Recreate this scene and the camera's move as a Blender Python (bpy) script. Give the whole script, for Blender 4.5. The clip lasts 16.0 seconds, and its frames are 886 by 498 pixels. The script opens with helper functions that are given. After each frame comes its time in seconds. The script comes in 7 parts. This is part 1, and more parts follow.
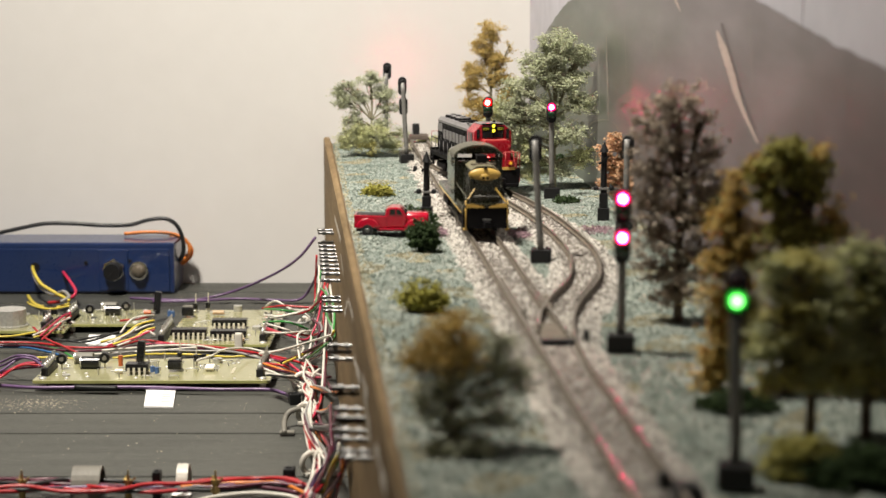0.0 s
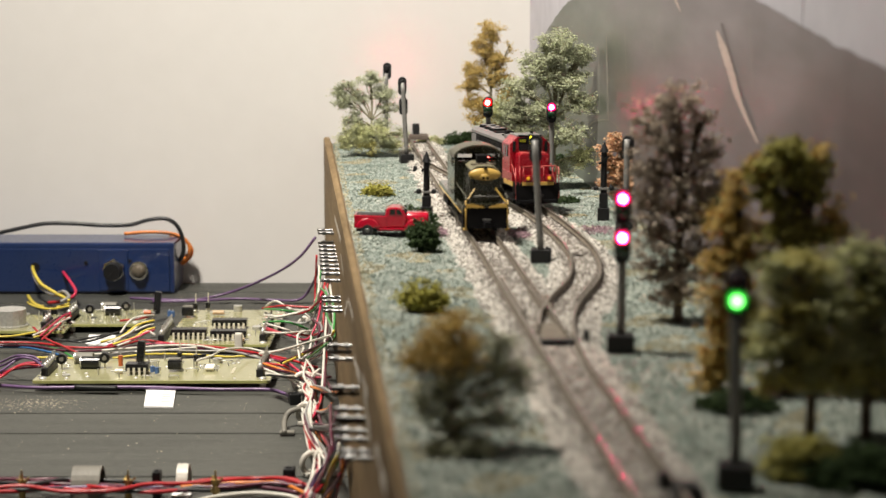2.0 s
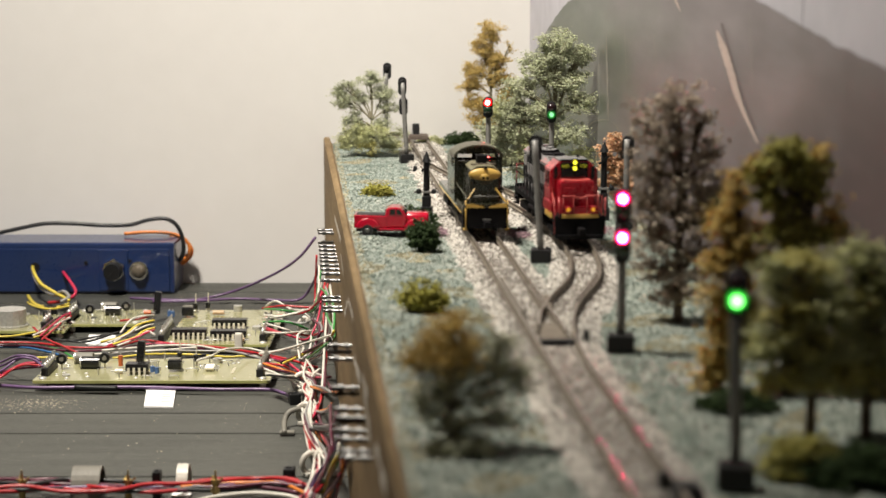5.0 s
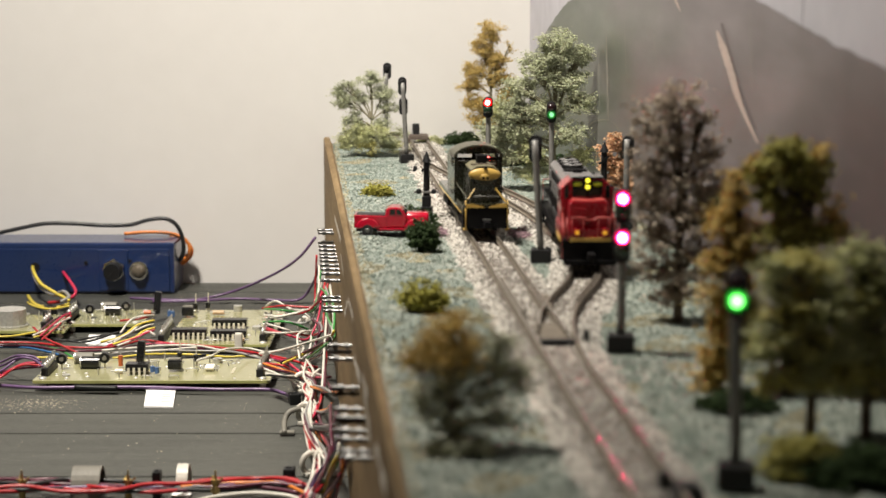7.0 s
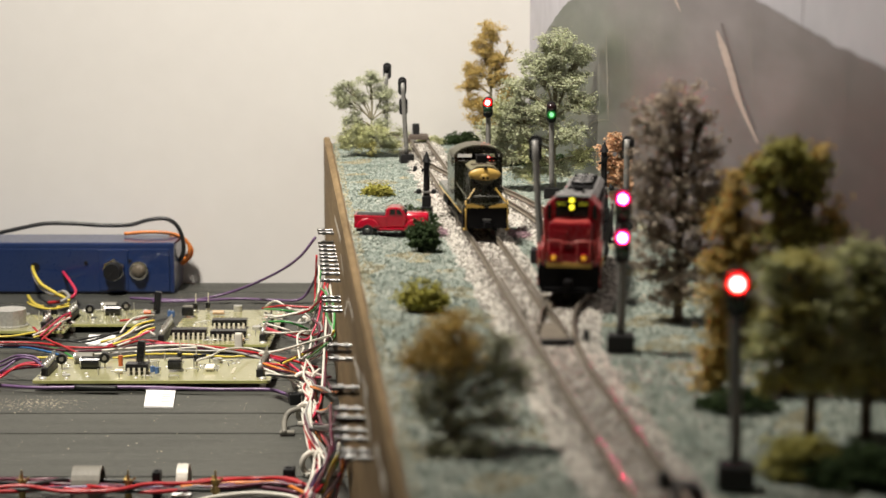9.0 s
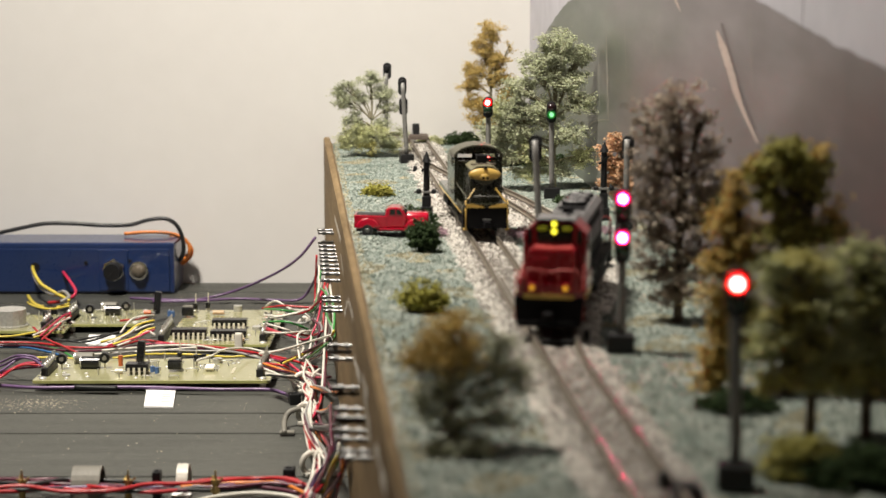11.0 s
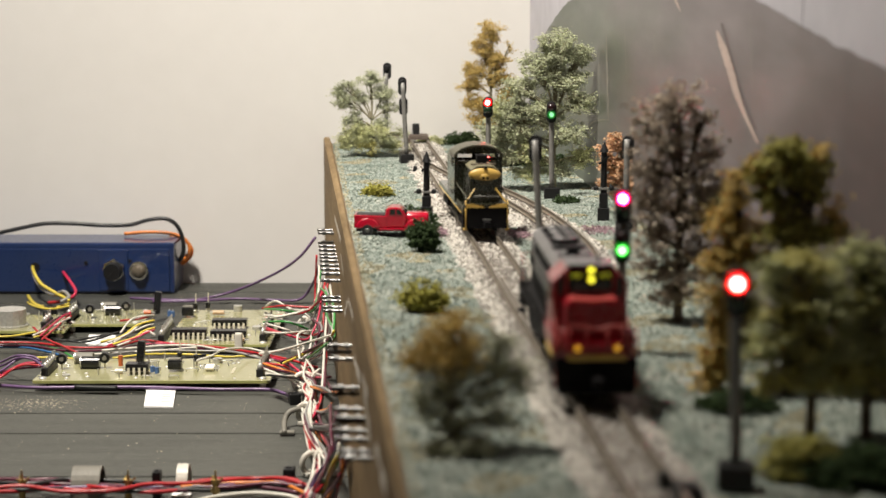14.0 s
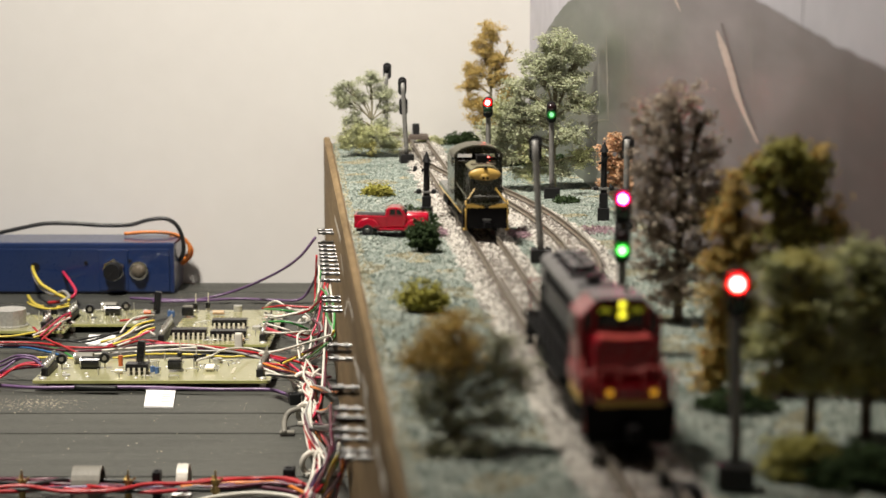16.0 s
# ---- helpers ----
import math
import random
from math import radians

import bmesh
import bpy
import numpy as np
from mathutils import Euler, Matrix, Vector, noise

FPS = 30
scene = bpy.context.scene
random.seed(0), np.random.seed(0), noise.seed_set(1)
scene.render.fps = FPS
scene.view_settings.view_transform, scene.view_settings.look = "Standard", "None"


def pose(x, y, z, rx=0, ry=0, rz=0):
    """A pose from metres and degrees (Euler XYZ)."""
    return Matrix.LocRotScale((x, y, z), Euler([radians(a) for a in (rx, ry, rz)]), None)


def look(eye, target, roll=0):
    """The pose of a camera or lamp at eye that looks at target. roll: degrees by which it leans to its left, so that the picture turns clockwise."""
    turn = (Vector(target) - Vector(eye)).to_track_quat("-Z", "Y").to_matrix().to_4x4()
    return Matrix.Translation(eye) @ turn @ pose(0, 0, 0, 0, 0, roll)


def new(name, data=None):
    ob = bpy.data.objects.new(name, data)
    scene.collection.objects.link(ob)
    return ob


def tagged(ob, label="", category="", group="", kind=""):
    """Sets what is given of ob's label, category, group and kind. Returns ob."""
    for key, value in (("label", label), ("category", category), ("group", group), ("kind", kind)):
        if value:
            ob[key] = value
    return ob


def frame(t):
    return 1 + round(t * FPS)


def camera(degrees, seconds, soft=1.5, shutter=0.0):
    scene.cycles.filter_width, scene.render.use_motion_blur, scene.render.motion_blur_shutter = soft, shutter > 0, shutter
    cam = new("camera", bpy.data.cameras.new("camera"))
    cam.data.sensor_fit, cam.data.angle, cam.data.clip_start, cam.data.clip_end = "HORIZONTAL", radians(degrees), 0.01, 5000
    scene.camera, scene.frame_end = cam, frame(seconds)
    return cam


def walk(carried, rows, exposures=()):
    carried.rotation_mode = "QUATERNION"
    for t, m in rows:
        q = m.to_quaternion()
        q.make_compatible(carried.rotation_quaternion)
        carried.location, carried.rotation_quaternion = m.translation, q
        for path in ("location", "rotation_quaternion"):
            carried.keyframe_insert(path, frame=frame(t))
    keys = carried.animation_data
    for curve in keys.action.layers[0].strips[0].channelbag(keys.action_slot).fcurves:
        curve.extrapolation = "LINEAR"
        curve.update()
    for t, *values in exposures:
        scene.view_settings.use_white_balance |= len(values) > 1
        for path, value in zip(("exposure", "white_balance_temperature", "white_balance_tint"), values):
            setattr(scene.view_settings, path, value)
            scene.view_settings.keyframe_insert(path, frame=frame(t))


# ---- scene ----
# A model railway shelf beside its wiring board, at 1:160 scale. Rail tops lie at z = 0.
cam = camera(28.0, 16.0, soft=1.5)
cam.data.dof.use_dof = True
cam.data.dof.focus_distance = 0.84
cam.data.dof.aperture_fstop = 19.0
STAND = pose(0, 0, 0.098, 90 - 8.786, 0, 0)
walk(cam, [(0, STAND), (16, STAND)], [(0, 0.0), (16, 0.0)])

# ---------------------------------------------------------------- light
world = bpy.data.worlds.new("room_air")
scene.world = world
world.use_nodes = True
world.node_tree.nodes["Background"].inputs[0].default_value = (1.0, 0.93, 0.82, 1)
world.node_tree.nodes["Background"].inputs[1].default_value = 0.13


def area(name, eye, target, size, power, colour, spread):
    lamp = bpy.data.lights.new(name, "AREA")
    lamp.shape, lamp.size, lamp.energy, lamp.color = "DISK", size, power, colour
    lamp.spread = radians(spread)
    ob = new(name, lamp)
    ob.matrix_world = look(eye, target)
    return ob


WARM = (1.0, 0.93, 0.825)
area("clamp_lamp", (-0.30, 0.54, 0.86), (-0.02, 0.90, 0.0), 0.14, 6.5, WARM, 95)


# ---------------------------------------------------------------- materials
def lin(c):
    return (c[0], c[1], c[2], 1.0)


def mat(name, a, b=None, scale=200.0, rough=0.6, metal=0.0, bump=0.0, fine=None, spec=0.5, coat=0.0, island=0.0, obj=0.0, stretch=None):
    """Two-tone procedural surface: large blotches and fine grain, with matching relief."""
    m = bpy.data.materials.new(name)
    m.use_nodes = True
    nt = m.node_tree
    n, link = nt.nodes, nt.links.new
    p = n["Principled BSDF"]
    p.inputs["Roughness"].default_value = rough
    p.inputs["Metallic"].default_value = metal
    p.inputs["Specular IOR Level"].default_value = spec
    p.inputs["Coat Weight"].default_value = coat
    b = b or tuple(v * 0.75 for v in a)
    co = n.new("ShaderNodeTexCoord")
    src = co.outputs["Object"]
    if stretch:
        mp = n.new("ShaderNodeMapping")
        mp.inputs["Scale"].default_value = stretch
        link(src, mp.inputs[0])
        src = mp.outputs[0]
    big = n.new("ShaderNodeTexNoise")
    big.inputs["Scale"].default_value = scale
    big.inputs["Detail"].default_value = 6
    link(src, big.inputs["Vector"])
    small = n.new("ShaderNodeTexNoise")
    small.inputs["Scale"].default_value = fine or scale * 7
    small.inputs["Detail"].default_value = 4
    link(src, small.inputs["Vector"])
    mixf = n.new("ShaderNodeMath")
    mixf.operation = "ADD"
    half = n.new("ShaderNodeMath")
    half.operation, half.inputs[1].default_value = "MULTIPLY", 0.6
    link(small.outputs[0], half.inputs[0])
    link(big.outputs[0], mixf.inputs[0])
    link(half.outputs[0], mixf.inputs[1])
    ramp = n.new("ShaderNodeMapRange")
    ramp.inputs["From Min"].default_value, ramp.inputs["From Max"].default_value = 0.55, 1.05
    fac = mixf.outputs[0]
    if island or obj:
        geo = n.new("ShaderNodeNewGeometry") if island else n.new("ShaderNodeObjectInfo")
        sc = n.new("ShaderNodeMath")
        sc.operation, sc.inputs[1].default_value, sc.inputs[2].default_value = "MULTIPLY_ADD", island or obj, -(island or obj) / 2
        link(geo.outputs["Random Per Island" if island else "Random"], sc.inputs[0])
        ad = n.new("ShaderNodeMath")
        ad.operation = "ADD"
        link(fac, ad.inputs[0])
        link(sc.outputs[0], ad.inputs[1])
        fac = ad.outputs[0]
    link(fac, ramp.inputs[0])
    mx = n.new("ShaderNodeMix")
    mx.data_type = "RGBA"
    mx.inputs["A"].default_value, mx.inputs["B"].default_value = lin(a), lin(b)
    link(ramp.outputs[0], mx.inputs["Factor"])
    link(mx.outputs["Result"], p.inputs["Base Color"])
    rr = n.new("ShaderNodeMapRange")
    rr.inputs["To Min"].default_value, rr.inputs["To Max"].default_value = max(rough - 0.1, 0.03), min(rough + 0.12, 1)
    link(small.outputs[0], rr.inputs[0])
    link(rr.outputs[0], p.inputs["Roughness"])
    if bump:
        bp = n.new("ShaderNodeBump")
        bp.inputs["Strength"].default_value, bp.inputs["Distance"].default_value = 0.7, bump
        link(mixf.outputs[0], bp.inputs["Height"])
        link(bp.outputs[0], p.inputs["Normal"])
    return m


def glow(name, core, rim, strength, radius):
    """A lit lens: pale at its core, coloured at the rim, by distance from the lens axis (local x)."""
    m = bpy.data.materials.new(name)
    m.use_nodes = True
    nt = m.node_tree
    n, link = nt.nodes, nt.links.new
    p = n["Principled BSDF"]
    p.inputs["Base Color"].default_value = lin([0.3 * v for v in rim])
    p.inputs["Roughness"].default_value = 0.2
    co = n.new("ShaderNodeTexCoord")
    sep = n.new("ShaderNodeSeparateXYZ")
    link(co.outputs["Object"], sep.inputs[0])
    cmb = n.new("ShaderNodeCombineXYZ")
    link(sep.outputs[1], cmb.inputs[1])
    link(sep.outputs[2], cmb.inputs[2])
    ln = n.new("ShaderNodeVectorMath")
    ln.operation = "LENGTH"
    link(cmb.outputs[0], ln.inputs[0])
    mr = n.new("ShaderNodeMapRange")
    mr.inputs["From Min"].default_value, mr.inputs["From Max"].default_value = radius * 0.30, radius * 0.64
    link(ln.outputs["Value"], mr.inputs[0])
    mx = n.new("ShaderNodeMix")
    mx.data_type = "RGBA"
    mx.inputs["A"].default_value, mx.inputs["B"].default_value = lin(core), lin(rim)
    link(mr.outputs[0], mx.inputs["Factor"])
    link(mx.outputs["Result"], p.inputs["Emission Color"])
    p.inputs["Emission Strength"].default_value = strength
    return m


def foliage(name, a, b):
    m = mat(name, a, b, scale=90, fine=900, rough=0.9, spec=0.15, island=0.55)
    nt = m.node_tree
    n, link = nt.nodes, nt.links.new
    p, out = n["Principled BSDF"], n["Material Output"]
    tr, mx = n.new("ShaderNodeBsdfTranslucent"), n.new("ShaderNodeMixShader")
    mx.inputs[0].default_value = 0.46
    link(p.inputs["Base Color"].links[0].from_socket, tr.inputs["Color"])
    link(p.outputs[0], mx.inputs[1])
    link(tr.outputs[0], mx.inputs[2])
    link(mx.outputs[0], out.inputs["Surface"])
    return m


M_WALL = mat("wall_paint", (0.615, 0.598, 0.578), (0.585, 0.568, 0.548), scale=3, fine=60, rough=0.85, bump=0.0002)
M_CEIL = mat("ceiling_paint", (0.78, 0.76, 0.72), scale=3, rough=0.9)
M_FLOOR = mat("floor_boards", (0.16, 0.10, 0.06), scale=4, rough=0.6)
M_TABLE = mat("grey_painted_planks", (0.062, 0.063, 0.054), (0.027, 0.028, 0.0238), scale=16, fine=300, rough=0.55, bump=0.0005, obj=0.25, stretch=(1, 6, 6))
M_BACK = mat("printed_sky", (0.45, 0.435, 0.475), (0.38, 0.37, 0.405), scale=8, fine=90, rough=0.5, bump=0.0002)
M_MOUNT = mat("printed_mountain", (0.185, 0.150, 0.162), (0.112, 0.098, 0.100), scale=11, fine=70, rough=0.40, spec=0.6, stretch=(1, 0.22, 1))
M_MOSS = mat("printed_moss", (0.125, 0.125, 0.088), (0.075, 0.080, 0.055), scale=60, fine=300, rough=0.45, stretch=(1, 1, 0.15))
M_STREAK = mat("printed_scree", (0.48, 0.38, 0.33), (0.36, 0.28, 0.25), scale=90, rough=0.5)
M_STREAK2 = mat("printed_gully", (0.11, 0.09, 0.09), (0.09, 0.07, 0.07), scale=90, rough=0.5)
M_SCRATCH = mat("pale_scratch", (0.32, 0.30, 0.26), (0.24, 0.225, 0.19), scale=200, rough=0.6)
M_FROND = mat("printed_frond", (0.30, 0.29, 0.20), (0.22, 0.21, 0.15), scale=120, rough=0.5)
M_FASCIA = mat("brown_stained_board", (0.225, 0.155, 0.078), (0.110, 0.074, 0.036), scale=22, fine=300, rough=0.75, spec=0.2, bump=0.0003, stretch=(1, 0.25, 3))
M_RAW = mat("raw_board_edge", (0.26, 0.19, 0.12), (0.18, 0.13, 0.08), scale=60, fine=500, rough=0.8, bump=0.0002)
M_CHALK = mat("pale_scuff", (0.62, 0.58, 0.51), (0.42, 0.37, 0.30), scale=500, rough=0.9)
M_GROUND = mat("scenic_ground", (0.33, 0.34, 0.295), (0.155, 0.185, 0.155), scale=42, fine=900, rough=0.95, bump=0.0008)
M_GRASS = mat("turf_foam", (0.335, 0.37, 0.335), (0.155, 0.195, 0.17), scale=45, fine=900, rough=0.95, spec=0.1, island=0.6)
M_DUST = mat("pale_sawdust", (0.62, 0.57, 0.45), (0.40, 0.36, 0.27), scale=300, rough=0.9, island=0.8)
M_EARTH = mat("bare_earth", (0.38, 0.34, 0.23), (0.20, 0.19, 0.12), scale=60, fine=900, rough=0.95, island=0.8)
M_BALLAST = mat("ballast_stone", (0.66, 0.625, 0.57), (0.215, 0.20, 0.18), scale=120, fine=1500, rough=0.9, island=1.1)
M_BED = mat("ballast_bed", (0.50, 0.47, 0.42), (0.28, 0.26, 0.23), scale=300, fine=1800, rough=0.95, bump=0.0006)
M_TIE = mat("weathered_tie", (0.13, 0.10, 0.08), (0.07, 0.055, 0.045), scale=400, rough=0.85, obj=0.4)
M_RAILSIDE = mat("rusty_rail", (0.20, 0.17, 0.13), (0.11, 0.088, 0.066), scale=300, rough=0.6, metal=0.3)
M_RAILTOP = mat("rail_head", (0.36, 0.32, 0.27), (0.24, 0.205, 0.17), scale=200, rough=0.32, metal=0.7)
M_PLASTIC = mat("black_plastic", (0.011, 0.011, 0.012), (0.008, 0.008, 0.008), scale=200, rough=0.45, spec=0.3)
M_MAST = mat("grey_mast", (0.21, 0.205, 0.19), (0.14, 0.135, 0.128), scale=300, rough=0.45, metal=0.2)
M_HEAD = mat("signal_head", (0.018, 0.018, 0.02), (0.012, 0.012, 0.012), scale=300, rough=0.5, spec=0.3)
M_UNLIT_R = mat("dark_red_lens", (0.016, 0.005, 0.006), (0.012, 0.004, 0.005), scale=300, rough=0.2)
M_UNLIT_G = mat("dark_green_lens", (0.006, 0.03, 0.012), (0.005, 0.02, 0.01), scale=300, rough=0.2)
# lenses are oversize: pale core and coloured ring paint in the lamps' glare
LENS = 0.00205
M_RED = glow("lit_red_lens", (1.0, 0.030, 0.026), (0.012, 0.00002, 0.00003), 300, LENS)
M_PINK = glow("lit_magenta_lens", (1.0, 0.022, 0.115), (0.0065, 0.00002, 0.0008), 300, LENS)
M_GREEN = glow("lit_green_lens", (0.16, 1.0, 0.15), (0.001, 0.055, 0.002), 11, LENS)
M_DIMGREEN = glow("lit_dim_green_lens", (0.30, 1.0, 0.40), (0.002, 0.10, 0.008), 1.5, LENS)
M_AMBER = glow("lit_headlight", (1.0, 0.95, 0.10), (0.8, 0.70, 0.01), 2.2, 0.001)
M_BOARD_NO = glow("lit_number_board", (0.50, 0.46, 0.03), (0.22, 0.20, 0.01), 0.55, 0.002)
M_DITCH = glow("lit_ditch_light", (1.0, 0.55, 0.05), (0.7, 0.28, 0.01), 0.6, 0.001)
M_LOCORED = mat("red_loco_paint", (0.31, 0.0055, 0.015), (0.24, 0.0045, 0.012), scale=120, fine=900, rough=0.28, spec=0.4, coat=0.3)
M_HANDRED = mat("pale_red_handrail", (0.46, 0.065, 0.06), (0.36, 0.05, 0.045), scale=300, rough=0.4)
# lighter copy of M_OLIVE, with the light on the hood top in its colour
M_HOODTOP_LIT = mat("lit_olive_hood_top", (0.21, 0.19, 0.115), (0.155, 0.14, 0.085), scale=150, rough=0.4)
M_LOCOGREY = mat("grey_loco_roof", (0.165, 0.158, 0.157), (0.105, 0.10, 0.10), scale=150, fine=900, rough=0.42)
M_LOCOBLACK = mat("black_loco_paint", (0.006, 0.006, 0.007), (0.010, 0.009, 0.009), scale=150, rough=0.65, spec=0.06)
M_YELLOW = mat("yellow_loco_trim", (0.56, 0.36, 0.085), (0.44, 0.28, 0.06), scale=200, rough=0.4)
M_GREENLOCO = mat("dark_green_loco_paint", (0.015, 0.0155, 0.0078), (0.010, 0.0108, 0.0055), scale=150, rough=0.26, coat=0.6)
M_OLIVE = mat("olive_loco_roof", (0.070, 0.066, 0.040), (0.048, 0.045, 0.028), scale=150, rough=0.42)
M_GLASSY = mat("dark_cab_glass", (0.008, 0.008, 0.009), (0.006, 0.006, 0.006), scale=100, rough=0.08, spec=0.7)
M_STEEL = mat("bright_steel", (0.24, 0.236, 0.23), (0.14, 0.137, 0.135), scale=300, rough=0.40, metal=1.0)
M_SOLDER = mat("dull_solder", (0.66, 0.65, 0.61), (0.48, 0.47, 0.44), scale=600, rough=0.35, metal=0.6)
M_BLUE = mat("blue_enamel", (0.009, 0.024, 0.088), (0.007, 0.019, 0.070), scale=30, fine=700, rough=0.30, bump=0.00003, coat=0.45)
M_PCB = mat("bare_circuit_board", (0.34, 0.325, 0.18), (0.25, 0.245, 0.125), scale=60, fine=500, rough=0.22, coat=0.5)
M_PCBEDGE = mat("circuit_board_edge", (0.36, 0.36, 0.13), scale=100, rough=0.5)
M_CHIP = mat("chip_plastic", (0.011, 0.011, 0.012), (0.008, 0.008, 0.008), scale=400, rough=0.24)
M_PIN = mat("chip_pin", (0.74, 0.69, 0.56), (0.6, 0.56, 0.45), scale=600, rough=0.4, metal=0.15)
M_CHROME = mat("bright_chrome", (0.72, 0.70, 0.66), (0.6, 0.58, 0.55), scale=300, rough=0.16, metal=1.0)
M_JEWEL = mat("smoky_lamp_jewel", (0.20, 0.17, 0.13), (0.12, 0.10, 0.075), scale=200, rough=0.07, metal=0.35, spec=0.9)
M_PAPER = mat("white_paper", (0.82, 0.81, 0.80), (0.74, 0.73, 0.73), scale=60, rough=0.8)
M_PRINT = mat("grey_print", (0.45, 0.45, 0.47), scale=300, rough=0.8)
M_TAN = mat("tan_resistor", (0.50, 0.33, 0.18), scale=500, rough=0.5)
M_ORANGECAP = mat("orange_ceramic", (0.55, 0.13, 0.035), scale=500, rough=0.45)
M_BLUECAP = mat("blue_component", (0.08, 0.16, 0.34), scale=500, rough=0.4)
M_NYLON = mat("milky_nylon", (0.60, 0.57, 0.50), (0.5, 0.47, 0.41), scale=200, rough=0.45)
M_CLAMP = mat("grey_clamp", (0.20, 0.19, 0.16), (0.14, 0.13, 0.11), scale=200, rough=0.6, metal=0.1)
M_TRUCKRED = mat("red_truck_enamel", (0.42, 0.006, 0.026), (0.36, 0.005, 0.021), scale=200, rough=0.22, coat=0.6)
M_TYRE = mat("tyre_rubber", (0.012, 0.012, 0.012), scale=300, rough=0.7)
M_BARK = mat("tree_bark", (0.15, 0.115, 0.08), (0.075, 0.055, 0.04), scale=200, fine=1200, rough=0.9, bump=0.0002)
M_PALEBARK = mat("pale_bark", (0.30, 0.27, 0.19), (0.17, 0.15, 0.10), scale=200, fine=1200, rough=0.9)


def tint_along(m, colour, y0, y1):
    """A mix of the base colour along y: mossy at the far end, darker brown at the near."""
    nt = m.node_tree
    n, link = nt.nodes, nt.links.new
    p = n["Principled BSDF"]
    was = p.inputs["Base Color"].links[0].from_socket
    co, sep = n.new("ShaderNodeTexCoord"), n.new("ShaderNodeSeparateXYZ")
    link(co.outputs["Object"], sep.inputs[0])
    nz = n.new("ShaderNodeTexNoise")
    nz.inputs["Scale"].default_value = 38
    nz.inputs["Detail"].default_value = 5
    mp = n.new("ShaderNodeMapping")
    mp.inputs["Scale"].default_value = (1, 0.35, 0.9)
    link(co.outputs["Object"], mp.inputs[0])
    link(mp.outputs[0], nz.inputs["Vector"])
    ad = n.new("ShaderNodeMath")
    ad.operation, ad.inputs[1].default_value = "MULTIPLY_ADD", 0.45
    link(nz.outputs[0], ad.inputs[0])
    link(sep.outputs[1], ad.inputs[2])
    mr = n.new("ShaderNodeMapRange")
    mr.inputs["From Min"].default_value, mr.inputs["From Max"].default_value = y0 + 0.22, y1 + 0.22
    link(ad.outputs[0], mr.inputs[0])
    mx = n.new("ShaderNodeMix")
    mx.data_type = "RGBA"
    mx.inputs["B"].default_value = lin(colour)
    link(mr.outputs[0], mx.inputs["Factor"])
    link(was, mx.inputs["A"])
    link(mx.outputs["Result"], p.inputs["Base Color"])


tint_along(M_MOUNT, (0.084, 0.096, 0.076), 0.66, 0.90)
tint_along(M_MOUNT, (0.088, 0.070, 0.070), 0.56, 0.44)
F_PALE = foliage("pale_sage_leaves", (0.68, 0.70, 0.51), (0.41, 0.43, 0.30))
F_OLD = foliage("old_gold_leaves", (0.76, 0.60, 0.24), (0.50, 0.38, 0.145))
F_GREEN = foliage("dull_green_leaves", (0.74, 0.70, 0.32), (0.44, 0.41, 0.17))
F_DARK = foliage("brown_olive_leaves", (0.68, 0.59, 0.49), (0.30, 0.25, 0.20))
F_SAGE = foliage("sage_leaves", (0.71, 0.72, 0.43), (0.42, 0.43, 0.25))
F_OLIVE = foliage("deep_olive_leaves", (0.56, 0.53, 0.18), (0.29, 0.27, 0.09))
F_HAZE = foliage("grey_green_leaves", (0.68, 0.69, 0.53), (0.42, 0.43, 0.32))
F_RUST = foliage("rust_leaves", (0.84, 0.60, 0.40), (0.56, 0.36, 0.21))
F_LIME = foliage("lime_leaves", (0.56, 0.53, 0.14), (0.27, 0.25, 0.06))
F_PINE = foliage("pine_leaves", (0.085, 0.13, 0.055), (0.028, 0.046, 0.020))
WIRES = {
    "white": mat("white_wire", (0.64, 0.61, 0.54), scale=60, rough=0.4), "red": mat("red_wire", (0.42, 0.018, 0.024), scale=60, rough=0.35),
    "pink": mat("pink_wire", (0.50, 0.020, 0.065), scale=60, rough=0.35), "dark": mat("maroon_wire", (0.09, 0.012, 0.03), scale=60, rough=0.35),
    "black": mat("black_wire", (0.014, 0.014, 0.014), scale=60, rough=0.35), "yellow": mat("yellow_wire", (0.66, 0.52, 0.07), scale=60, rough=0.35),
    "orange": mat("orange_wire", (0.66, 0.20, 0.035), scale=60, rough=0.35), "green": mat("green_wire", (0.05, 0.26, 0.06), scale=60, rough=0.35),
    "grey": mat("grey_wire", (0.27, 0.26, 0.25), scale=60, rough=0.35), "purple": mat("purple_wire", (0.135, 0.075, 0.17), scale=60, rough=0.35),
    "blue": mat("blue_wire", (0.03, 0.12, 0.30), scale=60, rough=0.35)}


# ---------------------------------------------------------------- builders
def part(name, bm, material, parent, label="", smooth=False):
    me = bpy.data.meshes.new(name)
    bm.to_mesh(me)
    bm.free()
    me.materials.append(material)
    if smooth:
        me.shade_smooth()
    ob = new(name, me)
    ob.parent = parent
    return tagged(ob, label)


def raw(name, verts, faces, material, parent=None, smooth=False):
    me = bpy.data.meshes.new(name)
    me.from_pydata([tuple(v) for v in verts], [], faces)
    me.materials.append(material)
    if smooth:
        me.shade_smooth()
    ob = new(name, me)
    ob.parent = parent
    return ob


def thing(name, m, label, category, group="", kind=""):
    ob = new(name)
    ob.matrix_world = m
    ob.empty_display_size = 0.005
    return tagged(ob, label, category, group, kind)


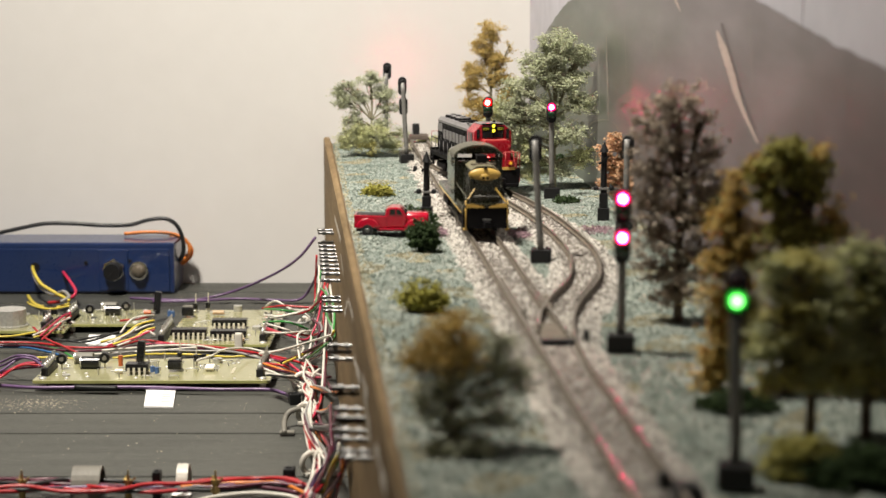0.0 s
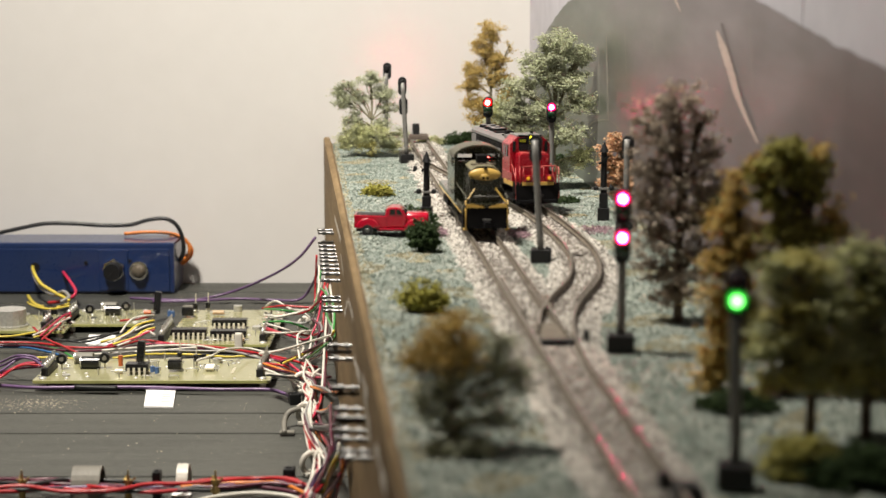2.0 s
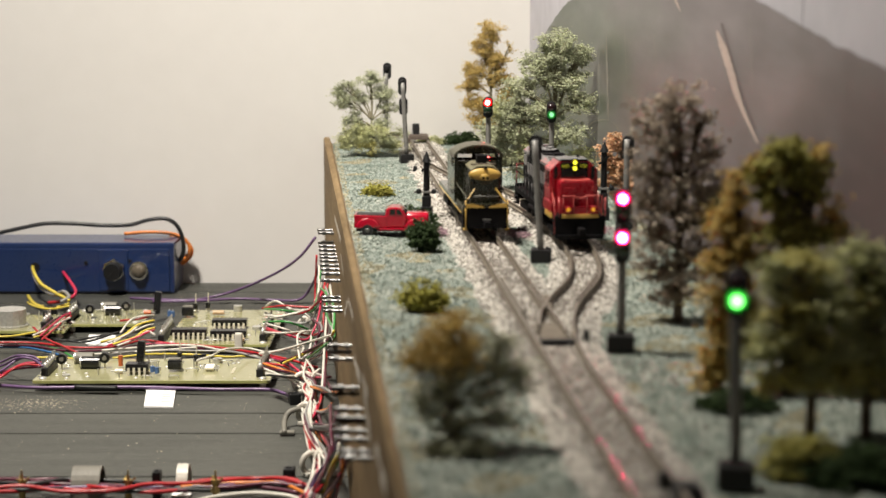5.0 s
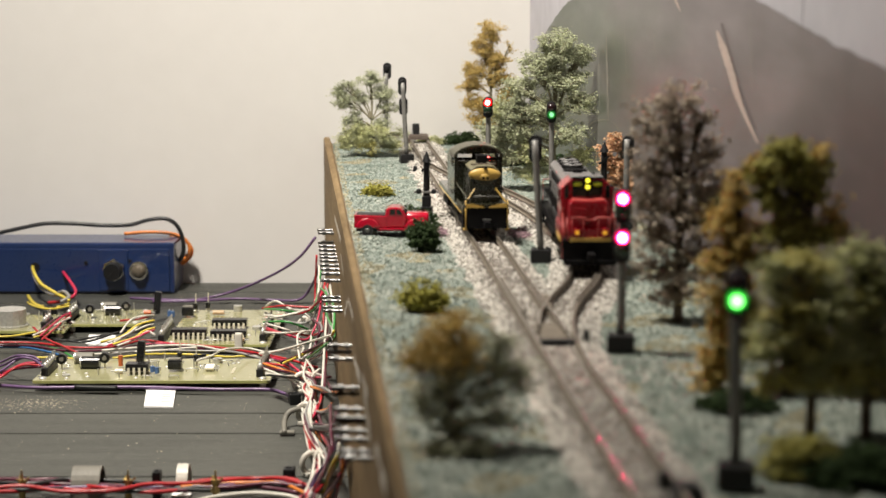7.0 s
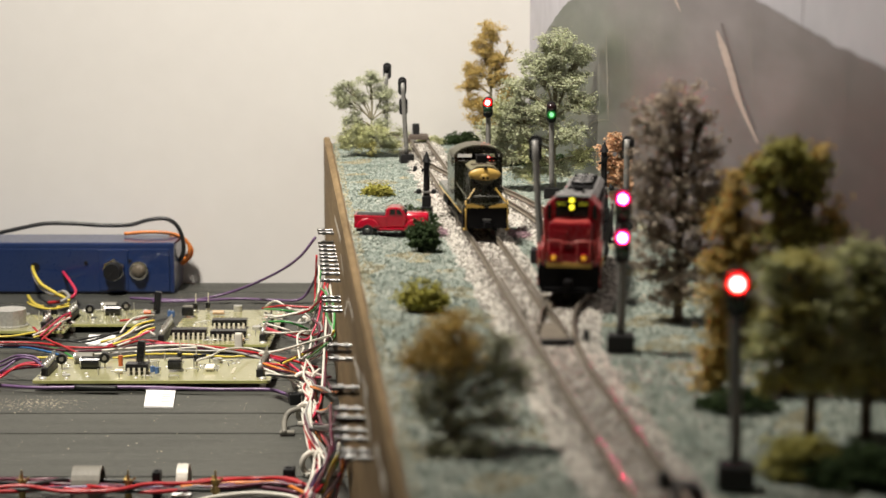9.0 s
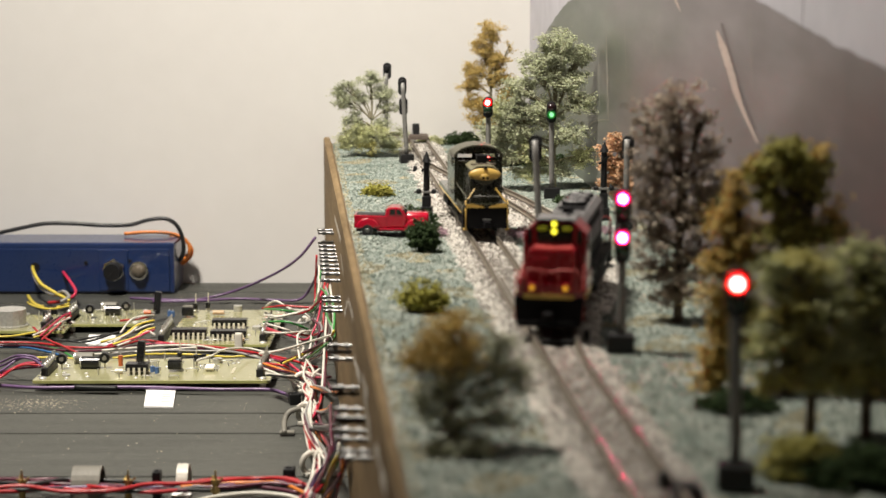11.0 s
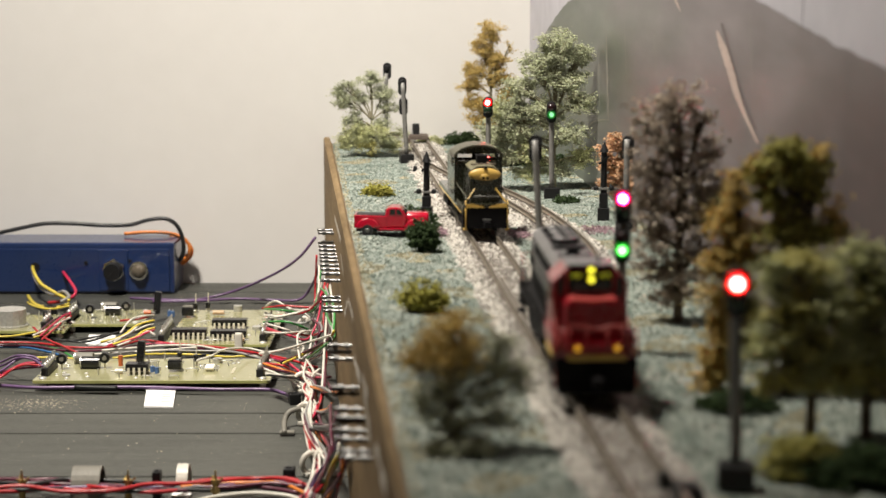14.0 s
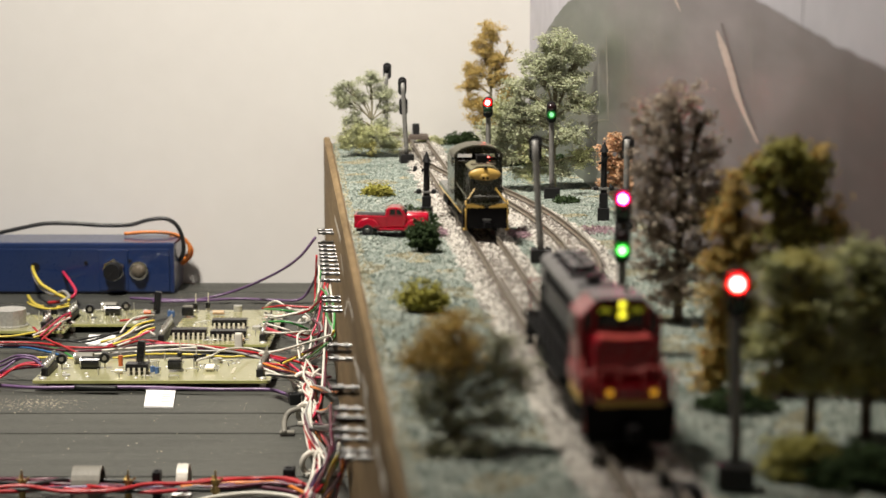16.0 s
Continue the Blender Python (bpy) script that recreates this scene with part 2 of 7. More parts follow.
def box(bm, c, s, bev=0.0, turn=None):
    m = Matrix.Translation(c) @ (turn or Matrix()) @ Matrix.Diagonal((*s, 1))
    vs = bmesh.ops.create_cube(bm, size=1, matrix=m)["verts"]
    if bev:
        es = list({e for v in vs for e in v.link_edges})
        bmesh.ops.bevel(bm, geom=es, offset=bev, segments=2, profile=0.6, affect="EDGES")
    return bm


def cyl(bm, a, b, r0, r1=None, seg=12):
    a, b = Vector(a), Vector(b)
    d = b - a
    m = Matrix.Translation((a + b) / 2) @ d.to_track_quat("Z", "Y").to_matrix().to_4x4()
    bmesh.ops.create_cone(bm, cap_ends=True, segments=seg, radius1=r0, radius2=r0 if r1 is None else max(r1, 1e-5), depth=d.length, matrix=m)
    return bm


def ball(bm, c, r, s=(1, 1, 1), u=12, v=8):
    bmesh.ops.create_uvsphere(bm, u_segments=u, v_segments=v, radius=r, matrix=Matrix.Translation(c) @ Matrix.Diagonal((*s, 1)))
    return bm


def prism(bm, profile, x0, x1, bev=0.0, axis="x"):
    """A cross-section, as (across, up) pairs, drawn out along x (or along y)."""
    def at(x, p):
        return (x, p[0], p[1]) if axis == "x" else (p[0], x, p[1])
    lo = [bm.verts.new(at(x0, p)) for p in profile]
    hi = [bm.verts.new(at(x1, p)) for p in profile]
    k = len(profile)
    fs = [bm.faces.new(lo), bm.faces.new(hi[::-1])]
    for i in range(k):
        fs.append(bm.faces.new((lo[i], hi[i], hi[(i + 1) % k], lo[(i + 1) % k])))
    bmesh.ops.recalc_face_normals(bm, faces=fs)
    if bev:
        es = list({e for f in fs for e in f.edges})
        bmesh.ops.bevel(bm, geom=es, offset=bev, segments=2, profile=0.6, affect="EDGES")
    return bm


def B():
    return bmesh.new()


def smoothed(points, k=8):
    p = [Vector(q) for q in points]
    p = [2 * p[0] - p[1]] + p + [2 * p[-1] - p[-2]]
    out = []
    for i in range(1, len(p) - 2):
        for j in range(k):
            t = j / k
            out.append(0.5 * (2 * p[i] + (p[i + 1] - p[i - 1]) * t + (2 * p[i - 1] - 5 * p[i] + 4 * p[i + 1] - p[i + 2]) * t * t
                              + (3 * p[i] - p[i - 1] - 3 * p[i + 1] + p[i + 2]) * t ** 3))
    out.append(p[-2])
    return out


def tube(name, points, r, material, parent, seg=7, k=8, taper=None, label=""):
    pts = smoothed(points, k) if k > 1 else [Vector(q) for q in points]
    verts, faces = [], []
    n = len(pts)
    for i, p in enumerate(pts):
        d = (pts[min(i + 1, n - 1)] - pts[max(i - 1, 0)]).normalized()
        u = d.cross(Vector((0.13, 0.31, 1))).normalized()
        w = d.cross(u)
        rr = r if taper is None else r + (taper - r) * i / (n - 1)
        for s in range(seg):
            a = 2 * math.pi * s / seg
            verts.append(p + (u * math.cos(a) + w * math.sin(a)) * rr)
    for i in range(n - 1):
        for s in range(seg):
            s2 = (s + 1) % seg
            faces.append((i * seg + s, i * seg + s2, (i + 1) * seg + s2, (i + 1) * seg + s))
    faces.append(tuple(range(seg))[::-1])
    faces.append(tuple(range((n - 1) * seg, n * seg)))
    ob = raw(name, verts, faces, material, parent, smooth=True)
    return tagged(ob, label)


OCT = np.array([(1, 0, 0), (-1, 0, 0), (0, 1, 0), (0, -1, 0), (0, 0, 1), (0, 0, -1)], float)
OCTF = np.array([(0, 2, 4), (2, 1, 4), (1, 3, 4), (3, 0, 4), (2, 0, 5), (1, 2, 5), (3, 1, 5), (0, 3, 5)])
TET = np.array([(1, 1, 1), (-1, -1, 1), (-1, 1, -1), (1, -1, -1)], float) * 0.7
TETF = np.array([(0, 1, 2), (0, 3, 1), (0, 2, 3), (1, 3, 2)])


def crumbs(name, centres, sizes, material, parent, rng, form=0, flat=1.0):
    """Many small uneven lumps in one mesh."""
    base, tri = (OCT, OCTF) if form == 0 else (TET, TETF)
    n, k = len(centres), len(base)
    q = rng.normal(size=(n, 4))
    q /= np.linalg.norm(q, axis=1)[:, None]
    w, x, y, z = q.T
    rot = np.stack([1 - 2 * (y * y + z * z), 2 * (x * y - w * z), 2 * (x * z + w * y), 2 * (x * y + w * z), 1 - 2 * (x * x + z * z), 2 * (y * z - w * x),
                    2 * (x * z - w * y), 2 * (y * z + w * x), 1 - 2 * (x * x + y * y)], 1).reshape(n, 3, 3)
    v = base[None] * rng.uniform(0.55, 1.15, (n, k, 1))
    v = np.einsum("nij,nkj->nki", rot, v) * np.asarray(sizes)[:, None, None]
    v[:, :, 2] *= flat
    v += np.asarray(centres)[:, None, :]
    f = (tri[None] + (np.arange(n) * k)[:, None, None]).reshape(-1, 3)
    return raw(name, v.reshape(-1, 3).tolist(), f.tolist(), material, parent)


# ---------------------------------------------------------------- the room
FAR = 1.093          # the back wall
SKEW = 0.0755        # the line's drift to the side per metre


def slab(name, lo, hi, material, label, category):
    c = [(a + b) / 2 for a, b in zip(lo, hi)]
    bm = box(B(), (0, 0, 0), [b - a for a, b in zip(lo, hi)])
    ob = part(name, bm, material, None)
    ob.location = c
    return tagged(ob, label, category, kind="structure")


slab("wall_north", (-2.2, FAR, -0.9), (1.8, FAR + 0.1, 1.7), M_WALL, "plain cream painted wall behind the table", "wall")
slab("wall_west", (-2.3, -1.6, -0.9), (-2.2, FAR + 0.1, 1.7), M_WALL, "plain cream painted side wall", "wall")
slab("wall_east", (1.8, -1.6, -0.9), (1.9, FAR + 0.1, 1.7), M_WALL, "plain cream painted side wall", "wall")
slab("wall_south", (-2.2, -1.7, -0.9), (1.8, -1.6, 1.7), M_WALL, "plain cream painted wall behind the viewer", "wall")
slab("floor", (-2.3, -1.7, -0.95), (1.9, FAR + 0.1, -0.9), M_FLOOR, "brown boarded floor", "floor")
slab("ceiling", (-2.3, -1.7, 1.7), (1.9, FAR + 0.1, 1.75), M_CEIL, "plain white ceiling", "ceiling")


def fascia_x(y):
    return -0.0075 - 0.082 * (y - 0.33)


def backdrop_x(y):
    return 0.0533 + 0.082 * (1.09 - y)


def main_x(y):
    return 0.0412 - SKEW * (y - 0.33)


TABLE = -0.092
table = thing("workbench", pose(0, 0, TABLE), "dark grey painted plank workbench top under the wiring", "workbench")
for i in range(15):
    y1 = FAR - 0.002 - i * 0.0332
    bm = box(B(), (0, 0, 0), (0.95, 0.0331, 0.018), 0.0004)
    pl = part("plank", bm, M_TABLE, table)
    pl.location = (-0.43 + 0.002 * (i % 3), y1 - 0.0164, -0.009 - 0.0004 * ((i * 7) % 3))
part("apron", box(B(), (-0.43, 0.83, -0.03), (0.9, 0.5, 0.022), 0.001), M_TABLE, table)
for lx, ly in ((-0.85, 0.62), (-0.85, 1.05), (-0.03, 0.62), (-0.03, 1.05)):
    part("leg", box(B(), (lx, ly, -0.42), (0.04, 0.04, 0.76), 0.002), M_TABLE, table)

# ---------------------------------------------------------------- the shelf of the layout
NEAR = 0.20
shelf = thing("layout_shelf", pose(0, 0, 0), "narrow model railway shelf with a brown stained board edge", "layout")
bm = B()
prof = [(fascia_x(NEAR) + 0.0006, NEAR), (fascia_x(FAR - 0.002) + 0.0006, FAR - 0.002), (backdrop_x(FAR - 0.002), FAR - 0.002), (backdrop_x(NEAR), NEAR)]
for z0, z1 in ((-0.05, -0.006),):
    lo = [bm.verts.new((x, y, z0)) for x, y in prof]
    hi = [bm.verts.new((x, y, z1)) for x, y in prof]
    bm.faces.new(lo)
    bm.faces.new(hi)
    for i in range(4):
        bm.faces.new((lo[i], lo[(i + 1) % 4], hi[(i + 1) % 4], hi[i]))
bmesh.ops.recalc_face_normals(bm, faces=bm.faces)
part("deck", bm, M_RAW, shelf)


def along(y0, y1, off0, off1, z0, z1, bev=0.0006):
    """A board that runs with the fascia between two distances."""
    bm = B()
    a0, a1 = (off0(y0), off0(y1)) if callable(off0) else (off0, off0)
    pts = [(fascia_x(y0) + a0, y0), (fascia_x(y1) + a1, y1), (fascia_x(y1) + off1, y1), (fascia_x(y0) + off1, y0)]
    lo = [bm.verts.new((x, y, z0)) for x, y in pts]
    hi = [bm.verts.new((x, y, z1)) for x, y in pts]
    bm.faces.new(lo)
    bm.faces.new(hi)
    for i in range(4):
        bm.faces.new((lo[i], lo[(i + 1) % 4], hi[(i + 1) % 4], hi[i]))
    bmesh.ops.recalc_face_normals(bm, faces=bm.faces)
    bmesh.ops.bevel(bm, geom=bm.edges[:], offset=bev, segments=2, affect="EDGES")
    return bm


def face_off(y):
    """How far the edge board's face stands out from the shelf's edge."""
    return -0.0006 - 0.0030 * (y - NEAR) / (FAR - NEAR)


part("fascia_board", along(NEAR, FAR - 0.003, face_off, 0.0004, -0.0915, -0.0008), M_FASCIA, shelf, "brown stained vertical edge board")
part("edge_strip", along(NEAR, FAR - 0.003, 0.0006, 0.0016, -0.0058, -0.0036), M_RAW, shelf, "bare pale wood along the edge")

# scenic ground: one uneven sheet
rng = np.random.default_rng(5)
verts, faces = [], []
NX, NY = 44, 220
for j in range(NY + 1):
    y = NEAR + (FAR - 0.004 - NEAR) * j / NY
    a, b = fascia_x(y) + 0.0008, backdrop_x(y) - 0.0005
    for i in range(NX + 1):
        x = a + (b - a) * i / NX
        d = abs(x - main_x(y))
        h = 0.0011 * noise.noise((x * 60, y * 60, 0)) + 0.0006 * noise.noise((x * 260, y * 260, 3))
        rise = max(0.0, (x - main_x(y) - 0.035)) * 0.03
        verts.append((x, y, -0.0046 + h * min(1, d / 0.02) + rise))
for j in range(NY):
    for i in range(NX):
        q = j * (NX + 1) + i
        faces.append((q, q + 1, q + NX + 2, q + NX + 1))
ground = raw("ground", verts, faces, M_GROUND, None, True)
tagged(ground, "blue-green scenic turf on the layout shelf", "ground", kind="structure")

# ---------------------------------------------------------------- track
SIDING = [(-0.0094, 1.0), (-0.0064, 0.96), (0.003, 0.91), (0.0115, 0.87), (0.0203, 0.835), (0.0285, 0.8), (0.0358, 0.765), (0.0414, 0.73), (0.0456, 0.695), (0.0488, 0.661),
          (0.0500, 0.635), (0.0496, 0.610), (0.0474, 0.583), (0.0436, 0.562), (0.0378, 0.538), (0.0336, 0.513), (0.0318, 0.488), (0.0319, 0.465), (0.0327, 0.44)]
side_pts = smoothed([(x, y, 0) for x, y in SIDING], 10)
for _ in range(8):
    side_pts = [side_pts[0]] + [(side_pts[i - 1] + 2 * side_pts[i] + side_pts[i + 1]) / 4 for i in range(1, len(side_pts) - 1)] + [side_pts[-1]]
main_pts = [Vector((main_x(y), y, 0)) for y in np.linspace(1.075, NEAR + 0.005, 60)]
side_xy = np.array([(p.x, p.y) for p in side_pts])


def near_track(x, y):
    """Distance from the nearer track's centre line."""
    d1 = np.abs(x - (0.0412 - SKEW * (y - 0.33)))
    d2 = np.min(np.hypot(x[:, None] - side_xy[None, :, 0], y[:, None] - side_xy[None, :, 1]), axis=1)
    return np.minimum(d1, d2), d1, d2


def rail(name, pts, off, parent, z=0.0, i0=0, i1=None):
    pts = pts[i0:i1]
    sec = [(-0.0007, -0.0021), (0.0007, -0.0021), (0.0007, -0.0018), (0.00022, -0.0014), (0.00022, -0.0006), (0.00042, -0.0004), (0.00042, -0.00002),
           (-0.00042, -0.00002), (-0.00042, -0.0004), (-0.00022, -0.0006), (-0.00022, -0.0014), (-0.0007, -0.0018)]
    verts, faces, tops, tf = [], [], [], []
    n, k = len(pts), len(sec)
    for i, p in enumerate(pts):
        d = (pts[min(i + 1, n - 1)] - pts[max(i - 1, 0)]).normalized()
        s = Vector((d.y, -d.x, 0))
        for a, b in sec:
            verts.append(p + s * (off + a) + Vector((0, 0, b + z)))
        tops += [p + s * (off - 0.00036) + Vector((0, 0, z + 0.00002)), p + s * (off + 0.00036) + Vector((0, 0, z + 0.00002))]
    for i in range(n - 1):
        for j in range(k):
            faces.append((i * k + j, i * k + (j + 1) % k, (i + 1) * k + (j + 1) % k, (i + 1) * k + j))
        tf.append((2 * i, 2 * i + 1, 2 * i + 3, 2 * i + 2))
    faces += [tuple(range(k)), tuple(range((n - 1) * k, n * k))]
    ob = raw(name, verts, faces, M_RAILSIDE, parent)
    raw("rail_head", tops, tf, M_RAILTOP, ob)
    return ob


main_line = thing("main_track", pose(0, 0, 0), "straight rusty main track laid in pale ballast", "track")
siding = thing("siding_track", pose(0, 0, 0), "curved siding track joining the main line by turnouts", "track")
far_half = [p for p in main_pts if p.y > 0.484]
near_half = [p for p in main_pts if p.y < 0.43]
rail("rail", main_pts, 0.0049, main_line)
rail("rail", far_half, -0.0049, main_line)
rail("rail", near_half, -0.0049, main_line)
# the siding's outer rail runs on as the stock rail of the main line; its inner rail ends as a point blade
rail("rail", side_pts, 0.0049, siding, z=-0.00004, i0=14, i1=-22)
rail("rail", side_pts + [near_half[0]], -0.0049, siding, z=-0.00004, i0=14)
# guard rails and frog plate at the turnout
for y0, y1, o in ((0.575, 0.515, 0.0036), (0.56, 0.52, -0.0036)):
    rail("guard_rail", [Vector((main_x(y), y, 0)) for y in np.linspace(y0, y1, 8)], o, main_line)
rail("guard_rail", side_pts[-62:-40], -0.0036, siding)
part("frog_plate", box(B(), (main_x(0.535) + 0.0055, 0.535, -0.0012), (0.0035, 0.02, 0.0012), 0.0004), M_RAILSIDE, siding)
part("throw_bar", box(B(), (main_x(0.478) + 0.0012, 0.478, -0.0016), (0.0105, 0.0030, 0.0012), 0.0003), M_PLASTIC, siding)
part("point_block", box(B(), (main_x(0.491) + 0.0020, 0.491, -0.0017), (0.0072, 0.022, 0.001), 0.0003), M_RAILSIDE, siding)
tie_mesh = None


def ties(pts, parent, step, avoid=None):
    global tie_mesh
    acc, last = step, pts[0]
    for i in range(1, len(pts)):
        d = pts[i] - pts[i - 1]
        acc += d.length
        while acc >= step:
            acc -= step
            p = pts[i] - d.normalized() * acc
            if avoid and avoid(p):
                continue
            if tie_mesh is None:
                ob = part("tie", box(B(), (0, 0, 0), (0.0155, 0.0017, 0.0014), 0.00015), M_TIE, parent)
                tie_mesh = ob.data
            else:
                ob = new("tie", tie_mesh)
                ob.parent = parent
            ob.location = (p.x, p.y, -0.00328)
            ob.rotation_euler = (0, 0, math.atan2(d.y, d.x) + math.pi / 2)


ties(main_pts, main_line, 0.0042)
ties(side_pts, siding, 0.0042, lambda p: abs(p.x - main_x(p.y)) < 0.008)

# ballast bed under both tracks, then loose stones
for nm, pts, par in (("ballast_bed", main_pts, main_line), ("ballast_bed", side_pts, siding)):
    sec = [(-0.0145, -0.0052), (-0.0095, -0.0029), (0.0095, -0.0029), (0.0145, -0.0052)]
    lift = 0.0 if par is main_line else 0.00006
    vs, fs = [], []
    for i, p in enumerate(pts):
        d = (pts[min(i + 1, len(pts) - 1)] - pts[max(i - 1, 0)]).normalized()
        s = Vector((d.y, -d.x, 0))
        vs += [p + s * a + Vector((0, 0, b + lift)) for a, b in sec]
    for i in range(len(pts) - 1):
        for j in range(3):
            fs.append((i * 4 + j, i * 4 + j + 1, i * 4 + j + 5, i * 4 + j + 4))
    raw(nm, vs, fs, M_BED, par)

rng = np.random.default_rng(11)


def scatter(n, y0=0.28, y1=1.085):
    y = y0 + (y1 - y0) * rng.random(n)
    a, b = -0.0075 - 0.082 * (y - 0.33) + 0.0015, 0.0533 + 0.082 * (1.09 - y) - 0.001
    return a + (b - a) * rng.random(n), y


x, y = scatter(90000)
d, d1, d2 = near_track(x, y)
wob = np.array([0.0042 * noise.noise((a * 70, b * 70, 21)) for a, b in zip(x, y)]) + rng.normal(0, 0.0019, len(x))
keep = d + wob < 0.0125
inrail = np.minimum(np.abs(d1 - 0.0049), np.abs(d2 - 0.0049)) < 0.0011
keep &= ~(inrail & (rng.random(len(x)) < 0.9))
xb, yb, db = x[keep], y[keep], d[keep]
zb = np.where(db < 0.0095, -0.0027, -0.0027 - (db - 0.0095) * 0.45) + rng.normal(0, 0.0002, len(xb))
ballast = crumbs("ballast", np.stack([xb, yb, zb], 1), rng.uniform(0.00035, 0.00075, len(xb)), M_BALLAST, None, rng, form=0, flat=0.8)
tagged(ballast, "loose pale grey and beige ballast stones round the rails", "ballast", kind="stuff")
x, y = scatter(110000)
d, d1, d2 = near_track(x, y)
keep = d > 0.0115 + rng.normal(0, 0.0015, len(x))
x, y = x[keep], y[keep]
z = np.array([-0.0044 + 0.0011 * noise.noise((a * 60, b * 60, 0)) for a, b in zip(x, y)]) + np.maximum(0, x - (0.0412 - SKEW * (y - 0.33)) - 0.035) * 0.03
patch = np.array([noise.noise((a * 55, b * 55, 7)) for a, b in zip(x, y)])
edge = x - (-0.0075 - 0.082 * (y - 0.33)) < 0.0045
bare = (patch > 0.30) | (edge & (rng.random(len(x)) < 0.6))
for sel, nm, m, lab in ((~bare, "turf", M_GRASS, "blue-green ground foam turf"), (bare, "loose_earth", M_EARTH, "tan loose earth between the turf")):
    ob = crumbs(nm, np.stack([x[sel], y[sel], z[sel]], 1), rng.uniform(0.0003, 0.00072, int(sel.sum())), m, None, rng, form=1, flat=0.7)
    tagged(ob, lab, "turf" if nm == "turf" else "earth", kind="stuff")

hp = []
for cx, cy, w, d, n in (((0.0309, 0.6966, -0.0040)[0], (0.0309, 0.6966, -0.0040)[1], 0.005, 0.010, 260), ((0.0633, 0.7092, -0.0040)[0], (0.0633, 0.7092, -0.0040)[1], 0.006, 0.010, 260), ((0.0009, 0.7028, -0.0040)[0], (0.0009, 0.7028, -0.0040)[1], 0.003, 0.010, 120)):
    hp.append(np.stack([cx + rng.normal(0, w * 0.5, n), cy + rng.normal(0, d * 0.5, n), np.full(n, -0.0036)], 1))
hp = np.concatenate(hp)
M_HEATHER = mat("heather_foam", (0.30, 0.19, 0.22), (0.15, 0.10, 0.11), scale=90, fine=900, rough=0.95, island=0.6)
tagged(crumbs("heather", hp, rng.uniform(0.0004, 0.0010, len(hp)), M_HEATHER, None, rng, form=1, flat=0.7), "dull mauve heather foam beside the ballast", "heather", kind="stuff")

# ---------------------------------------------------------------- printed backdrop along the side
back = thing("backdrop", pose(0, 0, 0), "printed mountain scene on a side panel with vertical seams", "backdrop", kind="structure")


def on_back(y, z, proud):
    return (backdrop_x(y) - proud, y, z)


bm = B()
cuts = [FAR - 0.001, 0.8205, 0.504, 0.19]
for y1, y0 in zip(cuts, cuts[1:]):
    bm = B()
    c = [(backdrop_x(y1), y1), (backdrop_x(y0 + 0.0006), y0 + 0.0006), (backdrop_x(y0 + 0.0006) + 0.006, y0 + 0.0006), (backdrop_x(y1) + 0.006, y1)]
    lo = [bm.verts.new((px, py, -0.02)) for px, py in c]
    hi = [bm.verts.new((px, py, 0.26)) for px, py in c]
    bm.faces.new(lo)
    bm.faces.new(hi)
    for i in range(4):
        bm.faces.new((lo[i], lo[(i + 1) % 4], hi[(i + 1) % 4], hi[i]))
    bmesh.ops.recalc_face_normals(bm, faces=bm.faces)
    part("panel", bm, M_BACK, back)
RIDGE = [(1.086, 0.047), (1.0368, 0.0608), (0.9813, 0.0751), (0.9313, 0.0845), (0.82, 0.0965), (0.69, 0.100), (0.62, 0.0965), (0.5549, 0.0902), (0.5046, 0.0838), (0.4625, 0.0785), (0.4319, 0.0757), (0.19, 0.05)]
ridge = smoothed([(a, b, 0) for a, b in RIDGE], 10)
vs, fs = [], []
for i, p in enumerate(ridge):
    top = p.y + 0.0009 * noise.noise((p.x * 90, 0, 0)) + 0.0004 * noise.noise((p.x * 400, 5, 0))
    vs += [on_back(p.x, -0.01, 0.0004), on_back(p.x, top, 0.0004)]
for i in range(len(ridge) - 1):
    fs.append((2 * i, 2 * i + 2, 2 * i + 3, 2 * i + 1))
raw("mountain_print", vs, fs, M_MOUNT, back)


def blot(name, spine, widths, material, proud):
    """A printed mark: a strip of changing width on the panel."""
    pts = smoothed([(a, b, 0) for a, b in spine], 8)
    n = len(pts)
    vs, fs = [], []
    for i, p in enumerate(pts):
        w = float(np.interp(i / (n - 1), np.linspace(0, 1, len(widths)), widths)) * (1 + 0.35 * noise.noise((i * 0.7, spine[0][0] * 50, 0)))
        vs += [on_back(p.x + w, p.y, proud), on_back(p.x - w, p.y, proud)]
    for i in range(n - 1):
        fs.append((2 * i, 2 * i + 1, 2 * i + 3, 2 * i + 2))
    raw(name, vs, fs, material, back)


def bp(p):
    return (p[1], p[2])


blot("scree_print", [bp(q) for q in [(0.0931, 0.6043, 0.0791), (0.0939, 0.5950, 0.0738), (0.0948, 0.5833, 0.0660), (0.0956, 0.5744, 0.0592), (0.0965, 0.5636, 0.0537), (0.0978, 0.5469, 0.0463)]], (0.002, 0.0060, 0.0054, 0.0040, 0.0028, 0.0012), M_STREAK, 0.0006)
blot("gully_print", [bp(q) for q in [(0.0936, 0.5981, 0.0818), (0.0945, 0.5871, 0.0732), (0.0955, 0.5757, 0.0646), (0.0964, 0.5640, 0.0573), (0.0975, 0.5507, 0.0503)]], (0.002, 0.002, 0.0015, 0.0015, 0.001), M_STREAK2, 0.0005)
blot("scree_print", [bp(q) for q in [(0.0873, 0.6750, 0.0907), (0.0878, 0.6697, 0.0876), (0.0884, 0.6625, 0.0846)]], (0.001, 0.0025, 0.0008), M_STREAK, 0.0006)
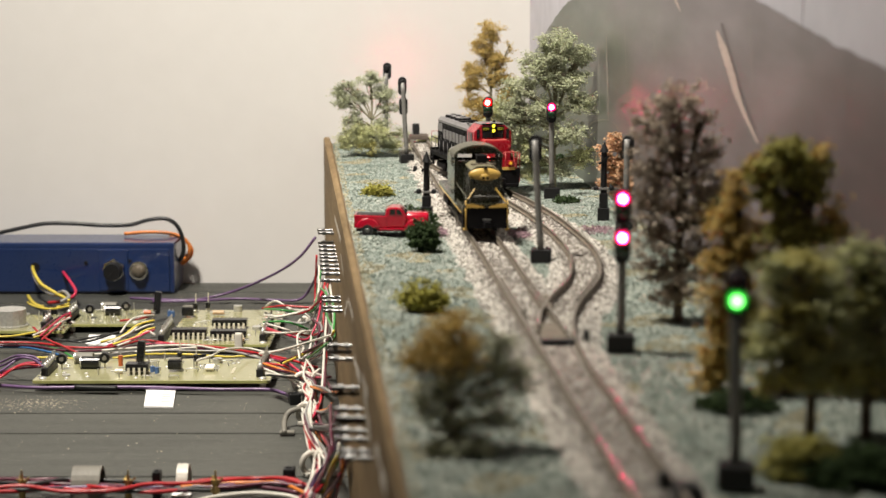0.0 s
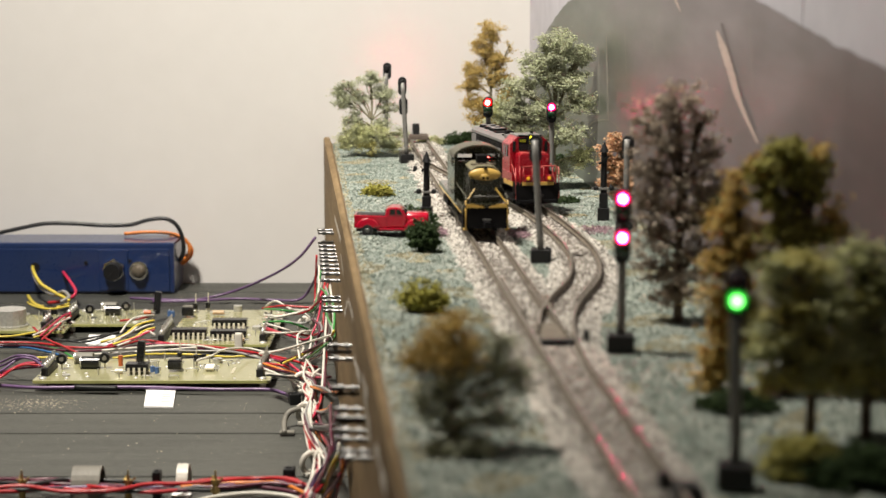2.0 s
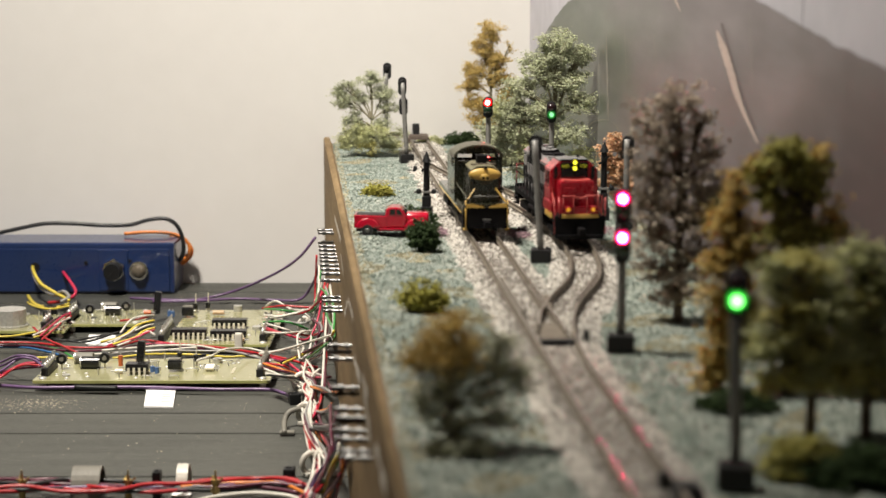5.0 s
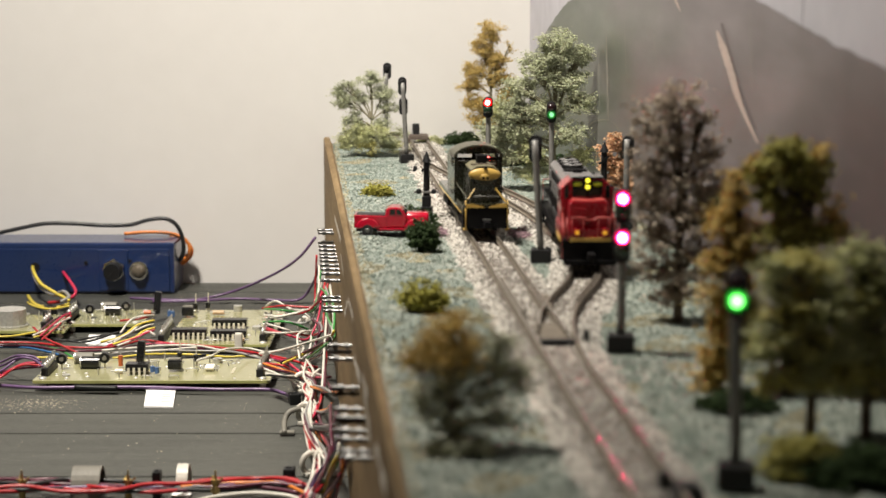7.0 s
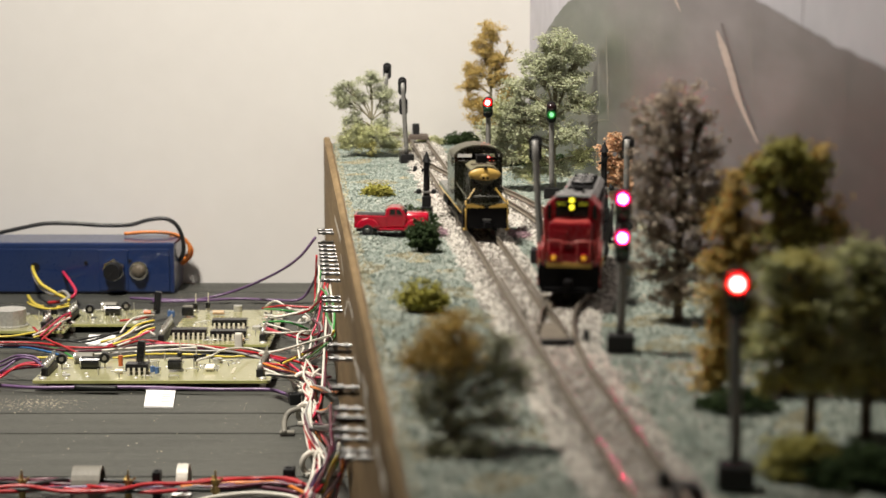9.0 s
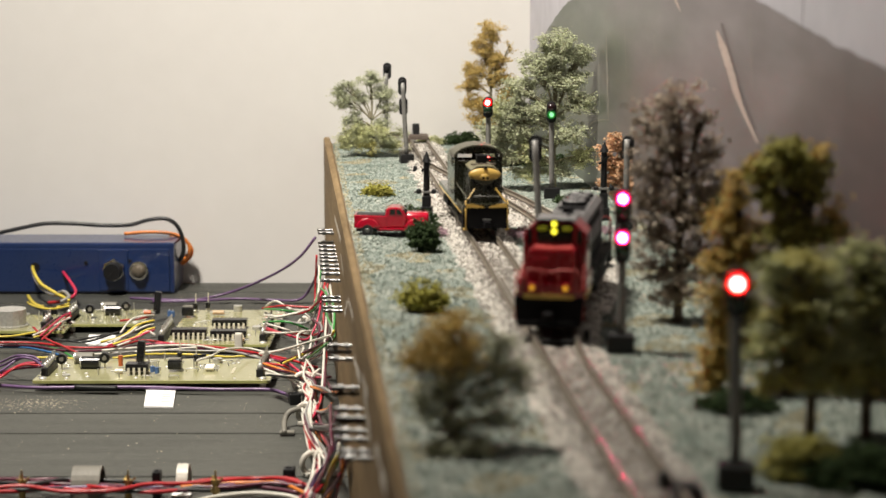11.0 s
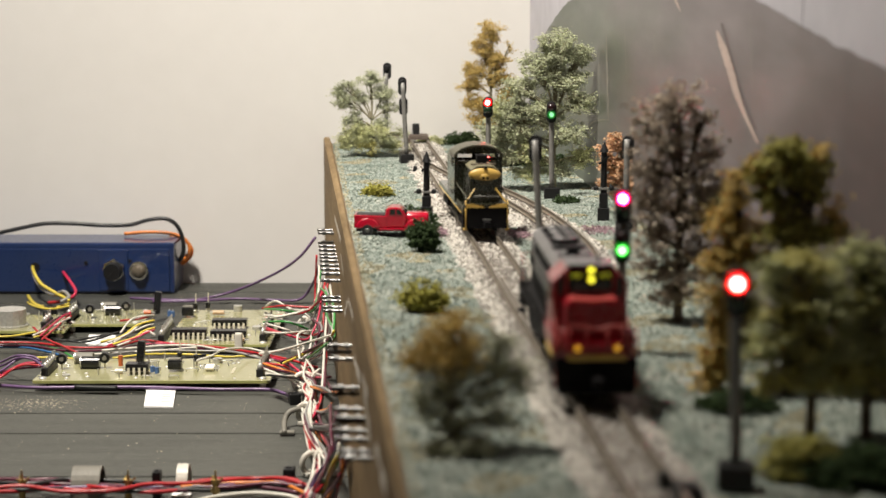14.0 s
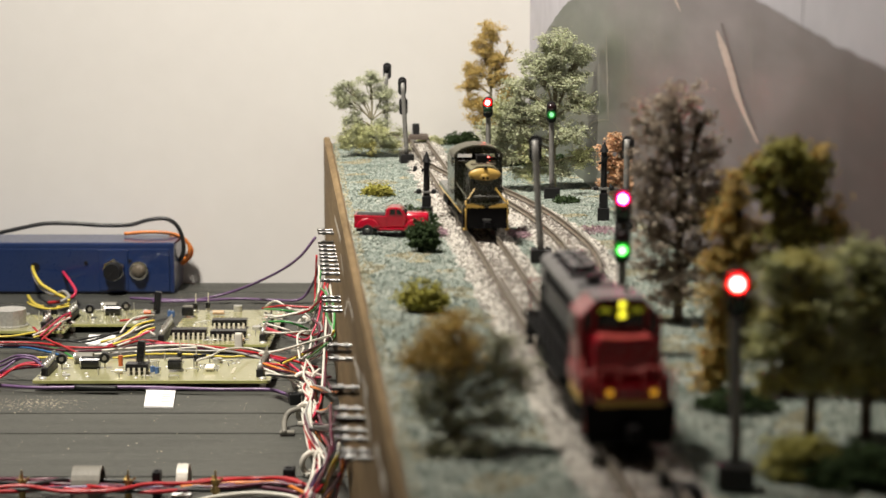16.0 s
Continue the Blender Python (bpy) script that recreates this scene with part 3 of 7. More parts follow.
for q0, q1, w in (((0.0754, 0.8204, 0.0711), (0.0760, 0.8129, 0.0341), 0.0005), ((0.0739, 0.8394, 0.0599), (0.0743, 0.8339, 0.0311), 0.0004), ((0.0792, 0.7744, 0.0775), (0.0798, 0.7668, 0.0511), 0.0003), ((0.0844, 0.7107, 0.0747), (0.0851, 0.7024, 0.0573), 0.0003), ((0.0966, 0.5614, 0.0866), (0.0972, 0.5547, 0.0623), 0.0003)):
    blot("scratch_print", [bp(q0), ((q0[1] + q1[1]) / 2, (q0[2] + q1[2]) / 2), bp(q1)], (w * 0.4, w, w * 0.5), M_SCRATCH, 0.0007)
blot("gully_print", [bp(q) for q in [(0.0698, 0.8894, 0.0153), (0.0718, 0.8642, 0.0246), (0.0757, 0.8171, 0.0312), (0.0784, 0.7839, 0.0301)]], (0.0006, 0.0014, 0.0014, 0.0006), M_MOSS, 0.0007)
# printed drooping foliage beside the pale tree
blot("foliage_print", [(0.8902, 0.0186), (0.8772, 0.0137), (0.8704, 0.0073)], (0.006, 0.013, 0.010), M_MOSS, 0.0006)
blot("frond_print", [(0.8891, 0.0043), (0.9059, 0.0088), (0.9096, 0.0137), (0.884, 0.0204)], (0.0008, 0.0016, 0.0016, 0.0008), M_FROND, 0.0008)
blot("frond_print", [(0.884, 0.0204), (0.8592, 0.0194), (0.8424, 0.0151), (0.8406, 0.0075)], (0.0008, 0.0016, 0.0016, 0.0008), M_FROND, 0.0008)
blot("frond_print", [(0.8716, 0.0223), (0.8539, 0.0277), (0.8256, 0.0312), (0.799, 0.0323), (0.781, 0.0297)], (0.0008, 0.0014, 0.0016, 0.0014, 0.0008), M_FROND, 0.0007)
blot("seam_print", [(0.8195, 0.0699), (0.8146, 0.0496), (0.811, 0.0322)], (0.0007, 0.0009, 0.0007), M_SCRATCH, 0.0006)


# ---------------------------------------------------------------- trees
def tree(name, at, lobes, trunk_h, label, seed, bark=None, r=0.0011, clumps=1.0, leaf=0.00072, flakes=30, spread=0.0042, category="tree", lean=0.0):
    """lobes: (dx, dy, z, rx, rz, foliage). A tapered trunk, limbs to each lobe, and leaf clumps on twigs."""
    g = np.random.default_rng(seed)
    ob = thing(name, pose(*at), label, category)
    bark = bark or M_BARK
    top = max(l[2] for l in lobes)
    if trunk_h > 0:
        tube("trunk", [(0, 0, -0.001), (lean * 0.3, 0.0006, trunk_h * 0.5), (lean, 0, trunk_h), (lean * 1.2, 0.0004, top * 0.9)], r * 1.5, bark, ob, seg=8, k=6, taper=r * 0.35)
    by = {}
    for dx, dy, z, rx, rz, fol in lobes:
        cs = g.normal(size=(max(4, int(rx * rz * 1e6 * 0.95 * clumps)), 3))
        cs /= np.linalg.norm(cs, axis=1)[:, None]
        cs *= (g.random(len(cs)) ** 0.5 * g.uniform(0.75, 1.28, len(cs)))[:, None]
        cs = cs * np.array([rx, rx * 0.9, rz]) + np.array([dx, dy, z])
        gap = np.array([noise.noise((c[0] * 210 + seed, c[1] * 210, c[2] * 210)) for c in cs])
        cs = cs[(gap > -0.16) | (g.random(len(cs)) < 0.25)] if trunk_h > 0 else cs
        cs[:, 2] = np.maximum(cs[:, 2], 0.0006)
        if trunk_h > 0:
            s = Vector((lean * 0.6, 0, min(trunk_h * 0.8, max(z - rz * 1.1, trunk_h * 0.3))))
            tube("limb", [s, (Vector((dx, dy, z)) + s) / 2 + Vector((0.001, 0.0, 0.001)), (dx, dy, z)], r * 0.75, bark, ob, seg=6, k=4, taper=r * 0.3)
            for c in cs[:: max(1, len(cs) // 7)]:
                tube("twig", [(dx * 0.5 + s.x * 0.5, dy * 0.5, (z + s.z) / 2), ((dx + c[0]) / 2, (dy + c[1]) / 2, c[2] * 0.6 + z * 0.4 - 0.001), tuple(c)], r * 0.33, bark, ob, seg=5, k=3, taper=r * 0.15)
        by.setdefault(fol.name, [fol, []])[1].append(cs)
    for fol, css in by.values():
        cs = np.concatenate(css)
        sub = np.repeat(cs, flakes, axis=0)
        rad = np.repeat(g.uniform(0.5, 1.15, len(cs)), flakes)[:, None]
        pos = sub + g.normal(size=sub.shape) * spread * 0.42 * rad * np.array([1, 1, 0.62])
        pos[:, 2] = np.maximum(pos[:, 2], 0.0002)
        crumbs("crown", pos, g.uniform(0.45, 1.2, len(pos)) * leaf, fol, ob, g, form=1, flat=0.75)
    return ob


def bush(name, at, w, h, fol, label, seed, leaf=0.0007):
    lobes = [(0, 0, h * 0.45, w * 0.36, h * 0.42, fol), (-w * 0.25, 0.001, h * 0.32, w * 0.24, h * 0.3, fol), (w * 0.26, -0.001, h * 0.3, w * 0.24, h * 0.3, fol)]
    return tree(name, at, lobes, 0, label, seed, clumps=2.4, leaf=leaf, flakes=26, spread=0.003, category="bush")


G = -0.0045
tree("tree", (-0.0405, 1.008, G), [(-0.001, 0, 0.044, 0.006, 0.005, F_PALE), (-0.013, 0, 0.041, 0.0055, 0.004, F_PALE), (0.006, 0, 0.036, 0.006, 0.005, F_PALE), (-0.015, 0, 0.031, 0.006, 0.004, F_PALE),
     (0.010, 0, 0.028, 0.005, 0.004, F_PALE), (-0.006, 0.002, 0.034, 0.006, 0.005, F_PALE), (-0.010, 0, 0.021, 0.006, 0.004, F_PALE), (-0.001, -0.002, 0.015, 0.013, 0.005, F_SAGE), (0.006, -0.003, 0.009, 0.010, 0.004, F_PALE), (-0.006, -0.002, 0.010, 0.008, 0.004, F_SAGE), (-0.0140, -0.002, 0.0080, 0.0066, 0.0046, F_SAGE), (0.0130, -0.002, 0.0070, 0.0066, 0.0042, F_SAGE), (-0.0110, 0, 0.0150, 0.0062, 0.0042, F_PALE), (0.0060, 0, 0.0190, 0.0052, 0.0040, F_PALE), (0.0165, 0, 0.0140, 0.0044, 0.0034, F_PALE), (-0.0020, -0.004, 0.0060, 0.0060, 0.0040, F_GREEN), (-0.0180, 0, 0.0360, 0.0044, 0.0036, F_PALE)],
     0.026, "open pale sage tree beside the layout's edge", 1, M_PALEBARK, r=0.0007, clumps=1.35, leaf=0.00055, flakes=42)
tree("tree", (0.0285, 1.060, G), [(0.0000, 0, 0.068, 0.007, 0.007, F_OLD), (-0.0052, 0, 0.060, 0.007, 0.006, F_OLD), (0.0039, 0, 0.052, 0.008, 0.006, F_OLD), (-0.0091, 0, 0.046, 0.008, 0.006, F_OLD), (-0.0117, 0, 0.037, 0.007, 0.005, F_OLD),
     (0.0052, 0, 0.042, 0.008, 0.006, F_OLD), (-0.0091, 0, 0.027, 0.008, 0.006, F_OLD), (0.0104, 0, 0.060, 0.003, 0.003, F_OLD), (0.0026, 0, 0.018, 0.007, 0.005, F_OLD), (0.0080, 0, 0.032, 0.006, 0.006, F_OLD), (-0.0070, 0, 0.017, 0.007, 0.005, F_OLD), (0.0090, 0, 0.020, 0.006, 0.006, F_SAGE)],
     0.045, "tall old-gold tree at the wall corner", 2, M_PALEBARK, r=0.0009, clumps=1.4, leaf=0.00055, flakes=42)
tree("tree", (0.0528, 0.845, G), [(0.0013, 0, 0.070, 0.009, 0.006, F_PALE), (0.0104, 0, 0.064, 0.008, 0.006, F_PALE), (-0.0078, 0, 0.060, 0.009, 0.006, F_PALE), (-0.0169, 0, 0.050, 0.008, 0.006, F_PALE), (0.0052, 0, 0.052, 0.011, 0.007, F_PALE),
     (-0.0195, 0, 0.040, 0.008, 0.006, F_PALE), (0.0130, 0, 0.042, 0.008, 0.006, F_PALE), (-0.0052, 0, 0.038, 0.011, 0.007, F_PALE), (-0.0182, 0, 0.028, 0.008, 0.006, F_PALE), (0.0052, 0, 0.027, 0.012, 0.006, F_PALE), (-0.0104, 0, 0.018, 0.009, 0.005, F_SAGE), (0.0130, 0, 0.017, 0.007, 0.005, F_SAGE), (-0.0200, 0, 0.0180, 0.0070, 0.0060, F_PALE), (-0.0255, 0.002, 0.0260, 0.0066, 0.0060, F_PALE), (-0.0275, 0.004, 0.0150, 0.0066, 0.0056, F_PALE), (-0.0225, 0.002, 0.0350, 0.0064, 0.0058, F_PALE), (-0.0270, 0.003, 0.0390, 0.0050, 0.0044, F_SAGE), (-0.0305, 0.004, 0.0290, 0.0046, 0.0050, F_PALE), (-0.0120, 0.002, 0.0095, 0.0080, 0.0045, F_SAGE), (0.0020, 0.002, 0.0105, 0.0080, 0.0045, F_PALE), (-0.0010, 0, 0.0620, 0.0070, 0.0060, F_PALE)],
     0.045, "large pale sage tree beside the track", 3, M_PALEBARK, r=0.0010, clumps=1.25, leaf=0.00055, flakes=44)
tree("tree", (0.0700, 0.520, G), [(-0.002, 0, 0.066, 0.008, 0.005, F_DARK), (-0.009, 0, 0.060, 0.006, 0.005, F_DARK), (0.006, 0, 0.062, 0.005, 0.004, F_DARK), (-0.003, 0, 0.055, 0.008, 0.005, F_DARK), (0.008, 0, 0.050, 0.005, 0.005, F_DARK), (-0.010, 0, 0.047, 0.006, 0.005, F_DARK),
     (0.002, 0, 0.043, 0.009, 0.006, F_DARK), (0.011, 0, 0.040, 0.004, 0.003, F_DARK), (-0.009, 0, 0.036, 0.007, 0.006, F_DARK), (0.003, 0, 0.032, 0.009, 0.006, F_DARK), (-0.006, 0, 0.026, 0.008, 0.006, F_DARK), (0.006, 0, 0.021, 0.008, 0.005, F_DARK), (0.009, 0.004, 0.033, 0.006, 0.006, F_SAGE), (-0.006, 0, 0.017, 0.006, 0.004, F_DARK), (0.001, 0, 0.013, 0.009, 0.0045, F_DARK), (-0.002, 0, 0.008, 0.006, 0.003, F_DARK)],
     0.050, "tall brown-olive tree with a dark trunk near the backdrop", 4, r=0.0011, clumps=0.85)
tree("tree", (0.0790, 0.757, G), [(-0.004, 0, 0.032, 0.006, 0.003, F_RUST), (-0.009, 0, 0.028, 0.005, 0.003, F_RUST), (0.002, 0, 0.028, 0.006, 0.004, F_RUST), (-0.003, 0, 0.020, 0.008, 0.005, F_RUST), (0.003, 0, 0.014, 0.008, 0.005, F_RUST), (-0.002, 0, 0.009, 0.006, 0.004, F_RUST), (-0.0085, 0, 0.016, 0.005, 0.005, F_RUST), (0.0055, 0, 0.024, 0.005, 0.005, F_RUST), (-0.007, 0, 0.023, 0.005, 0.004, F_RUST)],
     0.020, "small rust-orange tree behind the signals", 5, M_PALEBARK, r=0.0006, clumps=1.15)
tree("tree", (0.0012, 0.378, G), [(0.0012, 0, 0.0268, 0.0058, 0.0034, F_OLD), (-0.0040, 0, 0.0224, 0.0058, 0.0040, F_OLD), (0.0034, -0.001, 0.0222, 0.0046, 0.0040, F_OLD), (-0.0010, -0.002, 0.0214, 0.0050, 0.0036, F_OLD), (-0.0006, 0.001, 0.0246, 0.0044, 0.0032, F_OLD), (-0.0068, 0, 0.0192, 0.0034, 0.0026, F_OLD),
     (0.0120, 0, 0.0232, 0.0030, 0.0036, F_HAZE), (0.0140, 0.001, 0.0186, 0.0036, 0.0036, F_HAZE), (0.0098, 0, 0.0182, 0.0034, 0.0034, F_HAZE), (0.0158, 0, 0.0146, 0.0026, 0.0022, F_HAZE), (0.0030, 0.001, 0.0170, 0.0046, 0.0034, F_HAZE), (-0.0036, 0, 0.0150, 0.0040, 0.0030, F_HAZE),
     (0.0000, 0, 0.0108, 0.0038, 0.0036, F_HAZE), (0.0080, 0, 0.0112, 0.0042, 0.0030, F_HAZE), (-0.0052, 0, 0.0092, 0.0040, 0.0034, F_HAZE), (0.0052, 0, 0.0066, 0.0046, 0.0032, F_HAZE), (-0.0008, 0.001, 0.0052, 0.0044, 0.0034, F_HAZE), (0.0120, 0, 0.0070, 0.0036, 0.0028, F_HAZE)],
     0.010, "low wispy tree, old gold above and grey-green below", 6, r=0.00050, clumps=0.95, leaf=0.00058, flakes=34, spread=0.0050)
bush("bush", (0.0040, 0.372, G), 0.0150, 0.0046, F_HAZE, "grey-green lichen at the foot of the wispy tree", 41)
tree("tree", (0.0852, 0.428, G), [(-0.0025, 0, 0.0616, 0.0060, 0.0046, F_OLIVE), (-0.0061, 0, 0.0559, 0.0056, 0.0052, F_OLIVE), (0.0018, 0, 0.0561, 0.0060, 0.0056, F_OLIVE), (-0.0028, 0, 0.0497, 0.0064, 0.0050, F_OLIVE), (0.0044, 0, 0.0510, 0.0042, 0.0042, F_OLIVE), (-0.0008, 0, 0.0423, 0.0068, 0.0050, F_OLIVE), (0.0050, 0, 0.0396, 0.0060, 0.0050, F_OLIVE),
     (-0.0004, 0, 0.0362, 0.0060, 0.0042, F_OLIVE), (0.0066, 0, 0.0603, 0.0039, 0.0020, F_OLD), (0.0097, 0, 0.0434, 0.0029, 0.0050, F_OLD), (-0.0089, 0, 0.0559, 0.0020, 0.0039, F_OLD), (0.0059, 0, 0.0552, 0.0025, 0.0029, F_GREEN)],
     0.040, "tall dark olive tree with gold tips near the backdrop", 7, r=0.0013, clumps=0.95, leaf=0.00085)
tree("tree", (0.0727, 0.432, G), [(-0.0003, 0, 0.0533, 0.0035, 0.0025, F_OLD), (-0.0010, 0, 0.0485, 0.0037, 0.0037, F_OLD), (-0.0025, 0, 0.0422, 0.0048, 0.0041, F_OLD), (0.0024, 0, 0.0394, 0.0048, 0.0048, F_OLD), (-0.0009, 0, 0.0338, 0.0055, 0.0041, F_OLD), (0.0040, 0, 0.0338, 0.0031, 0.0035, F_OLD), (-0.0049, 0, 0.0356, 0.0024, 0.0020, F_OLD),
     (-0.0008, 0, 0.0274, 0.0048, 0.0041, F_OLD), (-0.0052, -0.002, 0.0330, 0.0042, 0.0044, F_OLD), (-0.0048, -0.002, 0.0240, 0.0044, 0.0044, F_OLD), (-0.0040, -0.002, 0.0165, 0.0042, 0.0040, F_OLD), (0.0011, 0, 0.0206, 0.0055, 0.0041, F_GREEN), (-0.0053, 0, 0.0075, 0.0037, 0.0055, F_OLD), (-0.0068, 0, 0.0020, 0.0031, 0.0024, F_OLD), (-0.0025, 0, 0.0135, 0.0035, 0.0035, F_OLD), (0.0010, 0, 0.0132, 0.0035, 0.0035, F_SAGE), (-0.0057, 0, 0.0103, 0.0038, 0.0036, F_OLD), (-0.0037, 0, 0.0039, 0.0041, 0.0036, F_OLD), (-0.0003, 0, 0.0075, 0.0036, 0.0038, F_GREEN), (-0.0060, 0, 0.0020, 0.0033, 0.0025, F_OLD), (0.0031, 0, 0.0146, 0.0041, 0.0038, F_GREEN)],
     0.030, "slim old-gold tree before the dark one", 8, r=0.0008, clumps=1.25)
tree("tree", (0.0800, 0.376, G), [(-0.0083, 0, 0.0376, 0.0048, 0.0041, F_SAGE), (-0.0026, 0, 0.0400, 0.0054, 0.0041, F_GREEN), (0.0023, 0, 0.0372, 0.0051, 0.0041, F_SAGE), (-0.0048, 0, 0.0320, 0.0060, 0.0041, F_GREEN), (0.0022, 0, 0.0305, 0.0057, 0.0048, F_SAGE), (-0.0080, 0, 0.0266, 0.0048, 0.0033, F_SAGE), (-0.0021, 0, 0.0246, 0.0057, 0.0037, F_GREEN),
     (0.0046, 0, 0.0221, 0.0048, 0.0031, F_SAGE), (-0.0105, 0, 0.0225, 0.0040, 0.0031, F_SAGE), (-0.0069, 0, 0.0207, 0.0038, 0.0024, F_GREEN), (0.0003, 0, 0.0219, 0.0040, 0.0026, F_SAGE), (-0.0060, 0, 0.0165, 0.0050, 0.0034, F_GREEN), (0.0010, 0.001, 0.0150, 0.0052, 0.0034, F_SAGE), (0.0062, 0, 0.0170, 0.0042, 0.0032, F_GREEN)],
     0.022, "bushy sage-green tree with low foliage", 9, r=0.0010, clumps=0.9, leaf=0.00085)
tree("tree", (0.0942, 0.385, G), [(-0.0078, 0, 0.0391, 0.0045, 0.0039, F_SAGE), (-0.0017, 0, 0.0412, 0.0045, 0.0041, F_SAGE), (0.0024, 0, 0.0366, 0.0045, 0.0054, F_SAGE), (-0.0051, 0, 0.0315, 0.0051, 0.0051, F_GREEN), (0.0013, 0, 0.0277, 0.0051, 0.0054, F_SAGE), (-0.0023, 0, 0.0216, 0.0051, 0.0039, F_SAGE), (0.0048, 0, 0.0178, 0.0051, 0.0039, F_GREEN),
     (0.0079, 0, 0.0331, 0.0057, 0.0057, F_SAGE), (-0.0059, 0, 0.0178, 0.0039, 0.0029, F_GREEN), (-0.0048, 0, 0.0242, 0.0047, 0.0042, F_SAGE), (-0.0002, 0, 0.0343, 0.0049, 0.0044, F_SAGE), (-0.0077, 0, 0.0286, 0.0042, 0.0042, F_GREEN), (0.0021, 0, 0.0216, 0.0047, 0.0039, F_SAGE), (-0.0021, 0, 0.0165, 0.0042, 0.0024, F_GREEN), (-0.0050, 0, 0.0128, 0.0044, 0.0032, F_SAGE), (0.0020, 0, 0.0140, 0.0050, 0.0034, F_GREEN), (0.0070, 0, 0.0180, 0.0048, 0.0044, F_SAGE), (0.0075, 0, 0.0115, 0.0040, 0.0030, F_GREEN)],
     0.022, "bushy sage-green tree beside the backdrop", 10, r=0.0010, clumps=0.9, leaf=0.00085)
bush("bush", (-0.0305, 0.826, G), 0.016, 0.0065, F_LIME, "lime yellow bush on the turf", 21)
bush("bush", (-0.0072, 0.655, G), 0.0118, 0.0150, F_PINE, "dark green bush beside the red truck", 22)
bush("bush", (-0.0062, 0.537, G), 0.0150, 0.0105, F_LIME, "lime yellow bush on the turf", 23)
bush("bush", (-0.0130, 0.722, G), 0.0220, 0.0085, F_PINE, "low dark green hedge behind the red truck", 24)
bush("bush", (0.0120, 1.080, G), 0.0230, 0.0085, F_PINE, "dark green bush at the back wall", 25)
bush("bush", (-0.0080, 1.082, G), 0.0200, 0.0050, F_SAGE, "low sage scrub along the back wall", 44)
bush("bush", (0.0370, 0.955, G), 0.0200, 0.0080, F_PINE, "dark green bush under the pale tree", 26)
bush("bush", (0.0610, 0.950, G), 0.0200, 0.0080, F_PINE, "dark green bush under the pale tree", 27)
bush("bush", (0.0735, 0.3530, G), 0.0165, 0.0112, F_OLIVE, "low olive bush beside the signal", 28)
# added clump: its dark foliage stands in for the shade of the trees
bush("bush", ((0.0855, 0.3463, -0.0040)[0], (0.0855, 0.3463, -0.0040)[1], G), 0.0240, 0.0100, F_PINE, "dark green foliage standing in for shade under the trees", 30)
# flat dark clump added for the shadow at the gold tree's foot
bush("bush", (0.0692, 0.4111, G), 0.0200, 0.0050, F_PINE, "flat dark foliage put in as shade under the gold tree", 31)
bush("bush", (0.0560, 0.800, G), 0.0130, 0.0030, F_PINE, "flat dark green ground cover", 29)


# ---------------------------------------------------------------- signals
LAMPS = []      # (lens object, time at which it turns, start angle)


def signal(at, heads, facing, label, lean=0.0, top=0.041, tie_bar=False):
    """facing: degrees about z of the lens side (local +x is the lit side). heads: per head (z of head top, red state, green state);
    a state is a material for a lit lens, or None, and the time at which it swaps, or None."""
    ob = thing("signal", pose(at[0], at[1], G + 0.0004, 0, 0, facing), label, "signal", "line-side signals")
    part("base", box(B(), (0, 0, 0.0024), (0.0068, 0.0074, 0.0048), 0.0004), M_PLASTIC, ob)
    for sy in (-0.0024, 0.0024):
        part("bolt", cyl(B(), (0.001, sy, 0.0047), (0.001, sy, 0.0053), 0.0006, seg=8), M_STEEL, ob)
    ln = math.tan(radians(lean))
    ztop = top - G - 0.0004
    tube("mast", [(-0.0012, 0, 0.004), (-0.0012 , ln * ztop * 0.5, ztop * 0.5), (-0.0012, ln * ztop * 0.97, ztop - 0.0012)], 0.00122, M_MAST, ob, seg=10, k=4)
    for hz, red, green in heads:
        zt = hz - G - 0.0004
        yo = ln * (zt - 0.004)
        prof = []
        for i in range(20):
            a = 2 * math.pi * i / 20
            prof.append((yo + 0.0023 * math.cos(a), zt - 0.0050 + 0.0023 * math.sin(a) + (0.0027 if math.sin(a) >= 0 else -0.0027)))
        hd = part("head", prism(B(), prof, -0.0004, 0.0018, 0.0003), M_HEAD, ob, "black two-lamp signal head")
        for dz, state, dark, nm in ((-0.0027, red, M_UNLIT_R, "red_lamp"), (-0.0061, green, M_UNLIT_G, "green_lamp")):
            lit, swap, start = state
            bm = ball(B(), (0, 0, 0), LENS, u=20, v=14)
            me_ob = part(nm, bm, dark, hd, smooth=True)
            me_ob.location = (0.0018, yo, zt + dz)
            if lit:
                me_ob.data.materials.append(lit)
                for f in me_ob.data.polygons:
                    if f.center.x > 0.00001:
                        f.material_index = 1
            LAMPS.append((me_ob, swap, start))
            vis = B()
            for i in range(9):
                a = math.pi * (i / 8)
                cyl(vis, (0.0018, yo + 0.0019 * math.cos(a), zt + dz + 0.0019 * math.sin(a)), (0.0030, yo + 0.0019 * math.cos(a), zt + dz + 0.0019 * math.sin(a)), 0.00022, seg=5)
            part("visor", vis, M_HEAD, hd)
        part("lamp_housing", cyl(B(), (-0.0016, yo, zt - 0.0030), (-0.0003, yo, zt - 0.0030), 0.0014, 0.0018, 12), M_HEAD, ob)
    return ob


OFF = (None, None, 0)
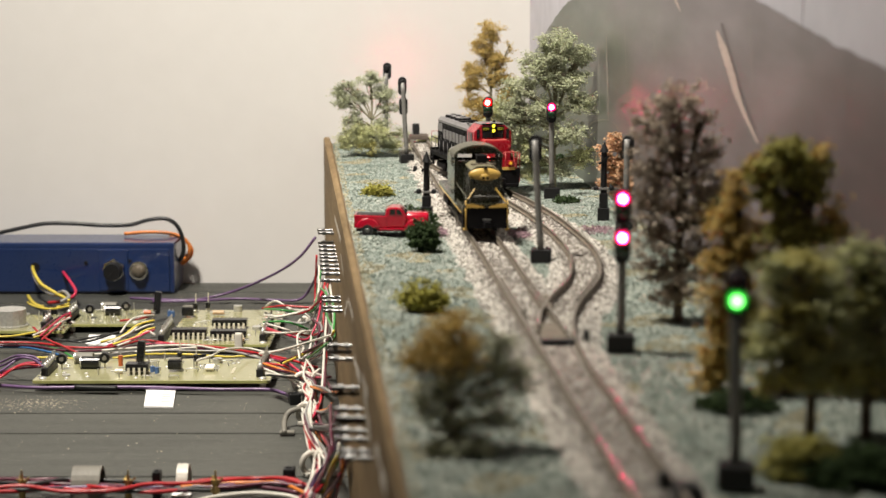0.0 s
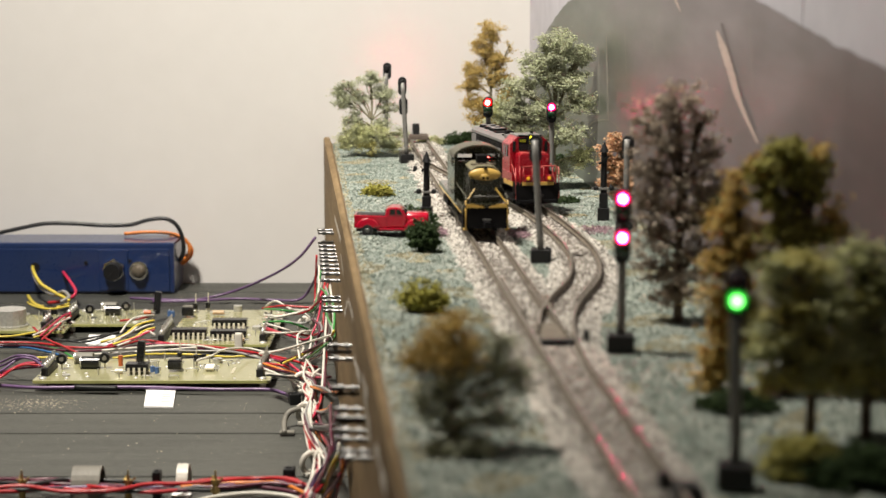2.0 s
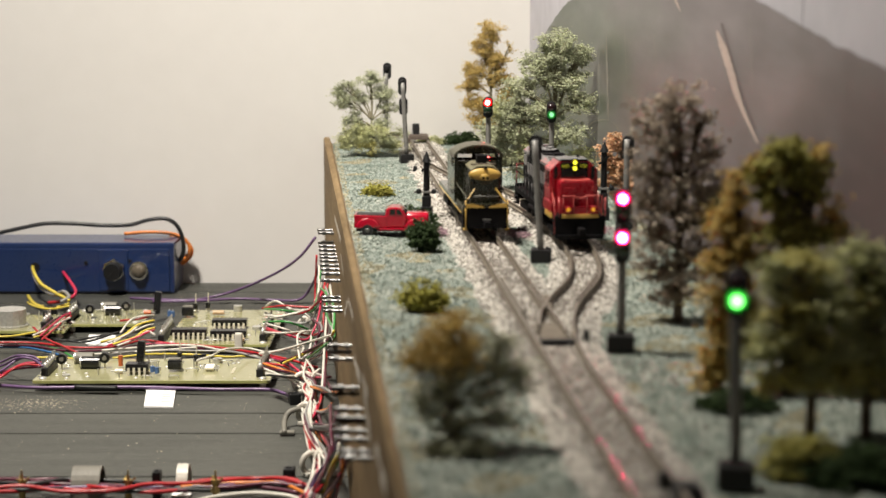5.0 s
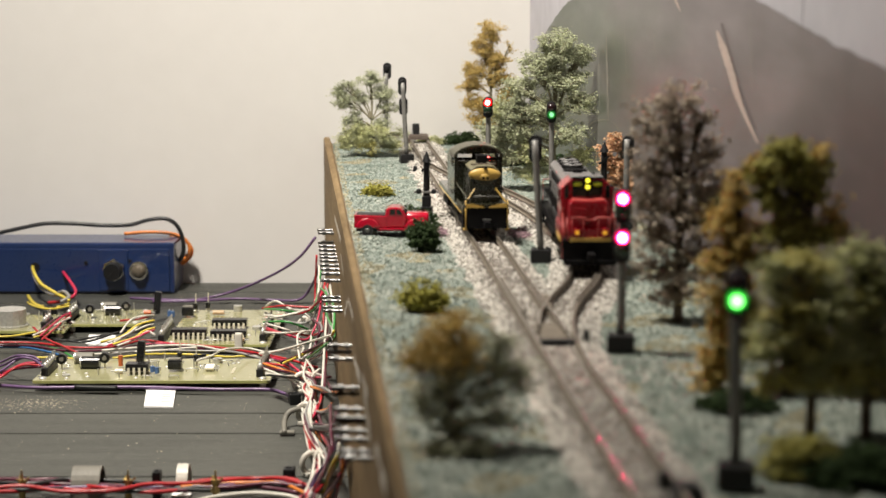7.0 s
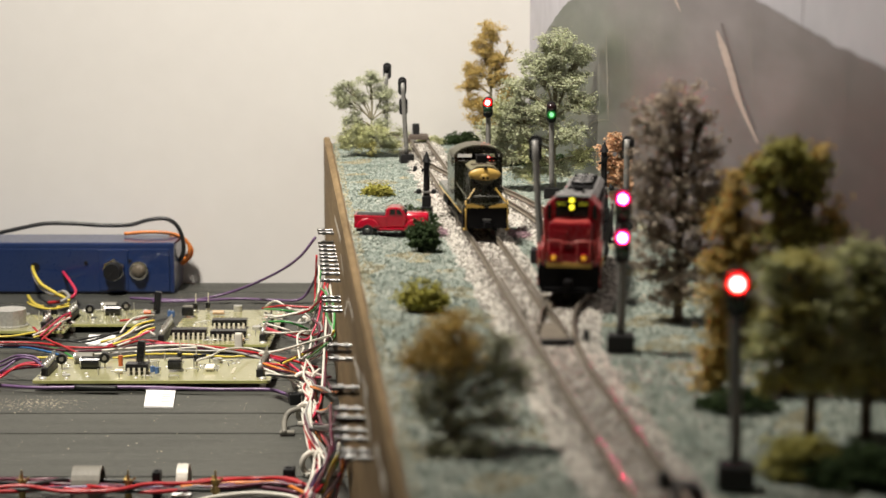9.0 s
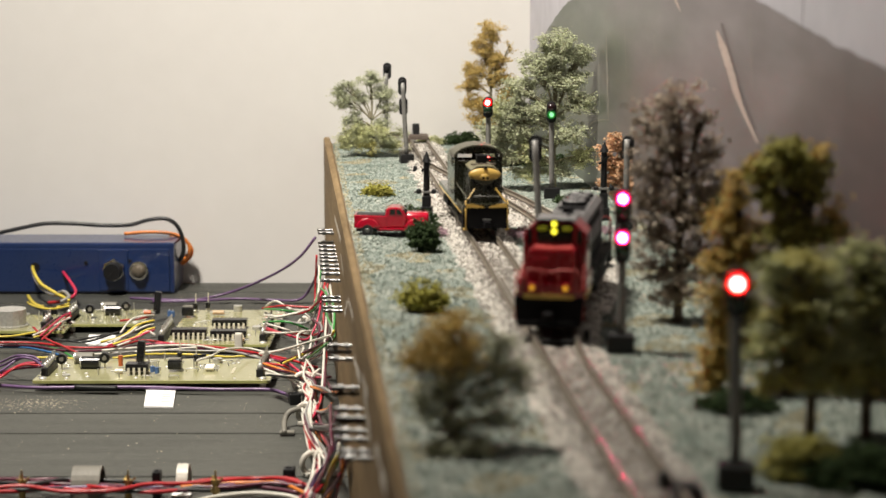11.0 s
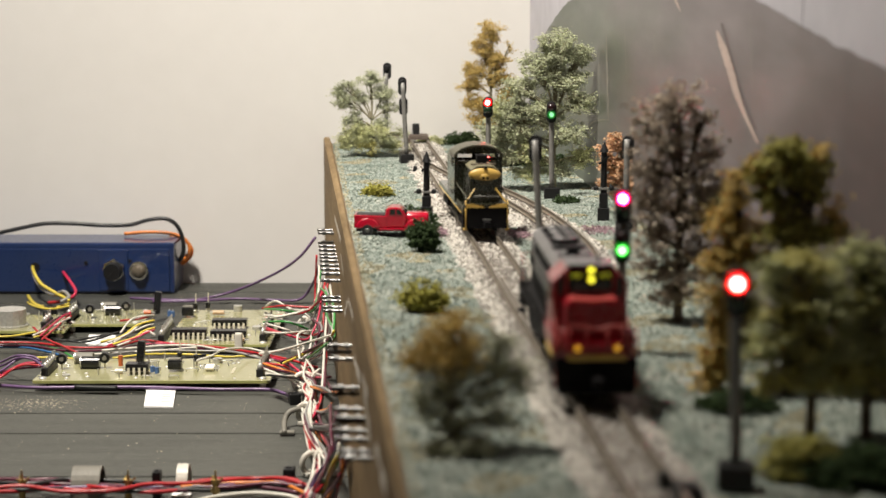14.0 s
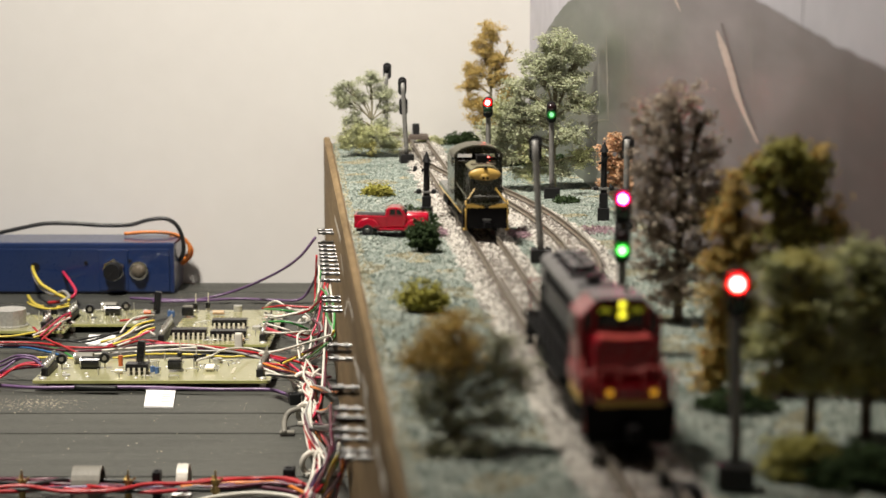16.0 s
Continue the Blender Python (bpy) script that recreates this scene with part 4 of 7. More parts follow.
# a lens turns to its lit side (0) or its dark side (180) when the signal changes
signal((0.0212, 0.835), [(0.0414, (M_RED, None, 0), OFF)], -96, "grey mast signal showing red behind the green locomotive")
signal((0.0503, 0.815), [(0.0407, (M_PINK, 3.37, 0), (M_DIMGREEN, 3.37, 180))], -92, "grey mast signal beside the siding, changing from red to green", lean=-0.8)
signal((0.0352, 0.630), [(0.0416, OFF, OFF)], 84, "grey mast signal turned away beside the siding", lean=3.2)
signal((0.0487, 0.477), [(0.0411, (M_PINK, None, 0), OFF), (0.0305, (M_PINK, 13.02, 0), (M_GREEN, 13.02, 180))], -96, "two-headed grey mast signal showing red lamps")
signal((0.0590, 0.347), [(0.0406, (M_RED, 8.82, 180), (M_GREEN, 8.82, 0))], -98, "grey mast signal near the line, changing from green to red", lean=-1.0)
signal((-0.0335, 1.062), [(0.0461, (M_PINK, 3.37, 0), OFF)], 72, "grey mast signal turned to the wall")
signal((-0.0200, 0.970), [(0.0428, OFF, OFF), (0.0318, OFF, OFF)], 100, "two-headed grey mast signal turned away", lean=2.8)
signal((0.0735, 0.705), [(0.0347, OFF, OFF)], 70, "grey mast signal turned away under the rust tree", top=0.0345)


def crossing_post(at, label, h):
    ob = thing("crossing_signal", pose(at[0], at[1], G, 0, 0, -95), label, "crossing signal", "black crossing signals")
    part("base", box(B(), (0, 0, 0.003), (0.005, 0.005, 0.006), 0.0004), M_PLASTIC, ob)
    part("post", cyl(B(), (0, 0, 0.004), (0, 0, h - 0.004), 0.0015, 0.0012, 10), M_PLASTIC, ob)
    part("cap", cyl(B(), (0, 0, h - 0.0042), (0, 0, h), 0.0020, 0.0003, 10), M_PLASTIC, ob)
    part("cross_arm", box(B(), (0.001, 0, h * 0.42), (0.0012, 0.0105, 0.0010), 0.0002), M_MAST, ob)
    for sy in (-0.0032, 0.0032):
        lamp = part("flasher", cyl(B(), (0.0008, sy, h * 0.42 + 0.0004), (0.0022, sy, h * 0.42 + 0.0004), 0.0011, seg=12), M_PLASTIC, ob)
        part("lens", ball(B(), (0.0024, sy, h * 0.42 + 0.0004), 0.0008, (0.5, 1, 1)), M_HEAD, lamp)
    part("relay_case", box(B(), (0, 0, h * 0.24), (0.0036, 0.0036, h * 0.24), 0.0004), M_PLASTIC, ob)
    part("crossbuck", box(B(), (0.0014, 0, h * 0.78), (0.0006, 0.0052, 0.0009), 0, Matrix.Rotation(0.7, 4, "X")), M_PLASTIC, ob)
    return ob


crossing_post((-0.0069, 0.742), "black crossing signal post beside the red truck", 0.029)
crossing_post((0.0672, 0.738), "black crossing signal post near the backdrop", 0.0335)


def switch_box(at, size, label):
    ob = thing("switch_machine", pose(at[0], at[1], G, 0, 0, 4), label, "switch machine")
    part("housing", box(B(), (0, 0, size[2] / 2), size, 0.0004), M_PLASTIC, ob)
    part("lid", box(B(), (0, 0, size[2] + 0.0003), (size[0] * 0.8, size[1] * 0.7, 0.0008), 0.0002), M_PLASTIC, ob)
    part("rod", cyl(B(), (-size[0] / 2 - 0.003, 0, size[2] * 0.5), (-size[0] / 2, 0, size[2] * 0.5), 0.0004, seg=6), M_STEEL, ob)


switch_box((0.0475, 0.334), (0.0055, 0.006, 0.0042), "black switch machine beside the main track")
switch_box((0.0437, 0.340), (0.0022, 0.003, 0.0048), "small black switch stand at the rail")
switch_box((0.0400, 0.486), (0.0014, 0.003, 0.0040), "small dark switch stand at the turnout")
switch_box((-0.0145, 0.923), (0.0022, 0.0022, 0.0030), "small dark relay box on the turf")

stop = thing("buffer_stop", pose(main_x(1.072), 1.072, -0.002, 0, 0, 4), "dark buffer stop and platform at the end of track", "buffer stop")
part("deck", box(B(), (0, 0, 0.003), (0.0115, 0.012, 0.003), 0.0005), M_TIE, stop)
part("post", box(B(), (-0.0015, 0, 0.0075), (0.0042, 0.004, 0.007), 0.0005), M_HEAD, stop)
for sx in (-0.0055, 0.0055):
    part("leg", box(B(), (sx, 0, 0.001), (0.002, 0.01, 0.003), 0.0003), M_TIE, stop)


# ---------------------------------------------------------------- locomotives (local +x is forwards, z from the rail top)
def truck_frame(parent, x, tag_wheels=2):
    tr = part("truck", box(B(), (0, 0, 0.0042), (0.020, 0.0150, 0.0022), 0.0004), M_LOCOBLACK, parent)
    tr.location = (x, 0, 0)
    for sy in (-0.0073, 0.0073):
        part("side_frame", box(B(), (0, sy, 0.0036), (0.019, 0.0012, 0.0026), 0.0004), M_LOCOBLACK, tr)
    for wx in (-0.0052, 0.0052):
        bm = B()
        for sy in (-0.0046, 0.0046):
            cyl(bm, (wx, sy - 0.0008, 0.0031), (wx, sy + 0.0008, 0.0031), 0.0031, seg=18)
        cyl(bm, (wx, -0.005, 0.0031), (wx, 0.005, 0.0031), 0.0008, seg=8)
        part("wheelset", bm, M_LOCOBLACK, tr)
    return tr


def handrail(parent, pts, material, r=0.00022):
    tube("handrail", pts, r, material, parent, seg=5, k=1)


def red_loco():
    ob = thing("locomotive", pose(0.0142, 0.8543, 0, 0, 0, -76.5), "red-fronted diesel locomotive with grey roof and black underframe", "locomotive")
    part("underframe", box(B(), (0, 0, 0.0092), (0.099, 0.0188, 0.0020), 0.0003), M_LOCOBLACK, ob)
    part("fuel_tank", prism(B(), [(-0.0078, 0.0082), (0.0078, 0.0082), (0.0078, 0.0040), (0.0062, 0.0024), (-0.0062, 0.0024), (-0.0078, 0.0040)], -0.014, 0.014, 0.0004), M_LOCOBLACK, ob)
    # long hood behind the cab
    hood = [(-0.0061, 0.0102), (0.0061, 0.0102), (0.0061, 0.0252), (0.0048, 0.0266), (-0.0048, 0.0266), (-0.0061, 0.0252)]
    part("long_hood", prism(B(), hood, -0.045, 0.024, 0.0002), M_LOCOBLACK, ob)
    part("hood_roof", prism(B(), [(-0.0063, 0.0246), (0.0063, 0.0246), (0.0063, 0.0258), (0.0048, 0.0272), (-0.0048, 0.0272), (-0.0063, 0.0258)], -0.0455, 0.0245, 0.0002), M_LOCOGREY, ob, "grey hood roof")
    for x in (-0.038, -0.0285, -0.019):
        fan = part("fan", cyl(B(), (x, 0, 0.0270), (x, 0, 0.0284), 0.0042, 0.0040, 24), M_LOCOBLACK, ob)
        part("fan_grille", cyl(B(), (x, 0, 0.0284), (x, 0, 0.0286), 0.0034, 0.0032, 20), M_LOCOGREY, fan)
        part("fan_cap", cyl(B(), (x, 0, 0.0286), (x, 0, 0.0289), 0.0012, seg=10), M_LOCOBLACK, fan)
    part("blower_housing", box(B(), (0.0175, 0, 0.0277), (0.0085, 0.0108, 0.0016), 0.0005), M_LOCOGREY, ob)
    part("blower_slot", box(B(), (0.0122, 0, 0.0276), (0.0016, 0.0086, 0.0013), 0.0003), M_LOCOBLACK, ob)
    part("exhaust_stack", box(B(), (0.001, 0, 0.0279), (0.0050, 0.0030, 0.0020), 0.0003), M_LOCOBLACK, ob)
    for x in (-0.0085, 0.0080):
        part("roof_hatch", box(B(), (x, 0, 0.0274), (0.0060, 0.0084, 0.0008), 0.0002), M_LOCOBLACK, ob)
    for sy in (-1, 1):
        for k in range(7):
            dr = part("hood_door", box(B(), (-0.041 + k * 0.0092, sy * 0.0062, 0.0176), (0.0084, 0.0004, 0.0122), 0.0001), M_LOCOBLACK, ob)
            part("latch", box(B(), (-0.038 + k * 0.0092, sy * 0.0065, 0.0170), (0.0004, 0.0003, 0.0016), 0), M_LOCOGREY, dr)
        for k, (x, w) in enumerate(((-0.0300, 0.0046), (-0.0235, 0.0052), (-0.0170, 0.0046), (-0.0105, 0.0050), (-0.0040, 0.0050), (0.0030, 0.0046), (0.0095, 0.0050))):
            part("lettering_bar", box(B(), (x, sy * 0.0066, 0.0196), (w, 0.0003, 0.0046), 0), M_LOCOGREY, ob, "pale grey painted lettering bar")
        part("radiator_grille", box(B(), (-0.0395, sy * 0.0064, 0.0222), (0.0085, 0.0004, 0.0040), 0), M_LOCOGREY, ob)
    # cab with a broad bevel on either side of the roof
    cab = [(-0.0089, 0.0102), (0.0089, 0.0102), (0.0089, 0.0262), (0.0056, 0.0294), (-0.0056, 0.0294), (-0.0089, 0.0262)]
    part("cab", prism(B(), cab, 0.024, 0.0375, 0.0003), M_LOCORED, ob, "red cab")
    part("cab_roof", box(B(), (0.0303, 0, 0.0296), (0.0136, 0.0112, 0.0007), 0.0002), M_LOCOGREY, ob, "grey cab roof")
    part("roof_edge", box(B(), (0.0372, 0, 0.0297), (0.0009, 0.0100, 0.0008), 0.0002), M_LOCOBLACK, ob)
    part("windscreen_panel", prism(B(), [(-0.0050, 0.0234), (0.0050, 0.0234), (0.0052, 0.0288), (-0.0052, 0.0288)], 0.0374, 0.0379, 0.0001), M_LOCOBLACK, ob, "black panel round the windscreen")
    for sy in (-1, 1):
        part("cab_window", box(B(), (0.0308, sy * 0.0090, 0.0232), (0.0070, 0.0005, 0.0046), 0.0001), M_GLASSY, ob)
        part("window_post", box(B(), (0.0310, sy * 0.0092, 0.0232), (0.0006, 0.0004, 0.0046), 0), M_LOCORED, ob)
        part("windscreen", box(B(), (0.0380, sy * 0.0025, 0.0250), (0.0004, 0.0045, 0.0030), 0.0001), M_GLASSY, ob)
        part("corner_window", box(B(), (0.0376, sy * 0.0070, 0.0252), (0.0005, 0.0014, 0.0046), 0.0002), M_GLASSY, ob)
        nb = part("number_board", box(B(), (0, 0, 0), (0.0005, 0.0027, 0.0010), 0.0001), M_BOARD_NO, ob, "dim glowing number board")
        nb.location = (0.0382, sy * 0.0034, 0.0277)
        part("digits_bar", box(B(), (0.0003, 0, 0), (0.0002, 0.0020, 0.0004), 0), M_LOCOBLACK, nb)
        part("grab_iron", cyl(B(), (0.0377, sy * 0.0082, 0.0120), (0.0377, sy * 0.0082, 0.0200), 0.0002, seg=6), M_HANDRED, ob)
    part("headlight_housing", box(B(), (0.0384, 0, 0.0281), (0.0014, 0.0022, 0.0046), 0.0004), M_LOCOBLACK, ob)
    for dz in (0.0291, 0.0269):
        hl = part("headlight", ball(B(), (0, 0, 0), 0.00080, (0.6, 1, 1), 14, 10), M_AMBER, ob, "lit yellow headlight", True)
        hl.location = (0.0391, 0, dz)
    # nose
    part("nose", prism(B(), [(-0.0066, 0.0102), (0.0066, 0.0102), (0.0066, 0.0218), (0.0060, 0.0228), (-0.0060, 0.0228), (-0.0066, 0.0218)], 0.0372, 0.0450, 0.0006), M_LOCORED, ob, "red nose")
    # the shine along the nose's top edge, put into a pale strip
    part("nose_ledge", prism(B(), [(-0.0058, 0.0226), (0.0058, 0.0226), (0.0050, 0.0232), (0, 0.0228), (-0.0050, 0.0232)], 0.0385, 0.0448, 0.0001), M_HANDRED, ob, "pale red strip painted as the highlight on the nose top")
    part("nose_door", box(B(), (0.0452, -0.0032, 0.0158), (0.0005, 0.0044, 0.0092), 0.0001), M_LOCORED, ob)
    part("door_handle", box(B(), (0.0456, -0.0016, 0.0160), (0.0004, 0.0003, 0.0012), 0), M_HANDRED, ob)
    part("nose_latch", box(B(), (0.0453, 0.0056, 0.0200), (0.0006, 0.0006, 0.0014), 0.0001), M_HANDRED, ob)
    part("platform", box(B(), (0.0477, 0, 0.0102), (0.0060, 0.0182, 0.0010), 0.0002), M_LOCOBLACK, ob)
    part("front_sill", box(B(), (0.0503, 0, 0.0124), (0.0008, 0.0138, 0.0034), 0.0002), M_LOCORED, ob)
    part("sill_stripe", box(B(), (0.0508, 0, 0.0106), (0.0006, 0.0138, 0.0014), 0.0001), M_YELLOW, ob, "yellow sill stripe")
    part("end_plate", box(B(), (0.0502, 0, 0.0092), (0.0012, 0.0190, 0.0022), 0.0003), M_LOCOBLACK, ob)
    part("pilot", prism(B(), [(-0.0095, 0.0084), (0.0095, 0.0084), (0.0088, 0.0022), (-0.0088, 0.0022)], 0.0470, 0.0508, 0.0004), M_LOCOBLACK, ob)
    part("plough_lip", box(B(), (0.0512, 0, 0.0030), (0.0010, 0.0168, 0.0016), 0.0003), M_LOCOBLACK, ob)
    part("coupler", box(B(), (0.0535, 0, 0.0052), (0.0055, 0.0026, 0.0028), 0.0005), M_LOCOBLACK, ob)
    part("coupler", box(B(), (-0.0520, 0, 0.0052), (0.0055, 0.0026, 0.0028), 0.0005), M_LOCOBLACK, ob)
    for sy in (-1, 1):
        hs = part("ditch_housing", box(B(), (0.0511, sy * 0.0046, 0.0132), (0.0016, 0.0024, 0.0024), 0.0004), M_LOCORED, ob)
        dl = part("ditch_light", ball(B(), (0, 0, 0), 0.00085, (0.6, 1, 1), 12, 8), M_DITCH, hs, "glowing amber ditch light", True)
        dl.location = (0.0520, sy * 0.0046, 0.0131)
        handrail(ob, [(0.0507, sy * 0.0078, 0.0105), (0.0507, sy * 0.0080, 0.0180), (0.0507, sy * 0.0066, 0.0180), (0.0507, sy * 0.0022, 0.0180), (0.0507, sy * 0.0012, 0.0173), (0.0507, 0, 0.0173)], M_HANDRED, 0.00030)
        handrail(ob, [(0.0507, sy * 0.0026, 0.0105), (0.0507, sy * 0.0024, 0.0180)], M_HANDRED, 0.00024)
        handrail(ob, [(0.0507, sy * 0.0064, 0.0105), (0.0507, sy * 0.0064, 0.0180)], M_HANDRED, 0.00024)
        handrail(ob, [(0.0475, sy * 0.0084, 0.0105), (0.0400, sy * 0.0086, 0.0180)], M_HANDRED)
        handrail(ob, [(0.0500, sy * 0.0094, 0.0040), (0.0495, sy * 0.0094, 0.0175)], M_HANDRED)
        handrail(ob, [(0.0230, sy * 0.0092, 0.0170), (-0.0480, sy * 0.0092, 0.0170)], M_LOCOBLACK)
        for k in range(9):
            handrail(ob, [(0.021 - k * 0.0085, sy * 0.0092, 0.0102), (0.021 - k * 0.0085, sy * 0.0092, 0.0170)], M_LOCOGREY, 0.00018)
        for z in (0.0035, 0.0062):
            part("step", box(B(), (0.0455, sy * 0.0092, z), (0.0044, 0.0016, 0.0005), 0.0001), M_LOCOBLACK, ob)
            part("step", box(B(), (-0.0470, sy * 0.0092, z), (0.0044, 0.0016, 0.0005), 0.0001), M_LOCOBLACK, ob)
        part("step_well", box(B(), (0.0445, sy * 0.0084, 0.0060), (0.0040, 0.0008, 0.0062), 0.0003), M_LOCOBLACK, ob)
        part("step_well", box(B(), (-0.0470, sy * 0.0084, 0.0060), (0.0040, 0.0008, 0.0062), 0.0003), M_LOCOBLACK, ob)
        part("air_tank", cyl(B(), (-0.012, sy * 0.0084, 0.0066), (0.012, sy * 0.0084, 0.0066), 0.0013, seg=10), M_LOCOBLACK, ob)
        for x in (0.0415, 0.0340):
            part("sill_panel", box(B(), (x, sy * 0.0096, 0.0100), (0.0070, 0.0004, 0.0018), 0), M_YELLOW, ob)
        part("cab_base", box(B(), (0.0345, sy * 0.0093, 0.0128), (0.0190, 0.0006, 0.0036), 0.0001), M_LOCORED, ob)
    part("horn", box(B(), (0.0285, 0.003, 0.0304), (0.0030, 0.0006, 0.0008), 0.0001), M_LOCOBLACK, ob)
    part("rear_sill", box(B(), (-0.0495, 0, 0.0080), (0.0014, 0.0186, 0.0066), 0.0003), M_LOCOBLACK, ob)
    for sy in (-1, 1):
        handrail(ob, [(-0.0492, sy * 0.0086, 0.0100), (-0.0492, sy * 0.0086, 0.0195), (-0.0492, sy * 0.0030, 0.0195), (-0.0492, sy * 0.0030, 0.0100)], M_HANDRED, 0.00026)
    return ob, truck_frame(ob, 0.033), truck_frame(ob, -0.033)


def green_loco():
    y0 = 0.6670
    ob = thing("locomotive", pose(main_x(y0 + 0.047) - 0.0001, y0 + 0.047, 0, 0, 0, -90 + 5.4), "dark green and yellow road-switcher standing on the main track", "locomotive")
    F = 0.047
    part("underframe", box(B(), (-0.004, 0, 0.0088), (0.098, 0.0178, 0.0022), 0.0003), M_GREENLOCO, ob)
    part("side_sill", box(B(), (-0.006, 0, 0.0079), (0.090, 0.0181, 0.0005), 0.0002), M_YELLOW, ob, "yellow sill line")
    part("fuel_tank", box(B(), (-0.004, 0, 0.0048), (0.026, 0.0140, 0.0048), 0.0006), M_LOCOBLACK, ob)
    # front hood with rounded nose
    hood = [(-0.0058, 0.0096), (0.0058, 0.0096), (0.0060, 0.0222), (0.0050, 0.0244), (0.0028, 0.0255), (-0.0028, 0.0255), (-0.0050, 0.0244), (-0.0060, 0.0222)]
    part("front_hood", prism(B(), hood, 0.019, F - 0.0062, 0.0006), M_GREENLOCO, ob)
    part("hood_top", prism(B(), [(-0.0053, 0.0243), (-0.0028, 0.0259), (0.0028, 0.0259), (0.0053, 0.0243), (0.0028, 0.0251), (-0.0028, 0.0251)], 0.019, F - 0.0066, 0.0), M_HOODTOP_LIT, ob, "olive hood top, coloured as lit from above")
    nose = B()
    ball(nose, (F - 0.0064, 0, 0.0226), 0.0028, (0.55, 2.2, 0.92), 28, 16)
    part("nose_band", nose, M_YELLOW, ob, "yellow rounded nose band", True)
    wedge = prism(B(), [(-0.0045, 0.0210), (0.0045, 0.0210), (0.0010, 0.0186), (-0.0010, 0.0186)], F - 0.0066, F - 0.0056, 0.0003)
    part("nose_wedge", wedge, M_OLIVE, ob)
    part("lamp_visor", box(B(), (F - 0.0054, 0, 0.0254), (0.0016, 0.0014, 0.0009), 0.0002), M_LOCOBLACK, ob)
    part("lamp_plate", ball(B(), (F - 0.0048, 0, 0.0217), 0.0016, (0.25, 1.1, 0.8), 18, 10), M_YELLOW, ob, smooth=True)
    for sy in (-0.0008, 0.0008):
        part("headlight", cyl(B(), (F - 0.0050, sy, 0.0215), (F - 0.0040, sy, 0.0215), 0.00055, seg=10), M_LOCOBLACK, ob)
        part("number_plate", box(B(), (F - 0.0062, sy * 6.2, 0.0228), (0.0014, 0.0018, 0.0012), 0.0002), M_YELLOW, ob)
    part("exhaust_box", box(B(), (0.0300, 0, 0.0272), (0.0050, 0.0042, 0.0040), 0.0004), M_LOCOBLACK, ob)
    part("hood_trim", box(B(), (0.0352, 0, 0.0260), (0.0014, 0.0096, 0.0006), 0.0002), M_RAILSIDE, ob, "rust-brown hood seam")
    # cab with open window frames
    for x0, x1, nm in ((0.0046, 0.0054, "cab_back"), (0.0182, 0.0190, "cab_front")):
        bm = B()
        # a wall with two windows: lower panel, posts and the arched head
        prism(bm, [(-0.0089, 0.0096), (0.0089, 0.0096), (0.0090, 0.0257), (-0.0090, 0.0257)], x0, x1)
        for a, b in ((-0.0090, -0.0080), (-0.0010, 0.0010), (0.0080, 0.0090)):
            prism(bm, [(a, 0.0257), (b, 0.0257), (b, 0.0288), (a, 0.0288)], x0, x1)
        head = [(-0.0090, 0.0284)] + [(-0.0091 * math.cos(math.pi * i / 12), 0.0270 + 0.0046 * math.sin(math.pi * i / 12)) for i in range(2, 11)] + [(0.0090, 0.0284)]
        prism(bm, head, x0, x1)
        part(nm, bm, M_GREENLOCO, ob)
    for sy in (-1, 1):
        bm = B()
        prism(bm, [(0.0046, 0.0096), (0.0190, 0.0096), (0.0190, 0.0228), (0.0046, 0.0228)], sy * 0.0086, sy * 0.0092, axis="y")
        for a, b in ((0.0046, 0.0066), (0.0112, 0.0124), (0.0170, 0.0190)):
            prism(bm, [(a, 0.0228), (b, 0.0228), (b, 0.0277), (a, 0.0277)], sy * 0.0086, sy * 0.0092, axis="y")
        prism(bm, [(0.0046, 0.0271), (0.0190, 0.0271), (0.0190, 0.0284), (0.0046, 0.0284)], sy * 0.0086, sy * 0.0092, axis="y")
        part("cab_side", bm, M_GREENLOCO, ob)
    roof = [(-0.0096 * math.cos(math.pi * i / 14), 0.0271 + 0.0049 * math.sin(math.pi * i / 14)) for i in range(15)]
    roof += [(0.0090 * math.cos(math.pi * i / 14), 0.0271 + 0.0044 * math.sin(math.pi * i / 14)) for i in range(15)]
    part("cab_roof", prism(B(), roof, 0.0036, 0.0200, 0.0), M_OLIVE, ob, "olive arched cab roof")
    # long hood behind
    part("long_hood", prism(B(), hood, -0.046, 0.0046, 0.0005), M_GREENLOCO, ob)
    # platform, pilot, rails and stripes
    part("platform", box(B(), (F - 0.003, 0, 0.0114), (0.0065, 0.0178, 0.0010), 0.0002), M_GREENLOCO, ob)
    part("pilot", prism(B(), [(-0.0086, 0.0116), (0.0086, 0.0116), (0.0084, 0.0026), (-0.0084, 0.0026)], F - 0.003, F, 0.0004), M_LOCOBLACK, ob)
    part("coupler", box(B(), (F + 0.0020, 0, 0.0045), (0.005, 0.0024, 0.0026), 0.0005), M_LOCOBLACK, ob)
    part("coupler", box(B(), (-0.0560, 0, 0.0045), (0.005, 0.0024, 0.0026), 0.0005), M_LOCOBLACK, ob)
    for sy in (-1, 1):
        st = prism(B(), [(sy * 0.0082, 0.0122), (sy * 0.0082, 0.0107), (sy * 0.0008, 0.0107), (sy * 0.0016, 0.0114), (sy * 0.0056, 0.0122)], F, F + 0.0004)
        part("pilot_stripe", st, M_YELLOW, ob, "yellow pilot stripe")
        diag = B()
        cyl(diag, (F - 0.0030, sy * 0.0080, 0.0124), (F - 0.0050, sy * 0.0042, 0.0174), 0.00030, seg=6)
        part("diagonal_stripe", diag, M_YELLOW, ob)
